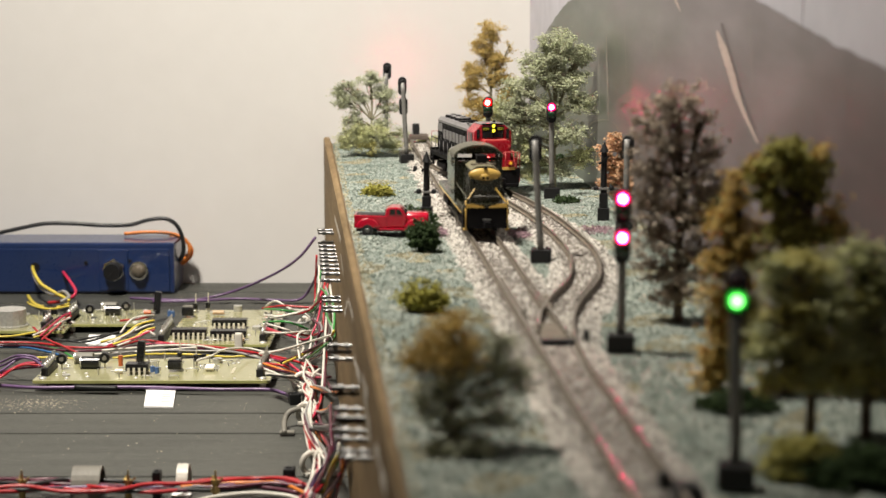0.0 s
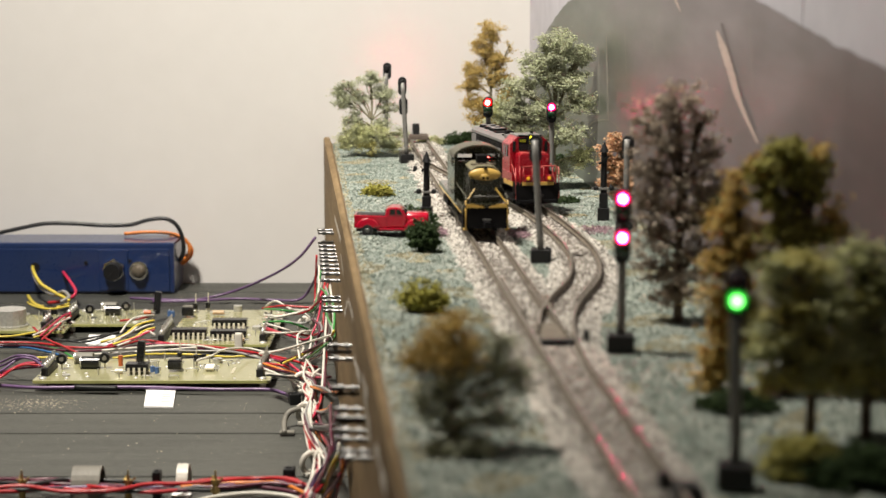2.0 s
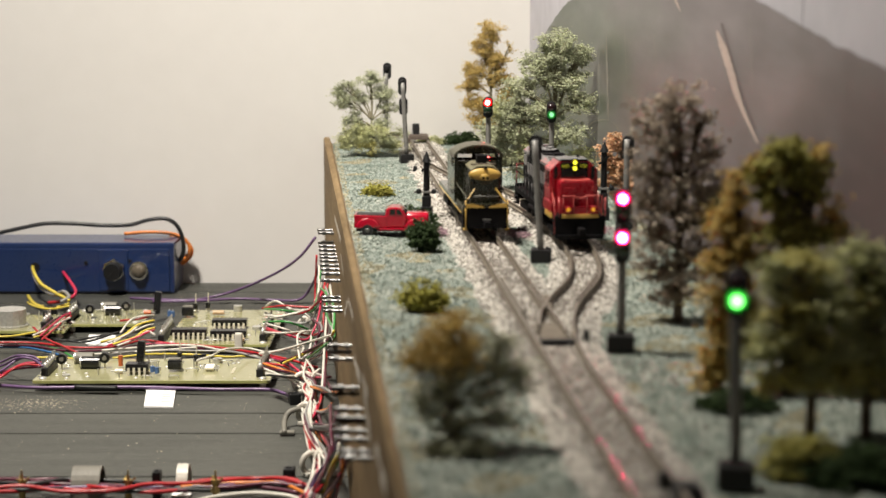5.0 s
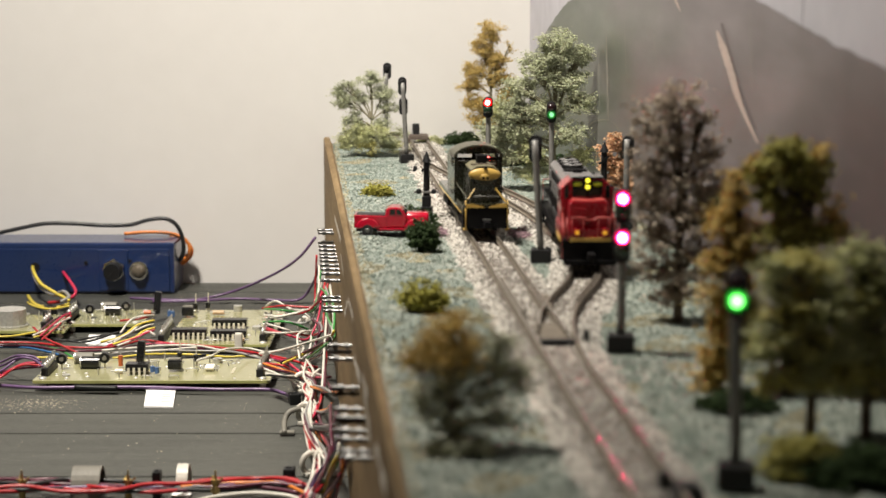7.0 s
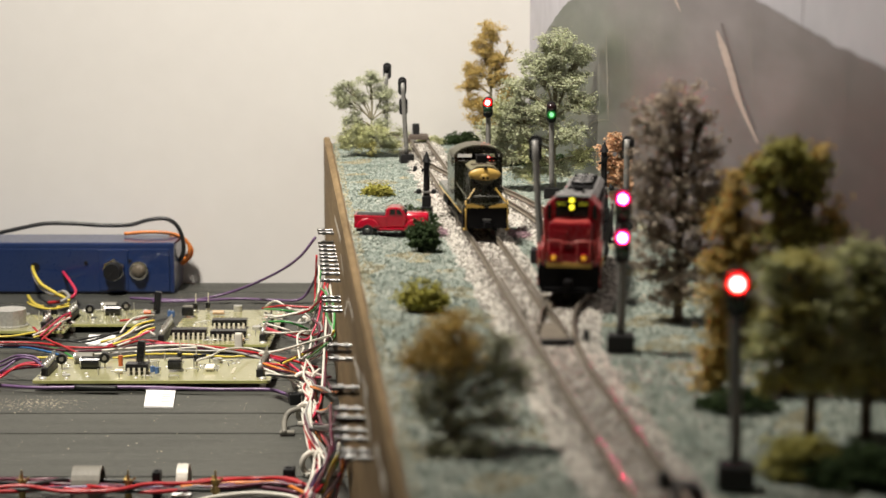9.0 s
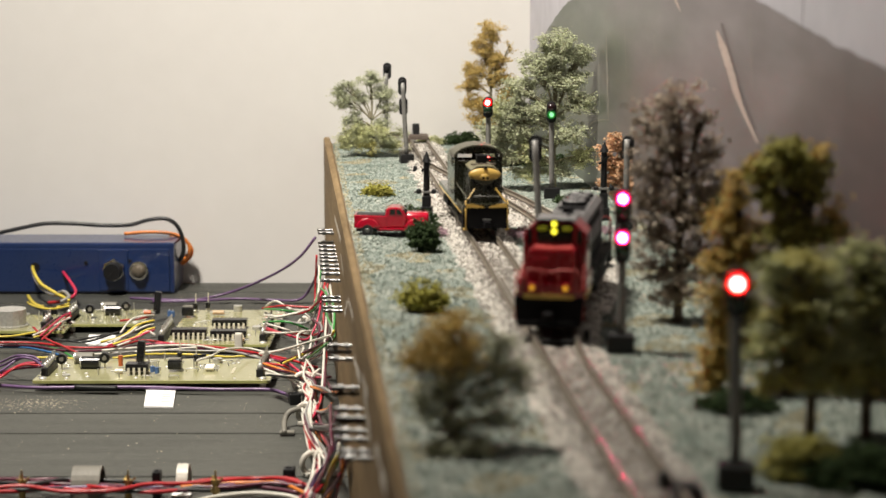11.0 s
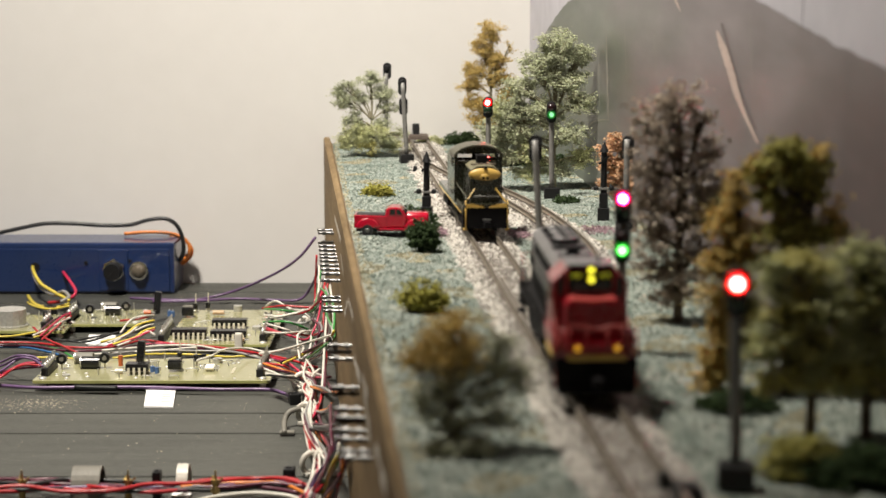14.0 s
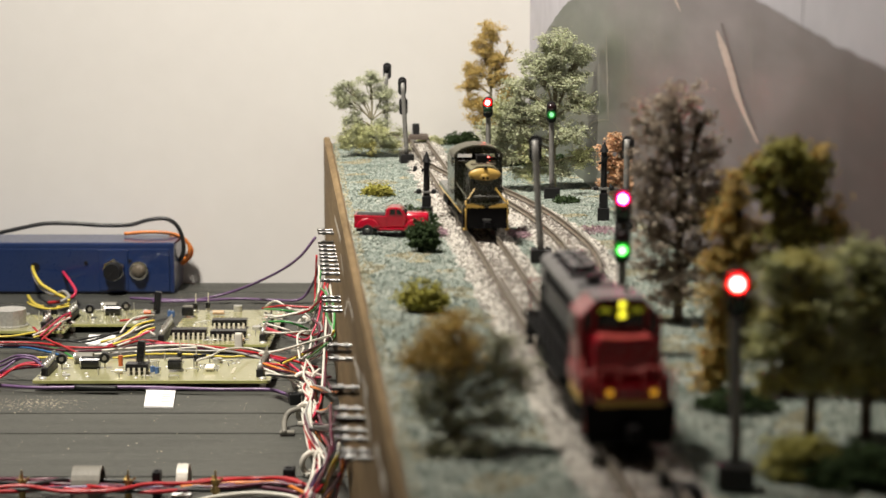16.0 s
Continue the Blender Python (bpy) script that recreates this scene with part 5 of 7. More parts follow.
        handrail(ob, [(F - 0.0006, sy * 0.0082, 0.0100), (F - 0.0006, sy * 0.0082, 0.0150), (0.0195, sy * 0.0088, 0.0165), (0.0190, sy * 0.0088, 0.0172)], M_OLIVE, 0.00028)
        handrail(ob, [(F + 0.0002, sy * 0.0084, 0.0020), (F - 0.0002, sy * 0.0084, 0.0135)], M_YELLOW, 0.0003)
        part("step", box(B(), (F - 0.0015, sy * 0.0084, 0.0024), (0.0030, 0.0018, 0.0006), 0.0001), M_YELLOW, ob)
        part("walkway_edge", box(B(), (0.0300, sy * 0.0088, 0.0102), (0.0240, 0.0005, 0.0010), 0.0001), M_OLIVE, ob)
        part("step_box", box(B(), (F - 0.007, sy * 0.0084, 0.0055), (0.0045, 0.0014, 0.0065), 0.0003), M_LOCOBLACK, ob)
        for k in range(3):
            part("hood_door", box(B(), (0.0225 + k * 0.0060, sy * 0.0060, 0.0150), (0.0054, 0.0004, 0.0080), 0.0001), M_GREENLOCO, ob)
    handrail(ob, [(F - 0.0006, -0.0052, 0.0150), (F - 0.0006, 0.0052, 0.0150)], M_MAST, 0.0002)
    part("number_bar", box(B(), (F + 0.0002, 0.0, 0.0062), (0.0004, 0.0030, 0.0005), 0), M_MAST, ob)
    part("air_hose", cyl(B(), (F + 0.0002, 0.0036, 0.0015), (F + 0.0008, 0.0036, 0.0045), 0.0004, seg=6), M_LOCOBLACK, ob)
    for piece in ob.children:
        wide = 1.03 if piece.name.startswith("cab") else 0.95 if piece.name.startswith(("pilot", "platform", "step", "diagonal", "handrail", "walkway")) else 1.0
        piece.data.transform(Matrix.Diagonal((1, wide, 1, 1)))
    truck_frame(ob, 0.028)
    truck_frame(ob, -0.034)
    return ob


RED, TRUCK_F, TRUCK_R = red_loco()
green_loco()


# ---------------------------------------------------------------- the red pickup (local +x is forwards)
def pickup():
    ob = thing("pickup_truck", pose(-0.0198, 0.700, G + 0.0004, 0, 0, -2), "glossy red vintage pickup truck parked on the turf", "truck")
    L = 0.0155
    part("bed", prism(B(), [(-L + 0.0003, 0.0030), (-0.0022, 0.0030), (-0.0022, 0.0078), (-L + 0.0003, 0.0082)], -0.0050, 0.0050, 0.0004, axis="y"), M_TRUCKRED, ob)
    part("bed_floor", box(B(), (-0.0088, 0, 0.0079), (0.0115, 0.0082, 0.0006), 0), M_TYRE, ob)
    part("cab", prism(B(), [(-0.0030, 0.0030), (0.0052, 0.0030), (0.0056, 0.0080), (0.0036, 0.0107), (0.0022, 0.0113), (-0.0010, 0.0113), (-0.0026, 0.0105), (-0.0030, 0.0080)], -0.0048, 0.0048, 0.0008, axis="y"), M_TRUCKRED, ob, smooth=False)
    for sy in (-1, 1):
        part("window", prism(B(), [(-0.0012, 0.0084), (0.0040, 0.0084), (0.0028, 0.0104), (-0.0009, 0.0106)], sy * 0.0047, sy * 0.00495, 0, axis="y"), M_GLASSY, ob)
        part("window_post", box(B(), (0.0014, sy * 0.0049, 0.0095), (0.0005, 0.0004, 0.0024)), M_TRUCKRED, ob)
    part("rear_window", box(B(), (-0.0029, 0, 0.0094), (0.0004, 0.0050, 0.0016), 0), M_GLASSY, ob)
    part("bonnet", prism(B(), [(-0.0040, 0.0034), (0.0040, 0.0034), (0.0042, 0.0072), (0.0030, 0.0090), (-0.0030, 0.0090), (-0.0042, 0.0072)], 0.0045, 0.0142, 0.0010), M_TRUCKRED, ob, smooth=True)
    part("windscreen", box(B(), (0.0050, 0, 0.0094), (0.0005, 0.0074, 0.0020), 0, Matrix.Rotation(-0.5, 4, "Y")), M_GLASSY, ob)
    for x in (-0.0098, 0.0098):
        for sy in (-1, 1):
            ar = B()
            pr = [(x + 0.0048 * math.cos(math.pi * i / 10), 0.0030 + 0.0040 * math.sin(math.pi * i / 10)) for i in range(11)]
            prism(ar, pr[::-1], sy * 0.0036, sy * 0.0061, 0.0005, axis="y")
            part("fender", ar, M_TRUCKRED, ob, smooth=True)
            wh = part("wheel", cyl(B(), (x, sy * 0.0044, 0.0022), (x, sy * 0.0063, 0.0022), 0.0023, seg=18), M_TYRE, ob)
            part("hubcap", cyl(B(), (x, sy * 0.0062, 0.0022), (x, sy * 0.0066, 0.0022), 0.0011, 0.0008, 12), M_STEEL, wh)
    part("running_board", box(B(), (0.0, 0, 0.0026), (0.0120, 0.0116, 0.0008), 0.0002), M_TRUCKRED, ob)
    part("chassis", box(B(), (-0.0005, 0, 0.0020), (0.028, 0.0070, 0.0010), 0.0002), M_TYRE, ob)
    part("bumper", box(B(), (0.0152, 0, 0.0036), (0.0008, 0.0112, 0.0012), 0.0003), M_STEEL, ob)
    part("grille", box(B(), (0.0143, 0, 0.0054), (0.0006, 0.0066, 0.0026), 0.0002), M_STEEL, ob)


pickup()


# ---------------------------------------------------------------- terminals on the edge board
def terminal(at, k):
    ob = thing("terminal_post", pose(at[0], at[1], at[2], 0, 0, 180 - 4.7 + (k % 3 - 1) * 2), "bright metal terminal screw on the brown edge board", "terminal", "terminal posts")
    part("shank", cyl(B(), (-0.0026, 0, 0), (0.0066, 0, 0), 0.00068, seg=12), M_STEEL, ob)
    part("nut", cyl(B(), (0.0002, 0, 0), (0.0010, 0, 0), 0.00105, seg=6), M_STEEL, ob)
    part("nut", cyl(B(), (0.0036, 0, 0), (0.0052, 0, 0), 0.00108, seg=6), M_STEEL, ob)
    part("tip", ball(B(), (0.0068, 0, 0), 0.00088, (0.9, 1, 1), 12, 8), M_STEEL, ob, smooth=True)


TERMS = [(-0.0548, 0.8702, -0.0272), (-0.0525, 0.8424, -0.0245), (-0.0527, 0.8447, -0.0295), (-0.0506, 0.8186, -0.0272), (-0.0496, 0.8066, -0.0272), (-0.0486, 0.7949, -0.0272), (-0.0477, 0.7835, -0.0269), (-0.0468, 0.7724, -0.0267)]
TERMS += [(-0.0459, 0.7618, -0.0269), (-0.0451, 0.7514, -0.0270), (-0.0442, 0.7413, -0.0272), (-0.0435, 0.7319, -0.0285), (-0.0437, 0.7348, -0.0362), (-0.0429, 0.7249, -0.0359), (-0.0421, 0.7158, -0.0368), (-0.0414, 0.7065, -0.0366)]
TERMS += [(-0.0323, 0.5956, -0.0275), (-0.0323, 0.5962, -0.0298), (-0.0318, 0.5901, -0.0310), (-0.0270, 0.5310, -0.0271), (-0.0270, 0.5315, -0.0290), (-0.0245, 0.5011, -0.0264), (-0.0230, 0.4826, -0.0243), (-0.0230, 0.4828, -0.0253), (-0.0223, 0.4743, -0.0258), (-0.0220, 0.4703, -0.0272), (-0.0203, 0.4501, -0.0251), (-0.0197, 0.4425, -0.0248)]
for k, at in enumerate(TERMS):
    terminal(at, k)
# pale scuffs on the board's face
for k, (a, b, w) in enumerate([((-0.0501, 0.8124, -0.0128), (-0.0421, 0.7151, -0.0088), 0.0009), ((-0.0423, 0.7173, -0.0150), (-0.0394, 0.6822, -0.0172), 0.0006), ((-0.0349, 0.6271, -0.0172), (-0.0384, 0.6701, -0.0312), 0.0006), ((-0.0342, 0.6195, -0.0158), (-0.0304, 0.5730, -0.0138), 0.0008), ((-0.0297, 0.5639, -0.0251), (-0.0260, 0.5195, -0.0218), 0.0013), ((-0.0243, 0.4989, -0.0159), (-0.0215, 0.4637, -0.0133), 0.0010),
                               ((-0.0233, 0.4855, -0.0169), (-0.0203, 0.4495, -0.0219), 0.0016), ((-0.0179, 0.4199, -0.0155), (-0.0163, 0.4005, -0.0136), 0.0014), ((-0.0158, 0.3946, -0.0146), (-0.0139, 0.3718, -0.0119), 0.0014)]):
    va, vb, w = [Vector((fascia_x(q[1]) + face_off(q[1]), q[1], q[2])) for q in (a, b)] + [w * 2.4]
    n = Vector((-1, -0.082, 0)).normalized()
    side = (vb - va).cross(n).normalized() * w
    vs, fs = [], []
    for i in range(9):
        p = va.lerp(vb, i / 8) + n * 0.0003
        ww = side * (0.6 + 0.5 * noise.noise((i * 0.9, k * 3.1, 0)))
        vs += [p - ww, p + ww]
    for i in range(8):
        fs.append((2 * i, 2 * i + 1, 2 * i + 3, 2 * i + 2))
    raw("pale_scuff", vs, fs, M_CHALK, shelf)


# ---------------------------------------------------------------- the blue power supply
def power_supply():
    x1, yf, zt = -0.1614, 1.054, -0.0611
    ob = thing("power_supply", pose(x1, yf, TABLE), "blue enamelled power supply box on the workbench", "power supply")
    h, w, d = zt - TABLE, 0.150, 0.036
    part("case", box(B(), (-w / 2, d / 2, h / 2), (w, d, h), 0.0016), M_BLUE, ob)
    part("front_panel", box(B(), (-w / 2 - 0.0005, -0.0004, h / 2 - 0.0012), (w - 0.005, 0.0012, h - 0.0050), 0.0004), M_BLUE, ob)
    part("raised_plate", box(B(), (-0.0365, -0.0012, h / 2 - 0.001), (0.0175, 0.0012, h - 0.006), 0.0004), M_BLUE, ob)
    kn = part("fuse_holder", cyl(B(), (-0.0360, -0.0012, 0.0150), (-0.0360, -0.0040, 0.0150), 0.0068, seg=6), M_CHROME, ob)
    part("fuse_collar", cyl(B(), (-0.0360, -0.0040, 0.0146), (-0.0360, -0.0056, 0.0146), 0.0062, 0.0060, 24), M_CHROME, kn)
    part("fuse_cap", cyl(B(), (-0.0360, -0.0040, 0.0145), (-0.0360, -0.0110, 0.0145), 0.0055, 0.0050, 24), M_PLASTIC, kn)
    part("fuse_slot", box(B(), (-0.0360, -0.0111, 0.0145), (0.0009, 0.0006, 0.0075), 0, Matrix.Rotation(0.7, 4, "Y")), M_HEAD, kn)
    lp = part("pilot_lamp", cyl(B(), (-0.0212, -0.0004, 0.0142), (-0.0212, -0.0030, 0.0142), 0.0057, seg=24), M_CHROME, ob)
    part("jewel", ball(B(), (-0.0212, -0.0030, 0.0142), 0.0044, (1, 0.9, 1), 24, 14), M_JEWEL, lp, "smoky domed pilot lamp jewel", True)
    for hx, hz, r in ((-0.0835, 0.0165, 0.0026), (-0.0655, 0.0120, 0.0014)):
        part("grommet", cyl(B(), (hx, -0.0011, hz), (hx, -0.0016, hz), r, seg=16), M_PLASTIC, ob)
    for hx, hz in ((-0.0530, 0.0190), (-0.0265, 0.0200)):
        part("screw", cyl(B(), (hx, -0.0008, hz), (hx, -0.0016, hz), 0.0011, seg=10), M_PLASTIC, ob)
    return ob


power_supply()


# ---------------------------------------------------------------- circuit boards
def board(corner, w, d, label, tilt=0.0):
    ob = thing("circuit_board", pose(corner[0], corner[1], TABLE, 0, 0, tilt), label, "circuit board", "wiring boards")
    part("panel", box(B(), (w / 2, d / 2, 0.0040), (w, d, 0.0013), 0.0002), M_PCB, ob)
    part("front_edge", box(B(), (w / 2, -0.00015, 0.0039), (w - 0.001, 0.0003, 0.0013), 0), M_PCBEDGE, ob)
    for sx in (0.004, w - 0.004):
        for sy in (0.004, d - 0.004):
            st = part("standoff", cyl(B(), (sx, sy, 0), (sx, sy, 0.0034), 0.0016, seg=8), M_NYLON, ob)
            part("screw_head", ball(B(), (sx, sy, 0.0047), 0.0019, (1, 1, 0.45), 12, 6), M_SOLDER, st, "", True)
    return ob


T0 = 0.00465


def chip(ob, x, y, pins, standing=False):
    L = pins * 0.00254
    if standing:
        ch = part("upright_chip", box(B(), (x, y, T0 + 0.0062), (0.0036, 0.0036, 0.0124), 0.0004, Matrix.Rotation(0.10, 4, "Y")), M_CHIP, ob)
        return
    ch = part("chip", box(B(), (x, y, T0 + 0.0036), (L + 0.0005, 0.0064, 0.0034), 0.0003), M_CHIP, ob)
    for s in (-1, 1):
        for i in range(pins):
            px = x - L / 2 + 0.00127 + i * 0.00254
            bm = box(B(), (px, y + s * 0.0037, T0 + 0.0018), (0.0011, 0.0005, 0.0036), 0)
            part("pin", bm, M_PIN, ch)


def resistor(ob, x, y, material, upright=False, L=0.0062):
    a, b = ((x, y, T0 + 0.0012), (x, y, T0 + 0.0012 + L)) if upright else ((x - L / 2, y, T0 + 0.0014), (x + L / 2, y, T0 + 0.0014))
    r = part("resistor", cyl(B(), a, b, 0.0011, seg=10), material, ob)
    part("lead", cyl(B(), (a[0] - (0 if upright else 0.0022), y, a[2]), (b[0] + (0 if upright else 0.0022), y, b[2] + (0.001 if upright else 0)), 0.0003, seg=6), M_SOLDER, r)


def can(ob, x, y, r, h, material, lying=False):
    if lying:
        c = part("capacitor", cyl(B(), (x - h / 2, y, T0 + r), (x + h / 2, y, T0 + r), r, seg=18), material, ob)
        part("band", cyl(B(), (x - h * 0.49, y, T0 + r), (x - h * 0.42, y, T0 + r), r * 1.03, seg=18), M_SOLDER, c)
    else:
        part("capacitor", cyl(B(), (x, y, T0), (x, y, T0 + h), r, seg=16), material, ob)


def header(ob, x, y0, y1, n):
    hd = part("terminal_block", box(B(), (x, (y0 + y1) / 2, T0 + 0.0018), (0.0032, y1 - y0, 0.0036), 0.0003), M_PLASTIC, ob)
    for i in range(n):
        y = y0 + (y1 - y0) * (i + 0.5) / n
        part("solder_joint", ball(B(), (x, y, T0 + 0.0045), 0.0014, (1, 0.9, 1.3), 10, 8), M_SOLDER, hd, "", True)
        part("post", cyl(B(), (x + 0.0006, y, T0 + 0.004), (x + 0.0006, y, T0 + 0.0085), 0.0004, seg=6), M_SOLDER, hd)


def disc_cap(ob, x, y):
    c = part("round_capacitor", cyl(B(), (x, y - 0.0014, T0 + 0.0052), (x, y + 0.0014, T0 + 0.0052), 0.0025, seg=18), M_CHIP, ob)
    part("face", cyl(B(), (x, y - 0.0017, T0 + 0.0052), (x, y - 0.0013, T0 + 0.0052), 0.0011, seg=12), M_CLAMP, c)
    part("lead", cyl(B(), (x, y - 0.0004, T0 - 0.0002), (x, y - 0.0004, T0 + 0.0030), 0.00045, seg=6), M_PIN, c)


def transistor(ob, x, y):
    c = part("transistor", cyl(B(), (x, y, T0 + 0.0022), (x, y, T0 + 0.0052), 0.0013, seg=12), M_CHIP, ob)
    for dx in (-0.0008, 0, 0.0008):
        part("lead", cyl(B(), (x + dx, y, T0 - 0.0002), (x + dx, y, T0 + 0.0024), 0.00022, seg=5), M_PIN, c)
    part("cut_lead", cyl(B(), (x, y + 0.001, T0 - 0.0002), (x + 0.0002, y + 0.001, T0 + 0.0105), 0.0003, seg=5), M_PIN, c)


def relay(ob, x, y, s=(0.0078, 0.0070, 0.0050)):
    part("relay", box(B(), (x, y, T0 + s[2] / 2 + 0.0012), s, 0.0007), M_CHIP, ob)
    part("relay_top", box(B(), (x, y, T0 + s[2] + 0.0014), (s[0] * 0.8, s[1] * 0.7, 0.0006), 0.0002), M_CLAMP, ob)


def clip(ob, x, y):
    part("upright_clip", box(B(), (x, y, T0 + 0.0035), (0.0024, 0.0016, 0.0070), 0.0004, Matrix.Rotation(0.12, 4, "Y")), M_PLASTIC, ob)


FB = (-0.1898, 0.8018, -0.0880)
b1 = board(FB, 0.1100, 0.047, "tan front circuit board with chips and diodes")


header(b1, 0.0040, 0.008, 0.030, 5)
header(b1, 0.1045, 0.006, 0.040, 6)
disc_cap(b1, 0.0090, 0.0233)
disc_cap(b1, 0.0289, 0.0257)
can(b1, 0.0219, 0.0257, 0.0029, 0.0092, M_CHIP, True)
can(b1, 0.0167, 0.0369, 0.0027, 0.0090, M_CLAMP, True)
resistor(b1, 0.0364, 0.0257, M_ORANGECAP, True, 0.0050)
resistor(b1, 0.0378, 0.0136, M_PIN, False, 0.0036)
chip(b1, 0.0466, 0.0136, 4)
chip(b1, 0.0453, 0.0307, 2, True)
resistor(b1, 0.0562, 0.0100, M_BLUECAP, True, 0.0028)
resistor(b1, 0.0537, 0.0124, M_BLUECAP, True, 0.0028)
relay(b1, 0.0632, 0.0196, (0.0064, 0.0056, 0.0046))
transistor(b1, 0.0714, 0.0319)
transistor(b1, 0.0626, 0.0382)
for i in range(3):
    resistor(b1, 0.0794, 0.0192 + i * 0.0026, M_PIN, False, 0.0040)
can(b1, 0.0809, 0.0382, 0.0024, 0.0022, M_SOLDER)
can(b1, 0.0139, 0.0088, 0.0019, 0.0008, M_SOLDER)
for i in range(5):
    part("printed_bar", box(B(), (0.0907, 0.0156 + i * 0.0024, T0 + 0.0002), (0.0013, 0.0012, 0.0003), 0), M_PIN, b1)

RB = (-0.1421, 0.8827, -0.0880)
b2 = board(RB, 0.0545, 0.0938, "tan rear circuit board with three black chips")
header(b2, -0.0015, 0.004, 0.040, 7)
header(b2, 0.0500, 0.006, 0.052, 8)
chip(b2, 0.0115, 0.0150, 7)
chip(b2, 0.0322, 0.0112, 7)
chip(b2, 0.0293, 0.0407, 7)
relay(b2, 0.0027, 0.0722, (0.0064, 0.0056, 0.0046))
transistor(b2, 0.0049, 0.0853)
transistor(b2, 0.0114, 0.0887)
resistor(b2, 0.0186, 0.0787, M_TAN, False)
resistor(b2, -0.0070, 0.0689, M_BLUECAP, True, 0.003)
resistor(b2, -0.0049, 0.0673, M_BLUECAP, True, 0.003)
can(b2, 0.0440, 0.0377, 0.0026, 0.0018, M_SOLDER)
can(b2, 0.0280, 0.0887, 0.0024, 0.0034, M_SOLDER)
part("wire_tie", box(B(), (0.0385, 0.0000, 0.006), (0.0038, 0.004, 0.0090), 0.0008), M_NYLON, b2)
resistor(b2, 0.0385, 0.0040, M_TAN, False, 0.005)

LB = (-0.2037, 0.9356, -0.0880)
b3 = board(LB, 0.0420, 0.042, "tan back circuit board beside the blue box")
disc_cap(b3, 0.0115, 0.0160)
disc_cap(b3, 0.0295, 0.0258)
can(b3, 0.0220, 0.0258, 0.0028, 0.0088, M_CHIP, True)
can(b3, 0.0180, 0.0375, 0.0026, 0.0084, M_CLAMP, True)
resistor(b3, 0.0410, 0.026, M_ORANGECAP, False, 0.004)
header(b3, 0.0015, 0.006, 0.028, 4)
chip(b3, 0.0460, 0.030, 2, True)

LB4 = (-0.2509, 0.9173, -0.0880)
b4 = board(LB4, 0.0520, 0.045, "tan circuit board with a round metal relay can")
can(b4, 0.0205, 0.012, 0.0085, 0.0095, M_SOLDER)
can(b4, 0.0205, 0.012, 0.0095, 0.0012, M_SOLDER)
header(b4, 0.0400, 0.004, 0.020, 3)
can(b4, 0.0360, 0.030, 0.0022, 0.0050, M_PLASTIC)



def sprinkle(ob, w, d, n, seed, keep):
    """Small solder joints, leads and jumper links over a board, clear of the larger parts."""
    g = random.Random(seed)
    for k in range(n):
        x, y = g.uniform(0.006, w - 0.006), g.uniform(0.003, d - 0.003)
        if any(abs(x - a) < rx and abs(y - b) < ry for a, b, rx, ry in keep):
            continue
        if k % 3 == 0:
            part("solder_dot", ball(B(), (x, y, T0), g.uniform(0.0006, 0.0011), (1, 1, 0.6), 8, 6), M_SOLDER, ob, "", True)
        elif k % 3 == 1:
            L = g.uniform(0.003, 0.007)
            tube("jumper", [(x, y, T0), (x, y, T0 + 0.0012), (x + L, y + 0.0004, T0 + 0.0012), (x + L, y + 0.0004, T0)], 0.00028, M_SOLDER, ob, seg=5, k=2)
        else:
            part("lead", cyl(B(), (x, y, T0), (x + g.uniform(-0.0006, 0.0006), y, T0 + g.uniform(0.002, 0.005)), 0.00030, seg=5), M_SOLDER, ob)


sprinkle(b1, 0.1085, 0.047, 60, 1, [(0.027, 0.03, 0.012, 0.012), (0.049, 0.0115, 0.007, 0.006), (0.0665, 0.013, 0.006, 0.006), (0.083, 0.012, 0.009, 0.006)])
sprinkle(b2, 0.0545, 0.064, 44, 2, [(0.0115, 0.015, 0.011, 0.006), (0.0355, 0.011, 0.011, 0.006), (0.0365, 0.03, 0.011, 0.006), (0.015, 0.043, 0.006, 0.006)])
sprinkle(b3, 0.0420, 0.042, 30, 3, [(0.024, 0.025, 0.013, 0.010)])
sprinkle(b4, 0.0520, 0.045, 20, 4, [(0.0205, 0.012, 0.011, 0.011)])

# ---------------------------------------------------------------- paper tags, clips, clamps
def tag(corners, label):
    a, b, c, d = [Vector(q) for q in corners]
    ob = thing("paper_tag", Matrix.Translation(a), label, "paper tag")
    up = Vector((0, 0, 0.0008))
    vs = [Vector(), b - a, c - a, d - a]
    raw("sheet", vs + [v + up for v in vs], [(3, 2, 1, 0), (4, 5, 6, 7), (0, 1, 5, 4), (1, 2, 6, 5), (2, 3, 7, 6), (3, 0, 4, 7)], M_PAPER, ob)
    for i in range(4):
        f = 0.25 + i * 0.15
        p, q = vs[0].lerp(vs[3], f), vs[1].lerp(vs[2], f)
        l, r = p.lerp(q, 0.55), p.lerp(q, 0.88)
        o = (vs[3] - vs[0]) * 0.05
        z = Vector((0, 0, 0.0010))
        raw("text_bar", [l + z, r + z, r + o + z, l + o + z], [(0, 1, 2, 3)], M_PRINT, ob)


tag([(-0.1325, 0.7674, -0.0918), (-0.1195, 0.7663, -0.0918), (-0.1229, 0.7976, -0.0918), (-0.1366, 0.7987, -0.0918)], "small white paper tag lying on the workbench")
tag([(-0.1850, 0.9008, -0.0918), (-0.1713, 0.8993, -0.0918), (-0.1735, 0.9240, -0.0918), (-0.1879, 0.9255, -0.0918)], "small white paper tag between the boards")
tag([(-0.0997, 0.6299, -0.0918), (-0.0922, 0.6284, -0.0918), (-0.0934, 0.6370, -0.0918), (-0.1002, 0.6363, -0.0918)], "white paper label under the wire harness")


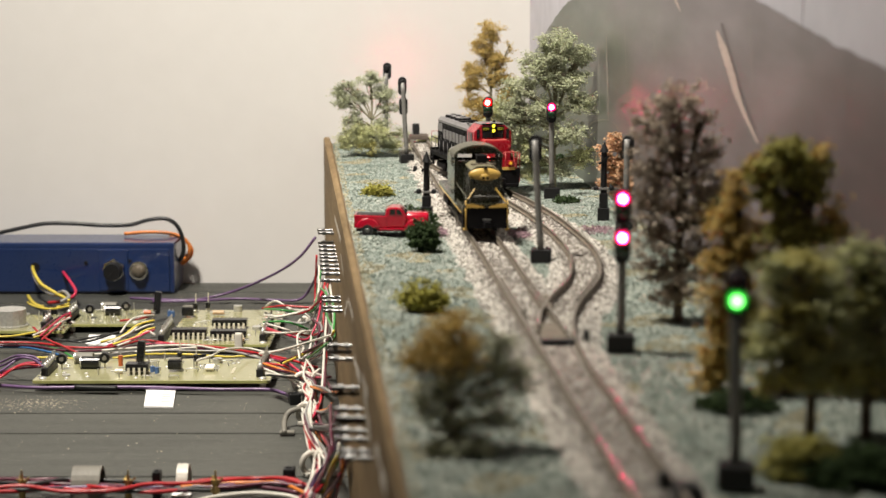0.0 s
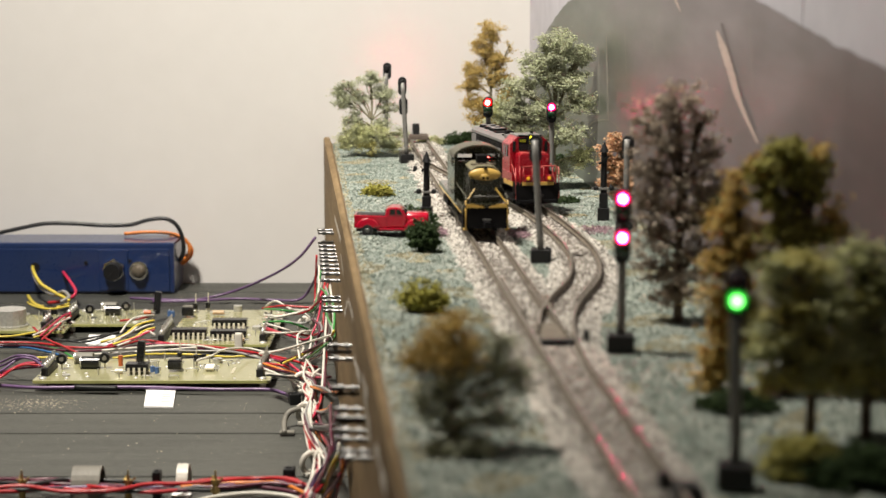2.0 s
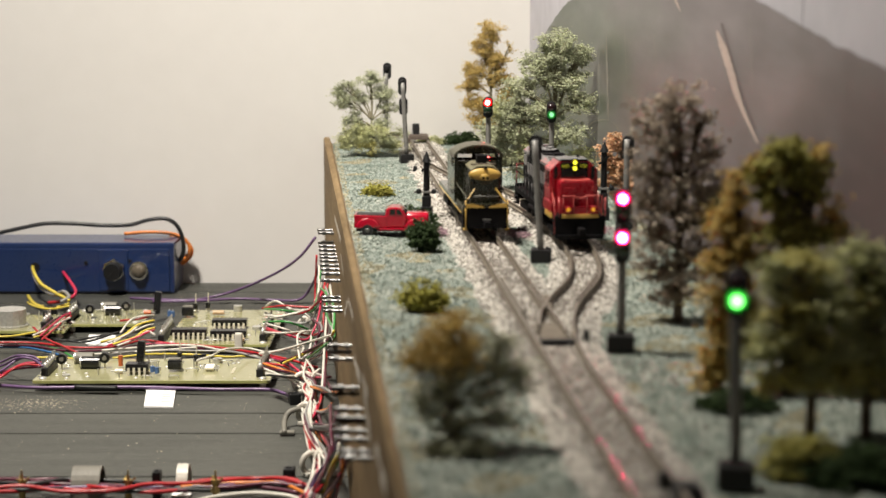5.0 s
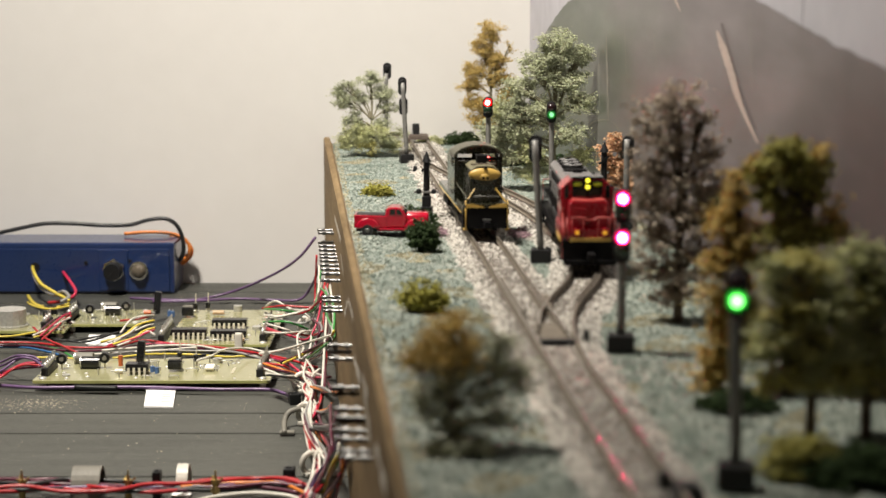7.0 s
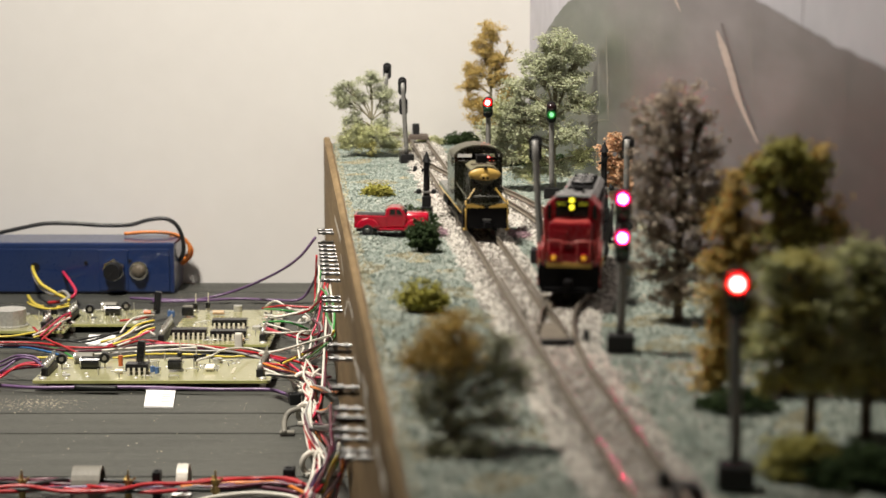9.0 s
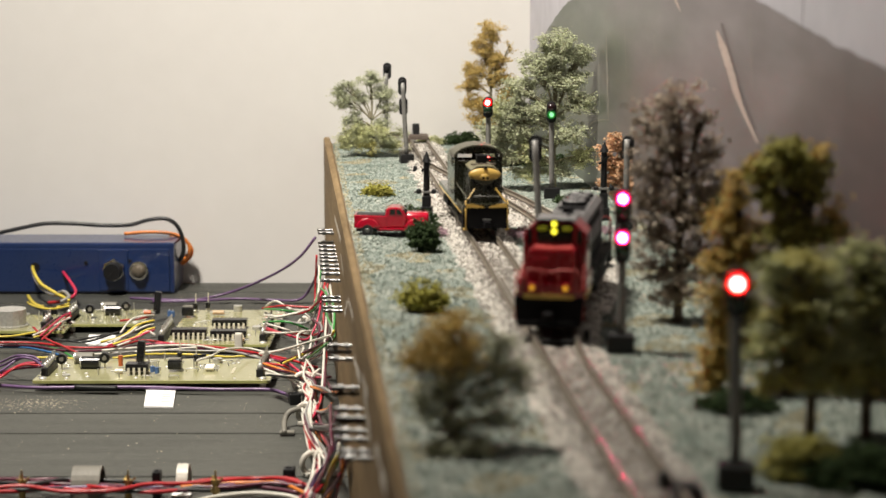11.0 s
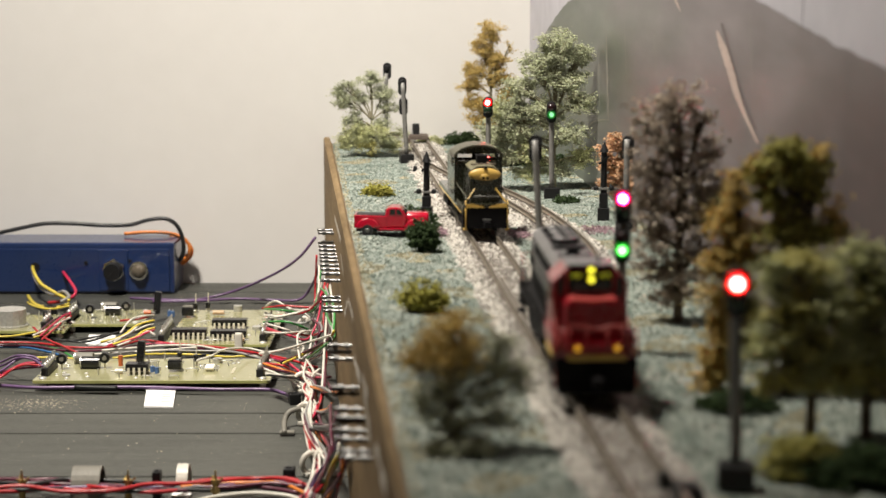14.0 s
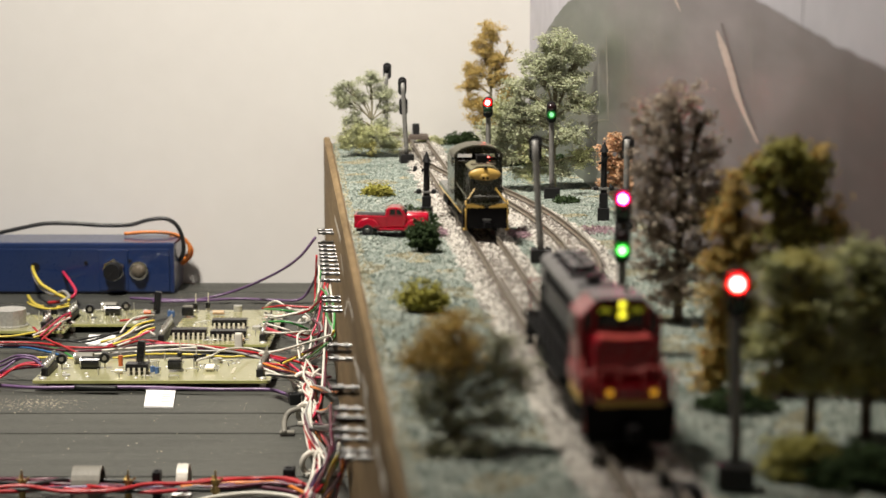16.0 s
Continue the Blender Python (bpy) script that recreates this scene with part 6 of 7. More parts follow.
def block(name, at, s, material, label, category, turn=0.0):
    ob = thing(name, pose(at[0], at[1], at[2], 0, 0, turn), label, category)
    part("body", box(B(), (0, 0, s[2] / 2), s, min(s) * 0.14), material, ob)
    part("slot", box(B(), (0, 0, s[2] + 0.0001), (s[0] * 0.5, s[1] * 0.3, 0.0006), 0), M_HEAD if material is M_PLASTIC else M_CLAMP, ob)
    return ob


def arch_clamp(at, w, r, material, label):
    ob = thing("cable_clamp", pose(*at), label, "cable clamp")
    prof = [(r * math.cos(math.pi * i / 14), r * 1.35 * math.sin(math.pi * i / 14)) for i in range(15)]
    prof += [(r * 0.86 * math.cos(math.pi * i / 14), r * 1.2 * math.sin(math.pi * i / 14)) for i in range(14, -1, -1)]
    bm = B()
    prism(bm, [(p[0], p[1]) for p in prof], -w / 2, w / 2)
    part("saddle", bm, material, ob, smooth=False)
    part("foot", box(B(), (0, r * 1.1, 0.0006), (w, r * 0.6, 0.0012), 0.0002), material, ob)


def tie_mount(at, w, turn):
    """A nylon strap round the bundle, with its buckle and the cut tail standing out."""
    ob = thing("tie_mount", pose(at[0], at[1], at[2], 0, 0, turn), "milky nylon cable tie round the harness", "cable tie")
    ring = [(w * 0.55 * math.cos(a), 0, 0.0050 + 0.0042 * math.sin(a)) for a in [2 * math.pi * i / 14 for i in range(15)]]
    tube("strap", ring, 0.0011, M_NYLON, ob, seg=8, k=2)
    part("buckle", box(B(), (w * 0.30, -0.0012, 0.0078), (0.0042, 0.0030, 0.0030), 0.0008, Matrix.Rotation(0.5, 4, "Y")), M_NYLON, ob)
    part("tail", box(B(), (w * 0.62, -0.0012, 0.0098), (0.0040, 0.0016, 0.0007), 0.0002, Matrix.Rotation(-0.6, 4, "Y")), M_NYLON, ob)
    part("base", box(B(), (0, 0, 0.0009), (w * 0.9, 0.0052, 0.0018), 0.0005), M_NYLON, ob)


arch_clamp((-0.1315, 0.6377, -0.0920), 0.0105, 0.0075, M_CLAMP, "grey metal clamp over the red and black harness")
arch_clamp((-0.0967, 0.6421, -0.0920), 0.0042, 0.0072, M_NYLON, "white nylon strap over the harness")
block("wire_clip", (-0.1050, 0.6320, -0.0920), (0.0030, 0.005, 0.010), M_PLASTIC, "black wire clip on the harness", "wire clip")
block("wire_clip", (-0.0580, 0.6496, -0.0920), (0.0044, 0.006, 0.0062), M_PLASTIC, "black wire clip at the harness end", "wire clip")
tie_mount((-0.0639, 0.7973, -0.0920), 0.0092, 20)
tie_mount((-0.0581, 0.7382, -0.0920), 0.0078, -15)
tie_mount((-0.0501, 0.6603, -0.0920), 0.0075, 25)
tie_mount((-0.0733, 0.9309, -0.0920), 0.0065, 10)
block("tie_mount", (-0.0733, 0.8742, -0.0920), (0.0060, 0.007, 0.004), M_CLAMP, "grey nylon tie mount on the workbench", "tie mount", 5)
block("wire_clip", (-0.0665, 0.7755, -0.0920), (0.0050, 0.006, 0.0050), M_PLASTIC, "black wire clip at the purple wire", "wire clip", 15)
block("wire_clip", (-0.2205, 0.9817, -0.0920), (0.0060, 0.006, 0.0060), M_PLASTIC, "black wire clip by the power supply", "wire clip", 30)
M_BRASS = mat("brass", (0.48, 0.36, 0.14), (0.34, 0.25, 0.10), scale=400, rough=0.35, metal=0.8)
for at in ((-0.1540, 0.6291, -0.0920), (-0.1151, 0.6291, -0.0920), (-0.0832, 0.6291, -0.0920)):
    ob = thing("binding_post", pose(*at), "small brass binding post under the harness", "binding post", "brass posts")
    part("stem", cyl(B(), (0, 0, 0), (0, 0, 0.0075), 0.0013, seg=12), M_BRASS, ob)
    part("collar", cyl(B(), (0, 0, 0.0030), (0, 0, 0.0050), 0.0024, 0.0020, 8), M_BRASS, ob)
    part("tip", cyl(B(), (0, 0, 0.0075), (0, 0, 0.0110), 0.0006, 0.0003, 8), M_BRASS, ob)
    for k in range(3):
        a = k * 2.1
        part("lug", cyl(B(), (0, 0, 0.0052), (0.0026 * math.cos(a), 0.0026 * math.sin(a), 0.0082), 0.0004, seg=6), M_BRASS, ob)
lp = thing("loop_clip", pose(0, 0, 0), "grey loop clip screwed to the workbench", "loop clip")
tube("loop", [(-0.0663, 0.7211, -0.0910), (-0.0671, 0.7332, -0.0890), (-0.0653, 0.7359, -0.0860), (-0.0612, 0.7379, -0.0850), (-0.0572, 0.7419, -0.0870)], 0.0012, M_CLAMP, lp)
part("foot", box(B(), (-0.0653, 0.7235, -0.0914), (0.0062, 0.004, 0.0010), 0.0002), M_CLAMP, lp)

# ---------------------------------------------------------------- wires
RW = 0.00058
wrng = random.Random(3)


def harness(label, wires, r=RW, jit=0.0006, category="wires"):
    ob = thing("wire_bundle", pose(0, 0, 0), label, category)
    for colour, pts in wires:
        p = [(a + wrng.uniform(-jit, jit), b + wrng.uniform(-jit, jit), max(c + wrng.uniform(-jit, jit), TABLE + r)) for a, b, c in pts]
        tube("wire", p, r, WIRES[colour], ob, seg=7, k=7, label=colour + " wire")
    return ob


PUR = [("purple", [(-0.2153, 0.8024, -0.0900), (-0.2051, 0.8035, -0.0900), (-0.1884, 0.7990, -0.0900), (-0.1676, 0.7990, -0.0900), (-0.1364, 0.7990, -0.0900), (-0.1046, 0.7945, -0.0900), (-0.0813, 0.7945, -0.0900), (-0.0729, 0.7878, -0.0900), (-0.0676, 0.7791, -0.0900)])]
pb = harness("purple wire with a black sleeve along the front board", PUR, r=0.00085, jit=0.0002)
tube("sleeve", [(-0.1694, 0.7990, -0.0900), (-0.1596, 0.7978, -0.0900), (-0.1497, 0.7967, -0.0900)], 0.0014, M_PLASTIC, pb)
harness("thin purple wires running to the terminals", [("purple", [(-0.1689, 1.0163, -0.0900), (-0.1461, 1.0181, -0.0900), (-0.1206, 1.0254, -0.0900), (-0.1004, 1.0218, -0.0900), (-0.0840, 1.0236, -0.0900), (-0.0760, 1.0145, -0.0800), (-0.0677, 0.9633, -0.0600)]),
        ("purple", [(-0.1839, 1.0273, -0.0900), (-0.1497, 1.0200, -0.0900), (-0.1363, 1.0310, -0.0900), (-0.1175, 1.0277, -0.0840), (-0.0947, 0.9984, -0.0700), (-0.0802, 0.9804, -0.0580), (-0.0708, 0.9748, -0.0460)])], r=0.0008, jit=0.0001)
BT = -0.082
fan = []
fan.append(("white", [(-0.0973, 0.9521, -0.0800), (-0.0891, 0.9373, -0.0760), (-0.0797, 0.9332, -0.0780), (-0.0701, 0.9178, -0.0760), (-0.0658, 0.9092, -0.0660), (-0.0655, 0.9328, -0.0550)]))
fan.append(("red", [(-0.0965, 0.9438, -0.0800), (-0.0858, 0.9340, -0.0760), (-0.0771, 0.9316, -0.0780), (-0.0698, 0.9307, -0.0760), (-0.0682, 0.9347, -0.0660), (-0.0671, 0.9301, -0.0500)]))
fan.append(("green", [(-0.0960, 0.9389, -0.0800), (-0.0847, 0.9220, -0.0780), (-0.0760, 0.9251, -0.0780), (-0.0665, 0.9014, -0.0720), (-0.0656, 0.9147, -0.0640), (-0.0641, 0.9206, -0.0560)]))
fan.append(("white", [(-0.0941, 0.9197, -0.0800), (-0.0836, 0.9094, -0.0780), (-0.0749, 0.9115, -0.0760), (-0.0683, 0.9094, -0.0780), (-0.0632, 0.8981, -0.0640), (-0.0614, 0.8975, -0.0580)]))
fan.append(("white", [(-0.0942, 0.9207, -0.0820), (-0.0833, 0.9063, -0.0780), (-0.0753, 0.8979, -0.0740), (-0.0693, 0.9073, -0.0740), (-0.0672, 0.9094, -0.0840), (-0.0689, 0.8997, -0.0880)]))
fan.append(("red", [(-0.0947, 0.9253, -0.0820), (-0.0839, 0.9125, -0.0780), (-0.0715, 0.9052, -0.0760), (-0.0645, 0.8986, -0.0700), (-0.0613, 0.8870, -0.0620), (-0.0597, 0.8975, -0.0580)]))
fan.append(("green", [(-0.0936, 0.9145, -0.0820), (-0.0829, 0.9013, -0.0800), (-0.0743, 0.9024, -0.0820), (-0.0692, 0.9045, -0.0860), (-0.0676, 0.8718, -0.0880)]))
fan.append(("white", [(-0.0928, 0.9069, -0.0820), (-0.0818, 0.8894, -0.0800), (-0.0749, 0.8917, -0.0840), (-0.0701, 0.8780, -0.0870), (-0.0712, 0.8630, -0.0890)]))
fan.append(("red", [(-0.0914, 0.8921, -0.0820), (-0.0808, 0.8778, -0.0800), (-0.0726, 0.8819, -0.0820), (-0.0667, 0.8860, -0.0840), (-0.0581, 0.8581, -0.0760)]))
fan.append(("white", [(-0.0909, 0.8877, -0.0820), (-0.0789, 0.8721, -0.0800), (-0.0700, 0.8848, -0.0820), (-0.0642, 0.8924, -0.0800), (-0.0605, 0.8908, -0.0700)]))
fan.append(("white", [(-0.0681, 0.8323, -0.0840), (-0.0710, 0.8513, -0.0780), (-0.0687, 0.8623, -0.0760), (-0.0656, 0.8721, -0.0800), (-0.0669, 0.8624, -0.0860), (-0.0702, 0.8500, -0.0890)]))
fan.append(("grey", [(-0.0962, 0.9413, -0.0820), (-0.0808, 0.9104, -0.0800), (-0.0700, 0.9043, -0.0800), (-0.0636, 0.9014, -0.0720), (-0.0615, 0.8981, -0.0640)]))
fan.append(("pink", [(-0.0921, 0.8994, -0.0820), (-0.0764, 0.8763, -0.0820), (-0.0682, 0.8803, -0.0840), (-0.0627, 0.8887, -0.0740), (-0.0622, 0.9090, -0.0600)]))
harness("white, red and green wires from the rear board to the terminals", fan, jit=0.001)
low = []
low.append(("white", [(-0.0813, 0.7912, -0.0800), (-0.0720, 0.7796, -0.0800), (-0.0673, 0.7978, -0.0860), (-0.0612, 0.7860, -0.0880), (-0.0575, 0.7592, -0.0880), (-0.0568, 0.7282, -0.0870), (-0.0526, 0.6934, -0.0870), (-0.0472, 0.6604, -0.0860), (-0.0474, 0.6335, -0.0860), (-0.0491, 0.6120, -0.0860)]))
low.append(("orange", [(-0.0821, 0.7994, -0.0800), (-0.0731, 0.7912, -0.0800), (-0.0660, 0.7981, -0.0850), (-0.0588, 0.7775, -0.0860), (-0.0574, 0.7359, -0.0860), (-0.0518, 0.6940, -0.0860), (-0.0472, 0.6736, -0.0840)]))
low.append(("red", [(-0.0825, 0.8030, -0.0800), (-0.0736, 0.7971, -0.0800), (-0.0695, 0.8095, -0.0860), (-0.0605, 0.7873, -0.0870), (-0.0565, 0.7603, -0.0870), (-0.0556, 0.7214, -0.0860), (-0.0522, 0.6810, -0.0860), (-0.0460, 0.6486, -0.0860), (-0.0456, 0.6186, -0.0880)]))
low.append(("white", [(-0.0807, 0.7854, -0.0800), (-0.0703, 0.7740, -0.0800), (-0.0652, 0.7887, -0.0860), (-0.0616, 0.7751, -0.0880), (-0.0582, 0.7302, -0.0870), (-0.0529, 0.6853, -0.0860), (-0.0482, 0.6564, -0.0860), (-0.0497, 0.6330, -0.0880)]))
low.append(("white", [(-0.0650, 0.8364, -0.0860), (-0.0596, 0.8178, -0.0860), (-0.0523, 0.7796, -0.0800), (-0.0449, 0.7099, -0.0700)]))
low.append(("pink", [(-0.0658, 0.8301, -0.0860), (-0.0587, 0.8059, -0.0860), (-0.0512, 0.7718, -0.0800)]))
low.append(("grey", [(-0.0674, 0.9094, -0.0780), (-0.0614, 0.8694, -0.0760), (-0.0650, 0.8624, -0.0860), (-0.0669, 0.8267, -0.0880), (-0.0599, 0.7860, -0.0880), (-0.0558, 0.7500, -0.0870)]))
low.append(("dark", [(-0.0621, 0.9205, -0.0620), (-0.0583, 0.8831, -0.0700), (-0.0538, 0.7968, -0.0720), (-0.0509, 0.7372, -0.0740), (-0.0521, 0.7297, -0.0820), (-0.0541, 0.7262, -0.0860)]))
low.append(("black", [(-0.0594, 0.9205, -0.0620), (-0.0590, 0.8681, -0.0700), (-0.0533, 0.7968, -0.0720), (-0.0513, 0.7353, -0.0760), (-0.0529, 0.7231, -0.0840)]))
low.append(("green", [(-0.0622, 0.9005, -0.0600), (-0.0572, 0.8759, -0.0600), (-0.0577, 0.8577, -0.0680), (-0.0508, 0.7997, -0.0660), (-0.0541, 0.7968, -0.0720), (-0.0652, 0.8389, -0.0860)]))
low.append(("green", [(-0.0580, 0.8891, -0.0580), (-0.0513, 0.8164, -0.0600), (-0.0509, 0.7933, -0.0660), (-0.0560, 0.8055, -0.0760)]))
low.append(("yellow", [(-0.0764, 0.8273, -0.0840), (-0.0674, 0.8504, -0.0840), (-0.0547, 0.8075, -0.0700), (-0.0500, 0.7865, -0.0620)]))
low.append(("orange", [(-0.0548, 0.7359, -0.0860), (-0.0476, 0.6978, -0.0760), (-0.0414, 0.6603, -0.0640)]))
low.append(("orange", [(-0.0614, 0.7887, -0.0860), (-0.0490, 0.7204, -0.0720), (-0.0407, 0.6602, -0.0600)]))
low.append(("grey", [(-0.0561, 0.7186, -0.0860), (-0.0467, 0.6682, -0.0740), (-0.0364, 0.6045, -0.0580)]))
low.append(("grey", [(-0.0556, 0.7111, -0.0860), (-0.0448, 0.6553, -0.0720), (-0.0351, 0.5906, -0.0560)]))
low.append(("dark", [(-0.0411, 0.6486, -0.0620), (-0.0386, 0.6149, -0.0640), (-0.0402, 0.6067, -0.0700), (-0.0441, 0.6164, -0.0800), (-0.0475, 0.6120, -0.0860)]))
low.append(("black", [(-0.0342, 0.5808, -0.0560), (-0.0372, 0.5850, -0.0640), (-0.0413, 0.5991, -0.0740), (-0.0458, 0.6109, -0.0840)]))
low.append(("purple", [(-0.0359, 0.5960, -0.0580), (-0.0393, 0.5994, -0.0680), (-0.0439, 0.6131, -0.0780), (-0.0473, 0.6148, -0.0860)]))
low.append(("green", [(-0.0342, 0.5774, -0.0580), (-0.0364, 0.5781, -0.0660), (-0.0422, 0.6057, -0.0800), (-0.0457, 0.6092, -0.0860)]))
low.append(("yellow", [(-0.0333, 0.5703, -0.0580), (-0.0372, 0.5781, -0.0660), (-0.0425, 0.6043, -0.0800), (-0.0449, 0.6092, -0.0860)]))
low.append(("orange", [(-0.0312, 0.5527, -0.0560), (-0.0337, 0.5577, -0.0640), (-0.0393, 0.5854, -0.0780), (-0.0439, 0.5951, -0.0860)]))
low.append(("red", [(-0.0331, 0.5671, -0.0600), (-0.0330, 0.5646, -0.0660), (-0.0370, 0.5788, -0.0780)]))
low.append(("white", [(-0.0553, 0.7075, -0.0860), (-0.0502, 0.6726, -0.0860), (-0.0454, 0.6525, -0.0860), (-0.0453, 0.6298, -0.0860), (-0.0478, 0.6086, -0.0860)]))
low.append(("white", [(-0.0568, 0.7121, -0.0860), (-0.0523, 0.6768, -0.0860), (-0.0472, 0.6548, -0.0860), (-0.0425, 0.6197, -0.0820), (-0.0454, 0.6051, -0.0860)]))
low.append(("pink", [(-0.0564, 0.7167, -0.0860), (-0.0499, 0.6810, -0.0860), (-0.0452, 0.6604, -0.0860), (-0.0461, 0.6261, -0.0860), (-0.0498, 0.6086, -0.0860)]))
low.append(("orange", [(-0.0542, 0.7029, -0.0860), (-0.0495, 0.6940, -0.0860), (-0.0463, 0.6726, -0.0860), (-0.0459, 0.6409, -0.0860)]))
low.append(("white", [(-0.0623, 0.7775, -0.0860), (-0.0576, 0.7614, -0.0860), (-0.0543, 0.7359, -0.0860), (-0.0553, 0.7167, -0.0860)]))
low.append(("red", [(-0.0608, 0.7775, -0.0860), (-0.0561, 0.7614, -0.0860), (-0.0556, 0.7281, -0.0860)]))
low.append(("white", [(-0.0661, 0.8273, -0.0840), (-0.0604, 0.8007, -0.0840), (-0.0611, 0.7691, -0.0840), (-0.0549, 0.7378, -0.0840), (-0.0555, 0.7071, -0.0840), (-0.0493, 0.6719, -0.0840), (-0.0444, 0.6477, -0.0840), (-0.0455, 0.6179, -0.0840), (-0.0481, 0.5986, -0.0840)]))
low.append(("white", [(-0.0634, 0.8166, -0.0830), (-0.0627, 0.7893, -0.0830), (-0.0567, 0.7627, -0.0830), (-0.0571, 0.7318, -0.0830), (-0.0530, 0.6995, -0.0830), (-0.0473, 0.6617, -0.0830), (-0.0427, 0.6380, -0.0830), (-0.0436, 0.6089, -0.0830), (-0.0452, 0.5920, -0.0830)]))
low.append(("pink", [(-0.0668, 0.8150, -0.0840), (-0.0606, 0.7891, -0.0840), (-0.0588, 0.7584, -0.0840), (-0.0534, 0.7299, -0.0840), (-0.0541, 0.7016, -0.0840), (-0.0470, 0.6637, -0.0840), (-0.0466, 0.6340, -0.0840), (-0.0484, 0.6088, -0.0840)]))
low.append(("grey", [(-0.0642, 0.7963, -0.0830), (-0.0576, 0.7758, -0.0830), (-0.0561, 0.7418, -0.0830), (-0.0561, 0.7163, -0.0830), (-0.0504, 0.6818, -0.0830), (-0.0453, 0.6520, -0.0830), (-0.0446, 0.6231, -0.0830), (-0.0463, 0.5966, -0.0830)]))
low.append(("dark", [(-0.0514, 0.7025, -0.0800), (-0.0452, 0.6605, -0.0760), (-0.0394, 0.6141, -0.0700), (-0.0403, 0.6027, -0.0740), (-0.0441, 0.5988, -0.0800)]))
low.append(("white", [(-0.0651, 0.7866, -0.0850), (-0.0598, 0.7679, -0.0850), (-0.0592, 0.7369, -0.0850), (-0.0542, 0.7147, -0.0850)]))
low += [(wrng.choice(["white", "white", "dark", "red", "black", "grey", "dark"]), pts) for colour, pts in low]
harness("tangled multicoloured harness along the brown edge board", low, jit=0.0013)
mid = []
mid.append(("red", [(-0.2321, 0.8788, -0.0860), (-0.2067, 0.8802, -0.0860), (-0.1848, 0.8705, -0.0860), (-0.1655, 0.8732, -0.0860), (-0.1518, 0.8844, -0.0860), (-0.1384, 0.8815, -0.0860), (-0.1202, 0.8732, -0.0860), (-0.0991, 0.8624, -0.0860), (-0.0779, 0.8440, -0.0860), (-0.0600, 0.8239, -0.0860)]))
mid.append(("dark", [(-0.2319, 0.8780, -0.0870), (-0.2095, 0.8794, -0.0870), (-0.1864, 0.8644, -0.0870), (-0.1677, 0.8698, -0.0870), (-0.1493, 0.8780, -0.0870), (-0.1290, 0.8752, -0.0870), (-0.1078, 0.8644, -0.0870), (-0.0868, 0.8512, -0.0870), (-0.0679, 0.8223, -0.0870)]))
mid.append(("white", [(-0.1758, 0.8538, -0.0870), (-0.1583, 0.8644, -0.0870), (-0.1391, 0.8671, -0.0870), (-0.1229, 0.8725, -0.0870), (-0.1081, 0.8671, -0.0870), (-0.0899, 0.8538, -0.0870), (-0.0721, 0.8409, -0.0870), (-0.0636, 0.8284, -0.0870)]))
mid.append(("yellow", [(-0.1619, 0.8532, -0.0880), (-0.1463, 0.8597, -0.0880), (-0.1273, 0.8637, -0.0880), (-0.1071, 0.8584, -0.0880), (-0.0956, 0.8558, -0.0880), (-0.0775, 0.8391, -0.0880)]))
mid.append(("grey", [(-0.1629, 0.8591, -0.0870), (-0.1449, 0.8684, -0.0870), (-0.1246, 0.8644, -0.0870), (-0.1047, 0.8617, -0.0870), (-0.0866, 0.8486, -0.0870), (-0.0667, 0.8409, -0.0870)]))
mid.append(("white", [(-0.1691, 0.8624, -0.0860), (-0.1532, 0.8678, -0.0860), (-0.1372, 0.8732, -0.0860), (-0.1230, 0.8732, -0.0860), (-0.1135, 0.8651, -0.0860), (-0.1075, 0.8624, -0.0860)]))
mid.append(("white", [(-0.1167, 0.8273, -0.0840), (-0.1116, 0.8400, -0.0840), (-0.1040, 0.8343, -0.0800), (-0.0956, 0.8557, -0.0840), (-0.0832, 0.8425, -0.0840)]))
mid.append(("black", [(-0.1292, 0.8532, -0.0880), (-0.1210, 0.8584, -0.0880), (-0.1108, 0.8664, -0.0880), (-0.1018, 0.8611, -0.0880)]))
mid.append(("pink", [(-0.1526, 0.8808, -0.0870), (-0.1383, 0.8808, -0.0870), (-0.1169, 0.8698, -0.0870), (-0.0960, 0.8591, -0.0870), (-0.0776, 0.8409, -0.0870), (-0.0674, 0.8163, -0.0870)]))
mid.append(("blue", [(-0.2328, 0.8813, -0.0880), (-0.2125, 0.8800, -0.0880), (-0.1986, 0.8691, -0.0880), (-0.1879, 0.8584, -0.0880)]))
mid.append(("green", [(-0.2339, 0.8855, -0.0880), (-0.2103, 0.8827, -0.0880), (-0.1936, 0.8718, -0.0880), (-0.1818, 0.8558, -0.0880)]))
mid.append(("yellow", [(-0.2007, 0.8532, -0.0880), (-0.1899, 0.8545, -0.0880), (-0.1785, 0.8532, -0.0880)]))
mid.append(("white", [(-0.0891, 0.8464, -0.0840), (-0.0780, 0.8463, -0.0820), (-0.0628, 0.8267, -0.0740), (-0.0506, 0.7840, -0.0620)]))
mid.append(("red", [(-0.2145, 0.9144, -0.0850), (-0.2021, 0.8852, -0.0850), (-0.1900, 0.8685, -0.0850), (-0.1780, 0.8511, -0.0850)]))
harness("multicoloured wires running between the circuit boards", mid)
left = []
left.append(("purple", [(-0.2196, 0.8301, -0.0860), (-0.2131, 0.8364, -0.0860), (-0.2015, 0.8228, -0.0800), (-0.1945, 0.8215, -0.0800), (-0.1893, 0.8182, -0.0820)]))
left.append(("purple", [(-0.2126, 0.8024, -0.0860), (-0.2070, 0.8118, -0.0860), (-0.2018, 0.8182, -0.0820), (-0.1950, 0.8177, -0.0800), (-0.1882, 0.8133, -0.0820)]))
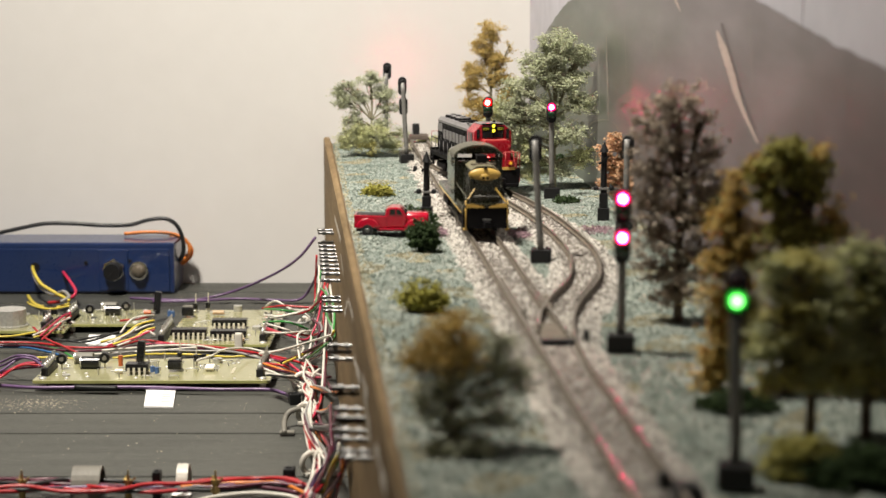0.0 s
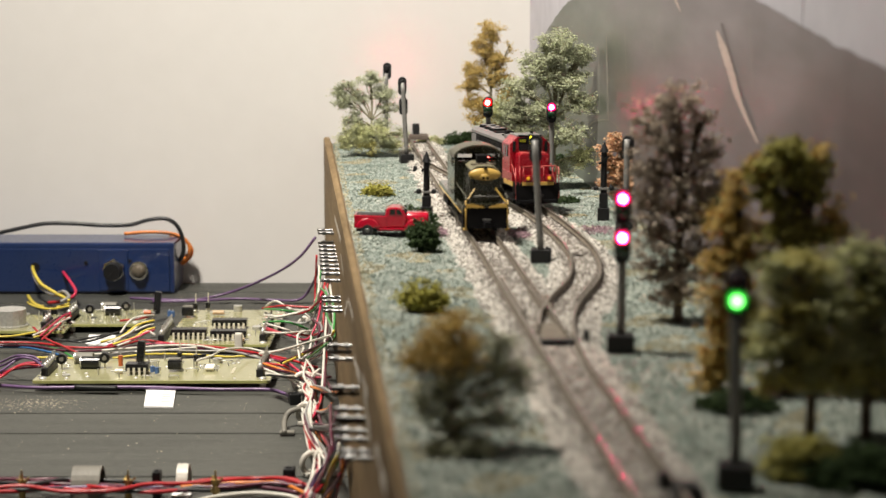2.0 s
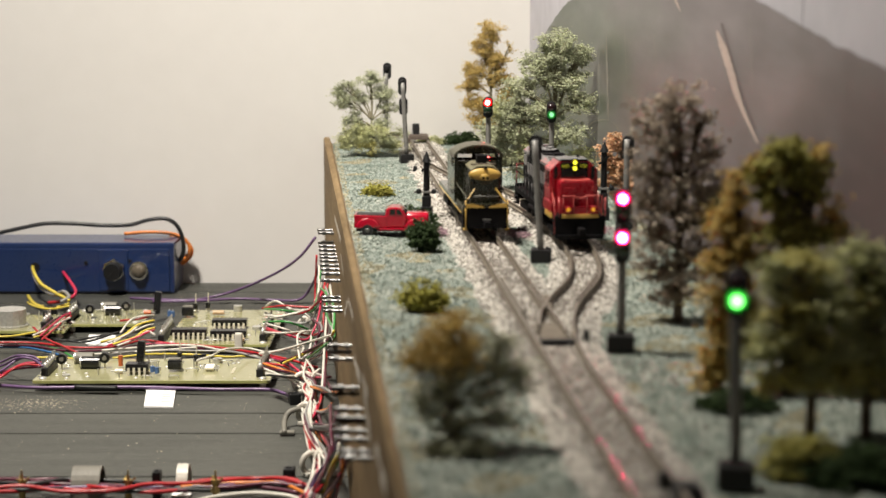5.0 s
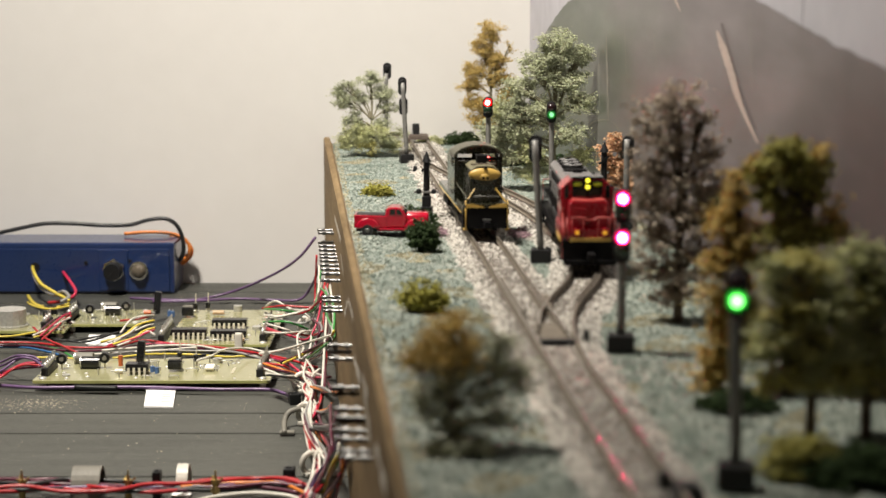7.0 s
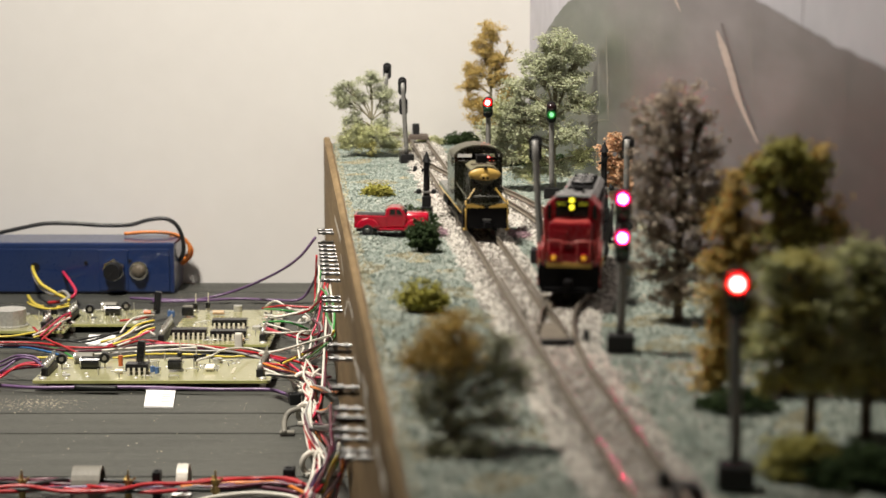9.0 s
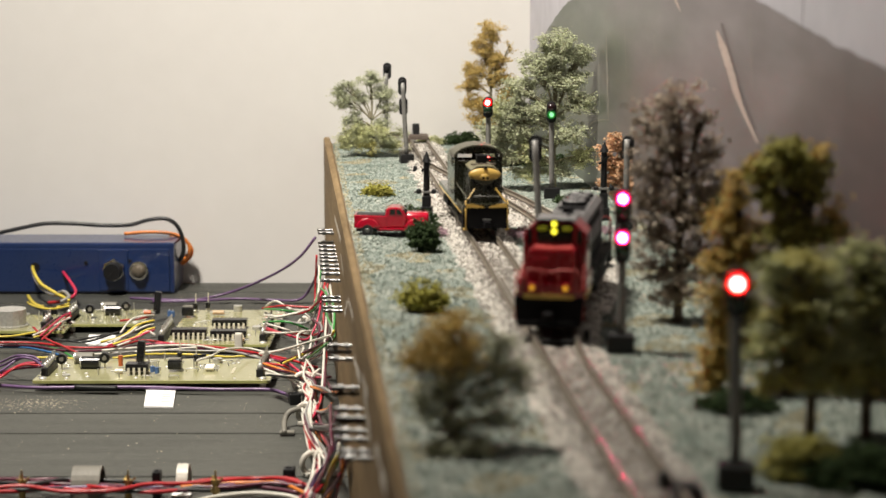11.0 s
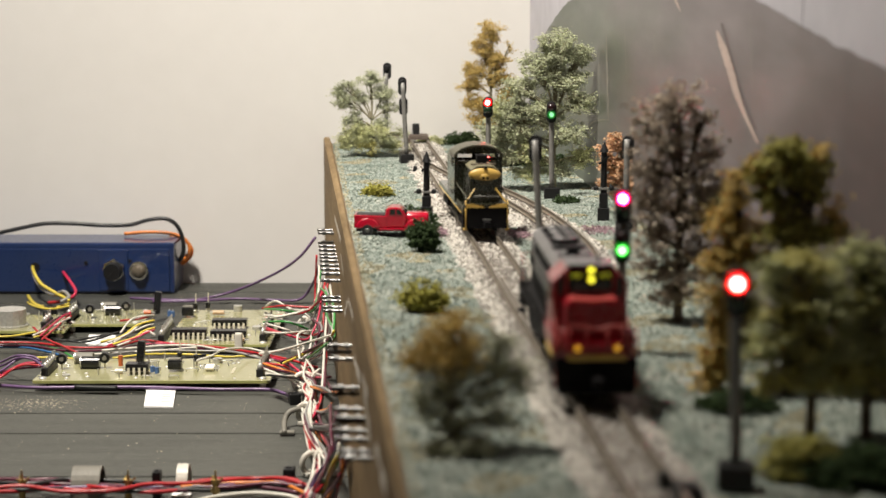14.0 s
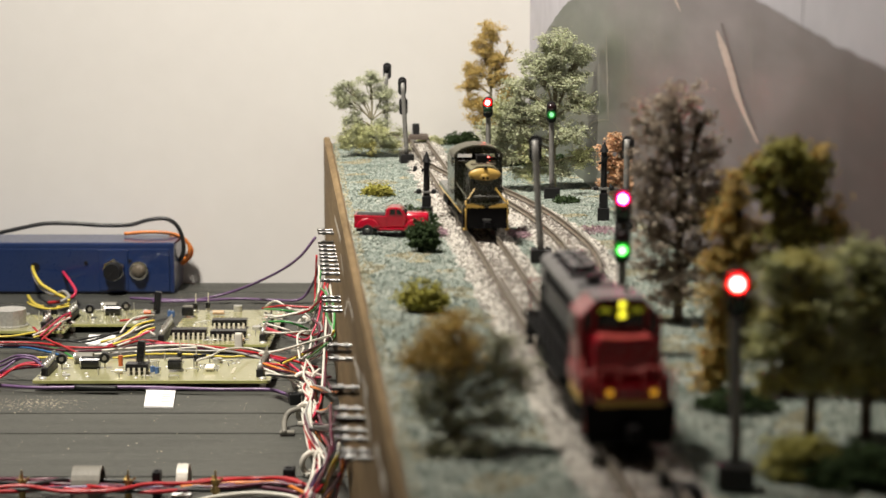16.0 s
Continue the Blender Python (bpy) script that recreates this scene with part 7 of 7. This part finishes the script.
left.append(("purple", [(-0.2181, 0.8239, -0.0860), (-0.2106, 0.8264, -0.0860), (-0.1987, 0.8165, -0.0800), (-0.1915, 0.8140, -0.0800), (-0.1866, 0.8084, -0.0820)]))
left.append(("red", [(-0.2105, 0.7943, -0.0860), (-0.2047, 0.8024, -0.0860), (-0.1986, 0.8045, -0.0830), (-0.1942, 0.8084, -0.0820), (-0.1871, 0.8084, -0.0820)]))
left.append(("pink", [(-0.2135, 0.8059, -0.0860), (-0.2059, 0.8071, -0.0860), (-0.2002, 0.8057, -0.0830), (-0.1951, 0.8121, -0.0820), (-0.1885, 0.8145, -0.0820)]))
left.append(("dark", [(-0.2137, 0.8065, -0.0880), (-0.2087, 0.8183, -0.0880), (-0.1992, 0.8126, -0.0840), (-0.1871, 0.8060, -0.0820)]))
left.append(("yellow", [(-0.1705, 0.8699, -0.0830), (-0.1626, 0.8811, -0.0830), (-0.1566, 0.8968, -0.0800), (-0.1504, 0.9074, -0.0800)]))
left.append(("white", [(-0.1671, 0.8672, -0.0830), (-0.1602, 0.8840, -0.0830), (-0.1559, 0.9013, -0.0800), (-0.1519, 0.9166, -0.0800)]))
left.append(("white", [(-0.1643, 0.8672, -0.0830), (-0.1598, 0.8897, -0.0830), (-0.1529, 0.8924, -0.0800), (-0.1490, 0.8983, -0.0800)]))
left.append(("pink", [(-0.1656, 0.8590, -0.0830), (-0.1566, 0.8713, -0.0830), (-0.1492, 0.8750, -0.0800), (-0.1466, 0.8836, -0.0800)]))
left.append(("yellow", [(-0.1633, 0.8617, -0.0830), (-0.1559, 0.8755, -0.0830), (-0.1515, 0.8836, -0.0800), (-0.1475, 0.8894, -0.0800)]))
left.append(("white", [(-0.1600, 0.8590, -0.0830), (-0.1535, 0.8783, -0.0830), (-0.1501, 0.8807, -0.0800), (-0.1448, 0.8721, -0.0800)]))
left.append(("red", [(-0.1700, 0.9227, -0.0830), (-0.1598, 0.9155, -0.0810), (-0.1532, 0.9245, -0.0800)]))
left.append(("white", [(-0.1641, 0.8897, -0.0830), (-0.1627, 0.9104, -0.0800), (-0.1552, 0.9063, -0.0780), (-0.1524, 0.9197, -0.0800)]))
left.append(("black", [(-0.2236, 0.9026, -0.0880), (-0.2054, 0.8997, -0.0880), (-0.1902, 0.8968, -0.0880), (-0.1750, 0.9084, -0.0880), (-0.1600, 0.9248, -0.0880)]))
left.append(("black", [(-0.2025, 0.8997, -0.0880), (-0.1839, 0.8940, -0.0880), (-0.1701, 0.9143, -0.0880), (-0.1553, 0.9325, -0.0880)]))
left.append(("yellow", [(-0.2332, 0.8943, -0.0860), (-0.2219, 0.8957, -0.0860), (-0.2145, 0.9015, -0.0860), (-0.2081, 0.9119, -0.0860), (-0.2101, 0.9348, -0.0860)]))
left.append(("pink", [(-0.2051, 0.8860, -0.0840), (-0.2045, 0.9094, -0.0840), (-0.2045, 0.9372, -0.0840), (-0.1975, 0.9260, -0.0800)]))
left.append(("red", [(-0.2024, 0.8803, -0.0840), (-0.2021, 0.9094, -0.0840), (-0.2016, 0.9309, -0.0840), (-0.1962, 0.9197, -0.0800)]))
left.append(("white", [(-0.2080, 0.8860, -0.0840), (-0.2055, 0.9034, -0.0840), (-0.2027, 0.9216, -0.0840), (-0.1955, 0.9151, -0.0800)]))
left.append(("dark", [(-0.2082, 0.8946, -0.0840), (-0.2077, 0.9216, -0.0840), (-0.2065, 0.9436, -0.0840), (-0.1988, 0.9324, -0.0800)]))
left.append(("yellow", [(-0.2074, 0.8832, -0.0840), (-0.2058, 0.8917, -0.0840), (-0.2044, 0.9064, -0.0840)]))
left.append(("yellow", [(-0.2367, 0.9947, -0.0860), (-0.2269, 0.9718, -0.0840), (-0.2154, 0.9597, -0.0830), (-0.2026, 0.9504, -0.0800)]))
harness("short coloured leads between the wiring boards", left)
bot = []
bot.append(("dark", [(-0.1727, 0.6384, -0.0870), (-0.1558, 0.6376, -0.0870), (-0.1421, 0.6325, -0.0870), (-0.1255, 0.6325, -0.0870), (-0.1077, 0.6252, -0.0870), (-0.0960, 0.6296, -0.0870), (-0.0793, 0.6281, -0.0870), (-0.0630, 0.6310, -0.0870), (-0.0504, 0.6281, -0.0870)]))
bot.append(("red", [(-0.1717, 0.6344, -0.0880), (-0.1519, 0.6389, -0.0880), (-0.1351, 0.6286, -0.0880), (-0.1215, 0.6330, -0.0880), (-0.1037, 0.6257, -0.0880), (-0.0909, 0.6374, -0.0880), (-0.0767, 0.6418, -0.0880), (-0.0596, 0.6389, -0.0880), (-0.0493, 0.6272, -0.0880)]))
bot.append(("black", [(-0.1720, 0.6354, -0.0870), (-0.1501, 0.6310, -0.0870), (-0.1392, 0.6384, -0.0870), (-0.1221, 0.6369, -0.0870), (-0.1089, 0.6325, -0.0870), (-0.0937, 0.6281, -0.0870), (-0.0756, 0.6325, -0.0870), (-0.0589, 0.6310, -0.0870), (-0.0506, 0.6310, -0.0870)]))
bot.append(("red", [(-0.1680, 0.6204, -0.0860), (-0.1527, 0.6247, -0.0860), (-0.1374, 0.6204, -0.0860), (-0.1191, 0.6204, -0.0860), (-0.1080, 0.6276, -0.0860), (-0.0959, 0.6291, -0.0860), (-0.0799, 0.6335, -0.0860), (-0.0699, 0.6372, -0.0860), (-0.0592, 0.6349, -0.0860), (-0.0515, 0.6291, -0.0860)]))
bot.append(("dark", [(-0.1710, 0.6315, -0.0880), (-0.1480, 0.6403, -0.0880), (-0.1321, 0.6344, -0.0880), (-0.1145, 0.6286, -0.0880), (-0.0957, 0.6272, -0.0880), (-0.0799, 0.6330, -0.0880), (-0.0650, 0.6300, -0.0880), (-0.0521, 0.6243, -0.0880)]))
bot.append(("red", [(-0.1691, 0.6243, -0.0880), (-0.1516, 0.6286, -0.0880), (-0.1384, 0.6344, -0.0880), (-0.1248, 0.6286, -0.0880), (-0.1075, 0.6243, -0.0880), (-0.0917, 0.6286, -0.0880), (-0.0743, 0.6389, -0.0880), (-0.0576, 0.6403, -0.0880), (-0.0497, 0.6330, -0.0880)]))
bot.append(("black", [(-0.1702, 0.6286, -0.0880), (-0.1492, 0.6272, -0.0880), (-0.1336, 0.6315, -0.0880), (-0.1158, 0.6243, -0.0880), (-0.0998, 0.6272, -0.0880), (-0.0793, 0.6286, -0.0880), (-0.0631, 0.6315, -0.0880), (-0.0494, 0.6286, -0.0880)]))
bot.append(("white", [(-0.0891, 0.6098, -0.0870), (-0.0819, 0.6167, -0.0870), (-0.0680, 0.6195, -0.0870), (-0.0575, 0.6153, -0.0870), (-0.0492, 0.6125, -0.0870)]))
bot.append(("orange", [(-0.0958, 0.6281, -0.0870), (-0.0839, 0.6325, -0.0870), (-0.0715, 0.6325, -0.0870), (-0.0590, 0.6325, -0.0870), (-0.0487, 0.6195, -0.0870)]))
bot.append(("purple", [(-0.1721, 0.6359, -0.0880), (-0.1461, 0.6315, -0.0880), (-0.1253, 0.6315, -0.0880), (-0.1044, 0.6300, -0.0880), (-0.0836, 0.6300, -0.0880), (-0.0636, 0.6374, -0.0880), (-0.0504, 0.6286, -0.0880)]))
harness("red, black and orange harness along the workbench", bot, r=0.0008)
cab = []
cab.append(("black", [(-0.2795, 1.0300, -0.0558), (-0.2595, 1.0300, -0.0515), (-0.2461, 1.0300, -0.0485), (-0.2328, 1.0300, -0.0461), (-0.2163, 1.0300, -0.0461), (-0.1998, 1.0300, -0.0471), (-0.1832, 1.0300, -0.0468), (-0.1732, 1.0300, -0.0441), (-0.1633, 1.0300, -0.0431), (-0.1568, 1.0300, -0.0461), (-0.1533, 1.0300, -0.0525), (-0.1521, 1.0300, -0.0609), (-0.1539, 1.0300, -0.0669), (-0.1566, 1.0300, -0.0696)]))
EYE = 0.098


def deeper(wires, y0, y1, gain):
    """Draw the leads back towards the wall with the box that they belong to."""
    out = []
    for colour, pts in wires:
        q = []
        for x, y, z in pts:
            k = 1 + gain * min(1, max(0, (y - y0) / (y1 - y0)))
            q.append((x * k, y * k, EYE + (z - EYE) * k))
        out.append((colour, q))
    return out


harness("black power lead arching over the blue box", deeper(cab, 1.0, 1.03, 0.040), r=0.0013, jit=0.0)
cab2 = [("orange", [(-0.1894, 1.0450, -0.0543), (-0.1759, 1.0450, -0.0533), (-0.1625, 1.0450, -0.0540), (-0.1542, 1.0450, -0.0571), (-0.1510, 1.0450, -0.0618), (-0.1514, 1.0450, -0.0666), (-0.1548, 1.0450, -0.0700), (-0.1589, 1.0450, -0.0727)]), ("orange", [(-0.1630, 1.0480, -0.0561), (-0.1547, 1.0480, -0.0582), (-0.1501, 1.0480, -0.0636), (-0.1512, 1.0480, -0.0691), (-0.1574, 1.0480, -0.0739)])]
harness("orange mains wires behind the blue box", deeper(cab2, 1.0, 1.045, 0.033), r=0.0011, jit=0.0)
front = [("yellow", [(-0.2366, 1.0110, -0.0685), (-0.2344, 1.0040, -0.0706), (-0.2293, 0.9980, -0.0761), (-0.2223, 0.9920, -0.0790), (-0.2151, 0.9850, -0.0810), (-0.2093, 0.9780, -0.0823)]),
         ("pink", [(-0.2191, 1.0110, -0.0718), (-0.2157, 1.0040, -0.0732), (-0.2113, 0.9980, -0.0768), (-0.2087, 0.9940, -0.0800), (-0.2099, 0.9900, -0.0825), (-0.2152, 0.9850, -0.0836)]),
         ("grey", [(-0.2369, 1.0110, -0.0691), (-0.2336, 1.0030, -0.0744), (-0.2282, 0.9980, -0.0794), (-0.2204, 0.9900, -0.0812), (-0.2138, 0.9850, -0.0784), (-0.2096, 0.9800, -0.0807), (-0.2133, 0.9760, -0.0825)]),
         ("yellow", [(-0.2386, 1.0055, -0.0880), (-0.2319, 0.9932, -0.0880), (-0.2210, 0.9845, -0.0880), (-0.2126, 0.9932, -0.0880)]), ("red", [(-0.2237, 0.9912, -0.0860), (-0.2172, 0.9893, -0.0850), (-0.2106, 0.9890, -0.0830)])]
harness("yellow and pink leads from the power supply", deeper(front, 0.976, 1.011, 0.0415), r=0.0010, jit=0.0)

# sawdust and crumbs on the workbench
crng = np.random.default_rng(9)
n = 1500
cx, cy = -0.26 + 0.22 * crng.random(n), 0.60 + 0.47 * crng.random(n)
spill = crng.random(n) < 0.3
cx[spill], cy[spill] = -0.182 + crng.normal(0, 0.011, spill.sum()), 0.775 + crng.normal(0, 0.007, spill.sum())
dust = crumbs("sawdust", np.stack([cx, cy, np.full(n, TABLE + 0.0001)], 1), crng.uniform(0.00014, 0.00036, n) * crng.choice([0.6, 1, 1.5], n), M_DUST, None, crng, form=1, flat=0.6)
tagged(dust, "scattered pale sawdust crumbs on the workbench", "sawdust", kind="stuff")


# ---------------------------------------------------------------- what moves
RUN = [
    (0.0, 0.0142, 0.8543, -76.5, -0.2, -1.4),
    (1.0, 0.0216, 0.8284, -76.5, -1.1, 0.3),
    (2.0, 0.0293, 0.7957, -77.7, -1.9, 1.3),
    (3.0, 0.0360, 0.7610, -79.8, -2.4, 2.2),
    (4.0, 0.0409, 0.7269, -82.2, -1.7, 2.2),
    (5.0, 0.0448, 0.6947, -83.9, -1.8, 1.7),
    (6.0, 0.0471, 0.6647, -85.9, -3.6, 2.1),
    (7.0, 0.0483, 0.6365, -89.0, -4.6, 3.9),
    (8.0, 0.0477, 0.6095, -92.9, -6.1, 4.9),
    (9.0, 0.0451, 0.5832, -97.8, -5.8, 5.9),
    (10.0, 0.0416, 0.5568, -101.0, 1.7, 5.2),
    (11.0, 0.0378, 0.5301, -99.9, 6.3, -2.6),
    (12.0, 0.0346, 0.5035, -95.0, 5.9, -6.7),
    (13.0, 0.0333, 0.4771, -90.5, 3.8, -5.5),
    (14.0, 0.0333, 0.4518, -87.6, 2.1, -3.5),
    (15.0, 0.0338, 0.4285, -86.3, 0.6, -2.2),
    (16.0, 0.0349, 0.4078, -85.7, -0.0, -0.7),
]


def motions():
    walk(RED, [(t, pose(x, y, 0, 0, 0, a)) for t, x, y, a, f, r in RUN])
    walk(TRUCK_F, [(t, pose(0.033, 0, 0, 0, 0, f)) for t, x, y, a, f, r in RUN])
    walk(TRUCK_R, [(t, pose(-0.033, 0, 0, 0, 0, r)) for t, x, y, a, f, r in RUN])
    for lens, swap, start in LAMPS:
        if swap is None:
            continue
        at = Vector(lens.location)
        rows = [(0, start)] + [(swap + 0.033 * k, start + 60 * k) for k in range(4)] + [(16, start + 180)]
        walk(lens, [(t, Matrix.Translation(at) @ pose(0, 0, 0, 0, 0, a)) for t, a in rows])


motions()
